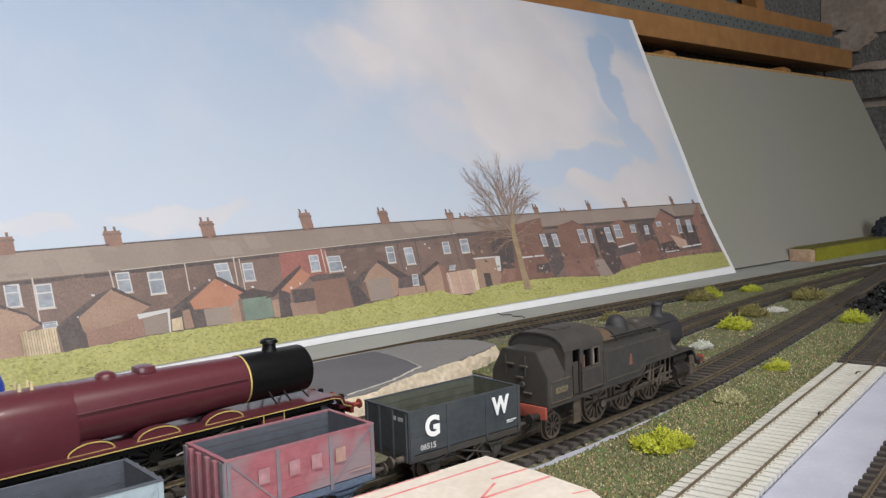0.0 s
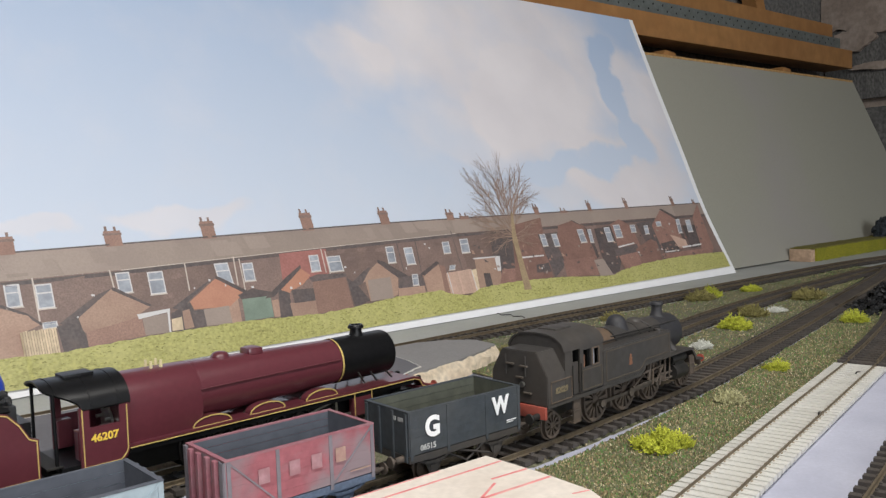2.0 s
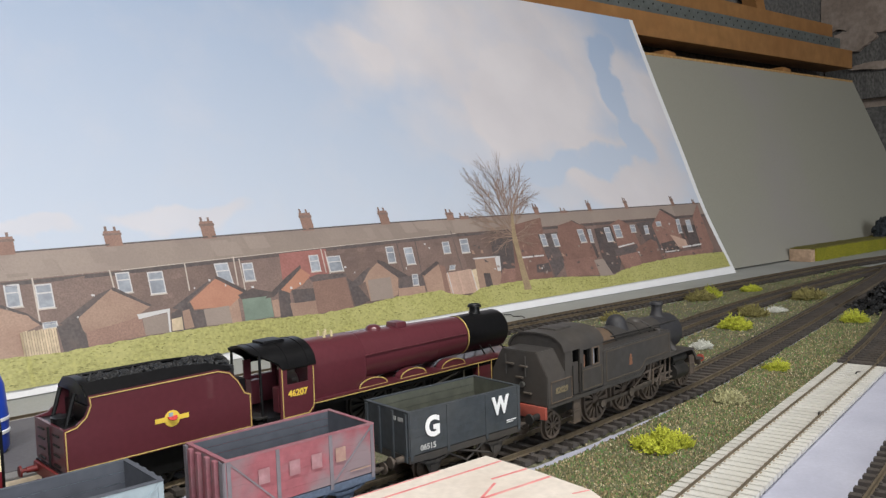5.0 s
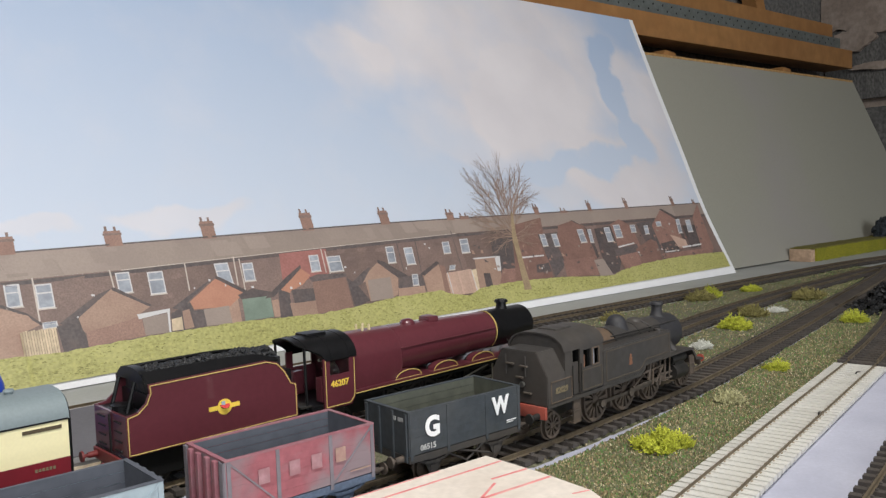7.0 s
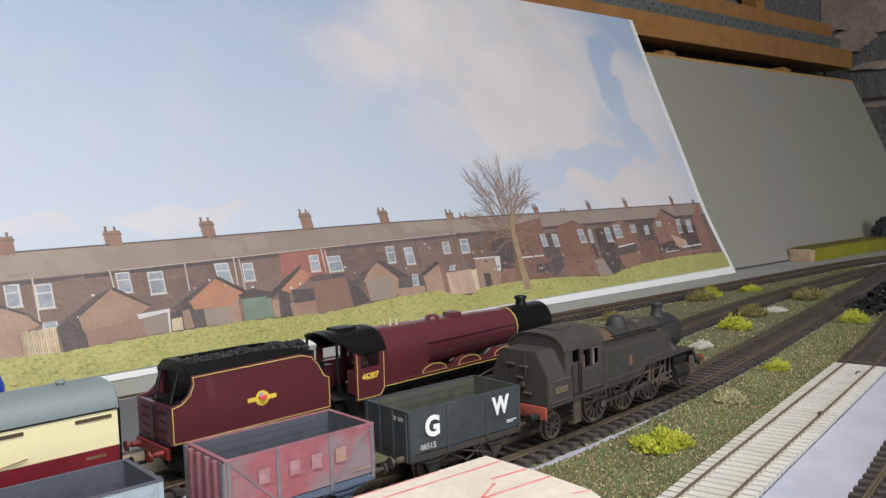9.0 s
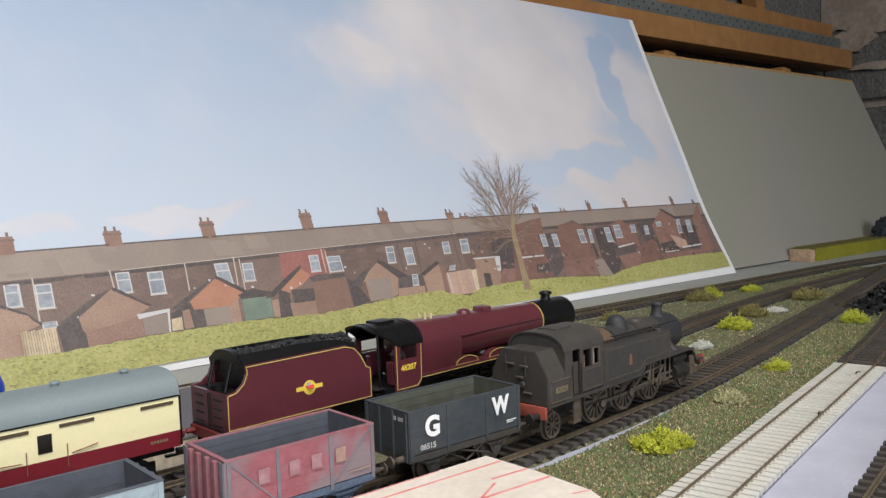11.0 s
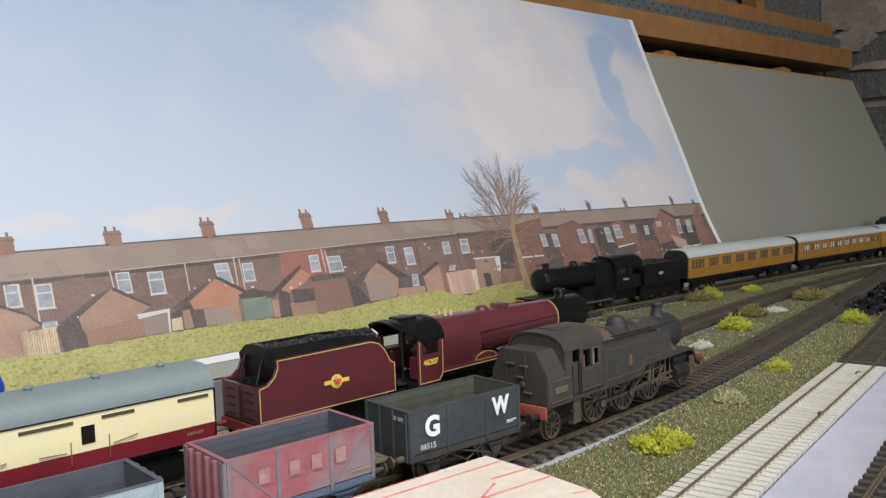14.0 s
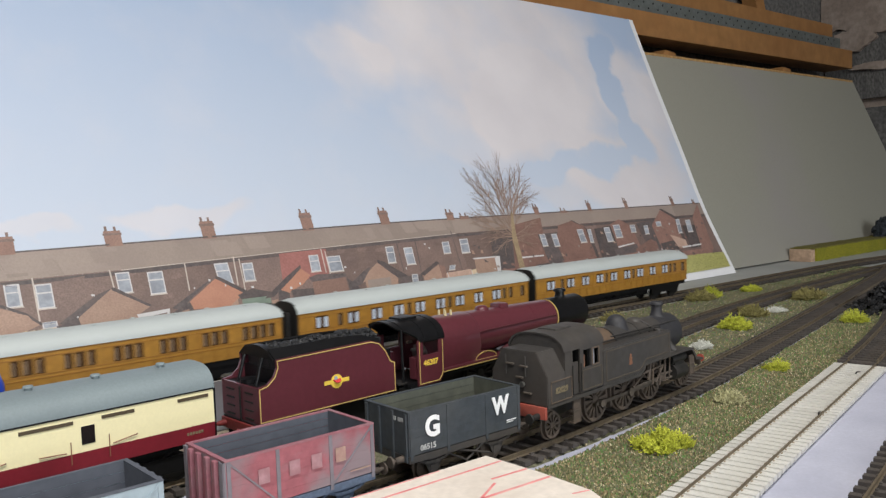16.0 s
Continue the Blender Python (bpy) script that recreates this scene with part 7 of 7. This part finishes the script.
def sprigs(name, w, h, n, material, parent, seed):
    """Branching lichen: thin forked stems that spread from a ragged clump, in one mesh."""
    rr = random.Random(seed)
    V, F = [], []

    def stem(p, d, r0, r1):
        k = len(V)
        a = d.orthogonal().normalized()
        c = d.normalized().cross(a)
        for q, r in ((p, r0), (p + d, r1)):
            for i in range(3):
                t = 2.094 * i
                V.append((q + a * (r * math.cos(t)) + c * (r * math.sin(t))) * MM)
        F.extend([(k + i, k + (i + 1) % 3, k + 3 + (i + 1) % 3, k + 3 + i) for i in range(3)] + [(k + 3, k + 4, k + 5)])

    size = w / 10
    for i in range(n):
        t, u = rr.uniform(0, 6.283), rr.random() ** 0.5
        edge = 1 + 0.9 * noise.noise(Vector((math.cos(t) * 1.6, math.sin(t) * 1.6, seed)))
        x_, y_ = u * math.cos(t) * w * edge, u * math.sin(t) * w * 0.8 * edge
        if noise.noise(Vector((x_ * 5 / w, y_ * 5 / w, seed + 3))) < -0.18:
            continue
        top = max(0.7, h * (1 - u * u * 0.75) * (0.75 + 0.9 * noise.noise(Vector((x_ * 4 / w, y_ * 4 / w, seed)))))
        p = Vector((x_, y_, rr.uniform(0.0, 0.85) * top))
        d = Vector((math.cos(t) * u, math.sin(t) * u, 0.55)) + Vector((rr.uniform(-1, 1), rr.uniform(-1, 1), rr.uniform(-0.3, 0.9)))
        for j in range(2):
            d = d.normalized() * size * rr.uniform(0.9, 1.7)
            stem(p, d, 0.30 * size, 0.24 * size)
            p = p + d
            for f in range(2):
                s = (d + Vector((rr.uniform(-1, 1), rr.uniform(-1, 1), rr.uniform(-0.6, 1))) * size * 1.2).normalized() * size * rr.uniform(0.5, 1.2)
                stem(p, s, 0.24 * size, 0.16 * size)
            d = d + Vector((rr.uniform(-0.8, 0.8), rr.uniform(-0.8, 0.8), rr.uniform(-0.5, 0.6))) * size
    me = bpy.data.meshes.new(name)
    me.from_pydata(V, [], F)
    me.materials.append(M[material])
    ob = new(name, me)
    ob.parent = parent
    return tagged(ob, kind="stuff")


def bush(label, x, y, z, w, h, material, seed, n=170):
    b = thing("bush", label, "bush", mm(x, y, z), group="foam bushes on the scatter")
    sprigs("foliage", w * 0.8, h * 0.86, n, material, b, seed)


for k, (x, y, w, h, m_, lab) in enumerate((
        (130, -45.5, 15.5, 10.5, "bush_yellow", "bright yellow-green foam bush on brown scatter"), (223, -25, 9.5, 10, "bush_pale", "pale grey-green lichen bush on brown scatter"),
        (442, 98, 15, 14, "bush_yellow", "bright yellow-green foam bush between tracks"), (515, 123, 15, 13, "bush_olive", "brownish olive foam bush between tracks"),
        (320, -4.5, 9.5, 9, "bush_yellow", "small yellow-green foam bush beside the siding"), (534, 38, 13, 15, "bush_yellow", "yellow-green foam bush near the points"),
        (580, 217, 17, 14, "bush_olive", "brownish olive foam bush beside the main track"), (606, 222, 13, 18, "bush_yellow", "yellow-green foam bush beside the main track"),
        (676, 214, 15, 7, "bush_yellow", "low yellow-green foam bush beside the main track"), (650, 136, 19, 13, "bush_olive", "pale olive foam bush between tracks"),
        (548, 118, 12, 4, "bush_white", "low white lichen patch on the scatter"), (350, 73, 10, 7, "bush_white", "white lichen tuft beside the tank engine"),
        (415, 208, 12, 12, "bush_olive", "olive foam bush beside the main track"), (245, 176, 9, 9, "bush_olive", "olive tuft at the roadway end"))):
    bush(lab, x, y, -5.2, w, h, m_, 20 + k, 1100 if w > 14 else 700)


def grass_block():
    g = thing("grass_block", "raw wooden block topped with bright green grass mat", "grass block")
    bm = bmesh.new()
    box(bm, 1039, 1560, 318, 352, -6.3, 13, 0.6)
    part("wood_block", bm, "wood_end", g, smooth=True)
    for name, dims, skin in (("grass_face", (1052, 1562, 315.5, 317.9, -6.2, 13.4), "bush_moss"), ("turf_top", (1041, 1562, 316, 352, 13.1, 15.0), "moss_top")):
        bm = bmesh.new()
        box(bm, *dims)
        bmesh.ops.subdivide_edges(bm, edges=[e for e in bm.edges if e.calc_length() > 100], cuts=60)
        for v in bm.verts:
            v.co += Vector((0, -abs(noise.noise(v.co * 0.07)) * 1.2, noise.noise(v.co * 0.09 + Vector((5, 0, 0))) * 1.2))
        part(name, bm, skin, g)


M["bush_moss"] = mat("moss_green_mat", srgb(140, 136, 34), 0.95, grain=400, vary=0.3, bump=1.0, stain=srgb(96, 100, 30), stain_scale=30)
grass_block()


def rubble():
    """Dark heap, standing in for an unclear dark shape, and dark spiky tuft at the far end."""
    rr = random.Random(8)
    items = []
    for i in range(900):
        x, y = rr.gauss(0, 24), rr.gauss(0, 12)
        z = max(0, 24 * math.exp(-(x / 34) ** 2 - (y / 17) ** 2)) * rr.uniform(0.2, 1)
        items.append(((x, y, z), rr.uniform(1.2, 3.2), (1, rr.uniform(0.7, 1.2), rr.uniform(0.6, 1))))
    t = thing("coal_heap", "dark heap standing in for an unclear shape beside the spur track", "coal heap", mm(640, 52, -4))
    lumps("coal", items, "coal", t, seed=8)
    items = []
    for i in range(500):
        t_, u = rr.uniform(0, 6.283), rr.random() ** 0.5
        items.append(((u * 30 * math.cos(t_), u * 14 * math.sin(t_), rr.uniform(0, 34) * (1 - 0.6 * u * u)), rr.uniform(1.6, 4), (1, 1, rr.uniform(0.6, 1.6))))
    t = thing("dark_tuft", "dark blue-black foam tuft on the grass block", "tuft", mm(1345, 332, 15))
    lumps("foliage", items, "dark_foam", t, seed=12)


rubble()


def blue_tool():
    t = thing("blue_handle", "glossy blue plastic tool handle standing between tracks", "tool handle", mm(-118.5, 156, 5))
    bm = bmesh.new()
    lathe(bm, [(7, 0), (9, 3), (9.5, 18), (8.5, 33), (6, 40), (2, 43), (0.2, 43.5)], (0, 0, 0), "Z", 24)
    part("grip", bm, "blue_plastic", t, smooth=True)
    bm = bmesh.new()
    for z in (10, 16):
        lathe(bm, [(9.3, 0), (9.9, 0.4), (9.9, 1.6), (9.3, 2)], (0, 0, z), "Z", 24)
    part("grip_ring", bm, "white_letter", t, smooth=True)


blue_tool()


def debris():
    bm = bmesh.new()
    pts = [(379, 336), (384, 329), (380, 321), (386, 313), (381, 305), (385, 297), (381, 289)]
    for i, (p, q) in enumerate(zip(pts, pts[1:])):
        rod(bm, (p[0], p[1], -6.0 + 0.4 * (i % 2)), (q[0], q[1], -6.0 + 0.4 * ((i + 1) % 2)), 0.4, seg=6)
    w = thing("wire", "short black wire lying on the grey baseboard", "wire")
    part("strand", bm, "black", w)
    for x, y, r in ((225, -76, 20), (330, -51, 5)):
        bm = bmesh.new()
        rod(bm, (-3, 0, 0), (0.5, 0.4, 0.3), 0.5, 0.4, seg=6)
        rod(bm, (0.5, 0.4, 0.3), (4, -0.4, 0), 0.4, 0.2, seg=6)
        t = thing("twig", "tiny dark twig lying on pale sleepers", "twig", mm(x, y, -2.0, 0, 0, r))
        part("stem", bm, "black", t)


debris()
# ---- rolling stock in place ----
gw = gw_wagon()
gw.matrix_world = mm(31.6, -0.2, 0, 0, 0, -0.4)
rw = red_wagon()
rw.matrix_world = mm(-50.8, -3.9, 0, 0, 0, 1.0)
pw = pale_wagon()
pw.matrix_world = mm(-136, -6, 0, 0, 0, 1.4)
tank = tank_engine()
tank.matrix_world = mm(153, 3.6, 2.2, 0, 0, 6.1)

engine, engine_drivers = express_engine()
engine_tender = tender()
parcels = parcels_coach()
teak_engine = goods_engine()
teak_tender = black_tender()
teak_cars = [teak_coach(1), teak_coach(0)]
third = copy_thing(teak_cars[1], Matrix.Identity(4))
teak_cars.append(third)
tagged(teak_cars[0], "varnished golden teak coach with narrow compartment windows")
# ---- tracks laid last, with their sleepers ----
track("main_track", "dark sleepered running track beside the backdrop", MAIN, 5, MAIN.s[-1] - 5, MAIN.s_of_x(-150), MAIN.s_of_x(1150))
track("middle_track", "dark sleepered track that the maroon train uses", MIDDLE, 5, MIDDLE.s[-1] - 5, MIDDLE.s_of_x(-100), MIDDLE.s_of_x(1100))
track("siding_track", "dark sleepered siding under the goods wagons", TANK, 5, TANK.s[-1] - 5, TANK.s_of_x(-150), TANK.s_of_x(980))
track("pale_track", "new track with pale concrete sleepers", WHITE, 5, WHITE.s[-1], 0, 9999, sleeper="sleeper_white", pitch=6.1, bed="sleeper_white", rail_mat="rail_dark", width=4.5, thin=0.34)
track("near_track", "dark sleepered track on the white baseboard", RIGHT, 5, RIGHT.s[-1] - 5, 0, 9999)
track("spur_track", "dark sleepered track joined to the pale one", SPUR, 2, SPUR.s[-1] - 5, 0, 9999)


# ---- what moves ----
def motions():
    # maroon train creeps in and stops; offsets in mm short of its resting place
    rest = MIDDLE.s_of_x(-26.0)
    short = [(0.0, 229), (0.5, 216), (1.0, 202.8), (1.5, 189.7), (2.0, 176.3), (2.5, 163.2), (3.0, 149.6), (3.5, 133.0), (4.0, 115.2), (4.2, 108.6), (4.7, 93.5), (5.2, 81), (5.7, 72.2), (6.3, 65.8), (6.5, 64.3), (7.0, 61.2),
             (7.5, 56.6), (8.0, 51.5), (8.5, 46.8), (9.0, 42.1), (9.2, 39.8), (10.0, 29.6), (10.7, 20.2), (11.3, 12.3), (11.5, 10.0), (12.0, 4.4), (12.4, 1.2), (12.8, 0.1), (13.0, 0), (16.0, 0)]
    for ob, s, half in ((engine, 190, 40), (engine_tender, 42, 26), (parcels, -122, 70)):
        walk(ob, [(t, MIDDLE.vehicle(rest + s - d, half)) for t, d in short])
    ts, ds = [r[0] for r in short], [r[1] for r in short]
    for w in engine_drivers:
        side = 1 if w.location.y < 0 else -1
        x, y, z = w.location / MM
        rows = []
        for k in range(53):
            t = 13.0 * k / 52
            ang = math.degrees((229 - float(np.interp(t, ts, ds))) / 12.6)
            rows.append((t, mm(x, y, z, 0, ang * side, 0) if side > 0 else mm(x, y, z) @ pose(0, 0, 0, 0, 0, 180) @ pose(0, 0, 0, 0, -ang, 0)))
        rows.append((16.0, rows[-1][1]))
        walk(w, rows)
    # teak train: chimney position along the main line
    s0 = MAIN.s_of_x(0.0)
    chim = [(0.0, 2060), (8.0, 2060), (8.4, 2040), (8.8, 1985), (9.2, 1890), (9.7, 1745), (11.3, 1300 + 28), (12.0, 1090)]
    chim += [(12.5, 909), (13.0, 729), (13.5, 552), (14.0, 370), (14.5, 185), (15.0, 0), (15.5, -187), (16.0, -374)]
    for ob, back, half in ((teak_engine, 45, 40), (teak_tender, 165, 24), (teak_cars[0], 331, 84), (teak_cars[1], 582, 84), (teak_cars[2], 833, 84)):
        walk(ob, [(t, MAIN.vehicle(s0 + c + back, half, back=True)) for t, c in chim])


motions()
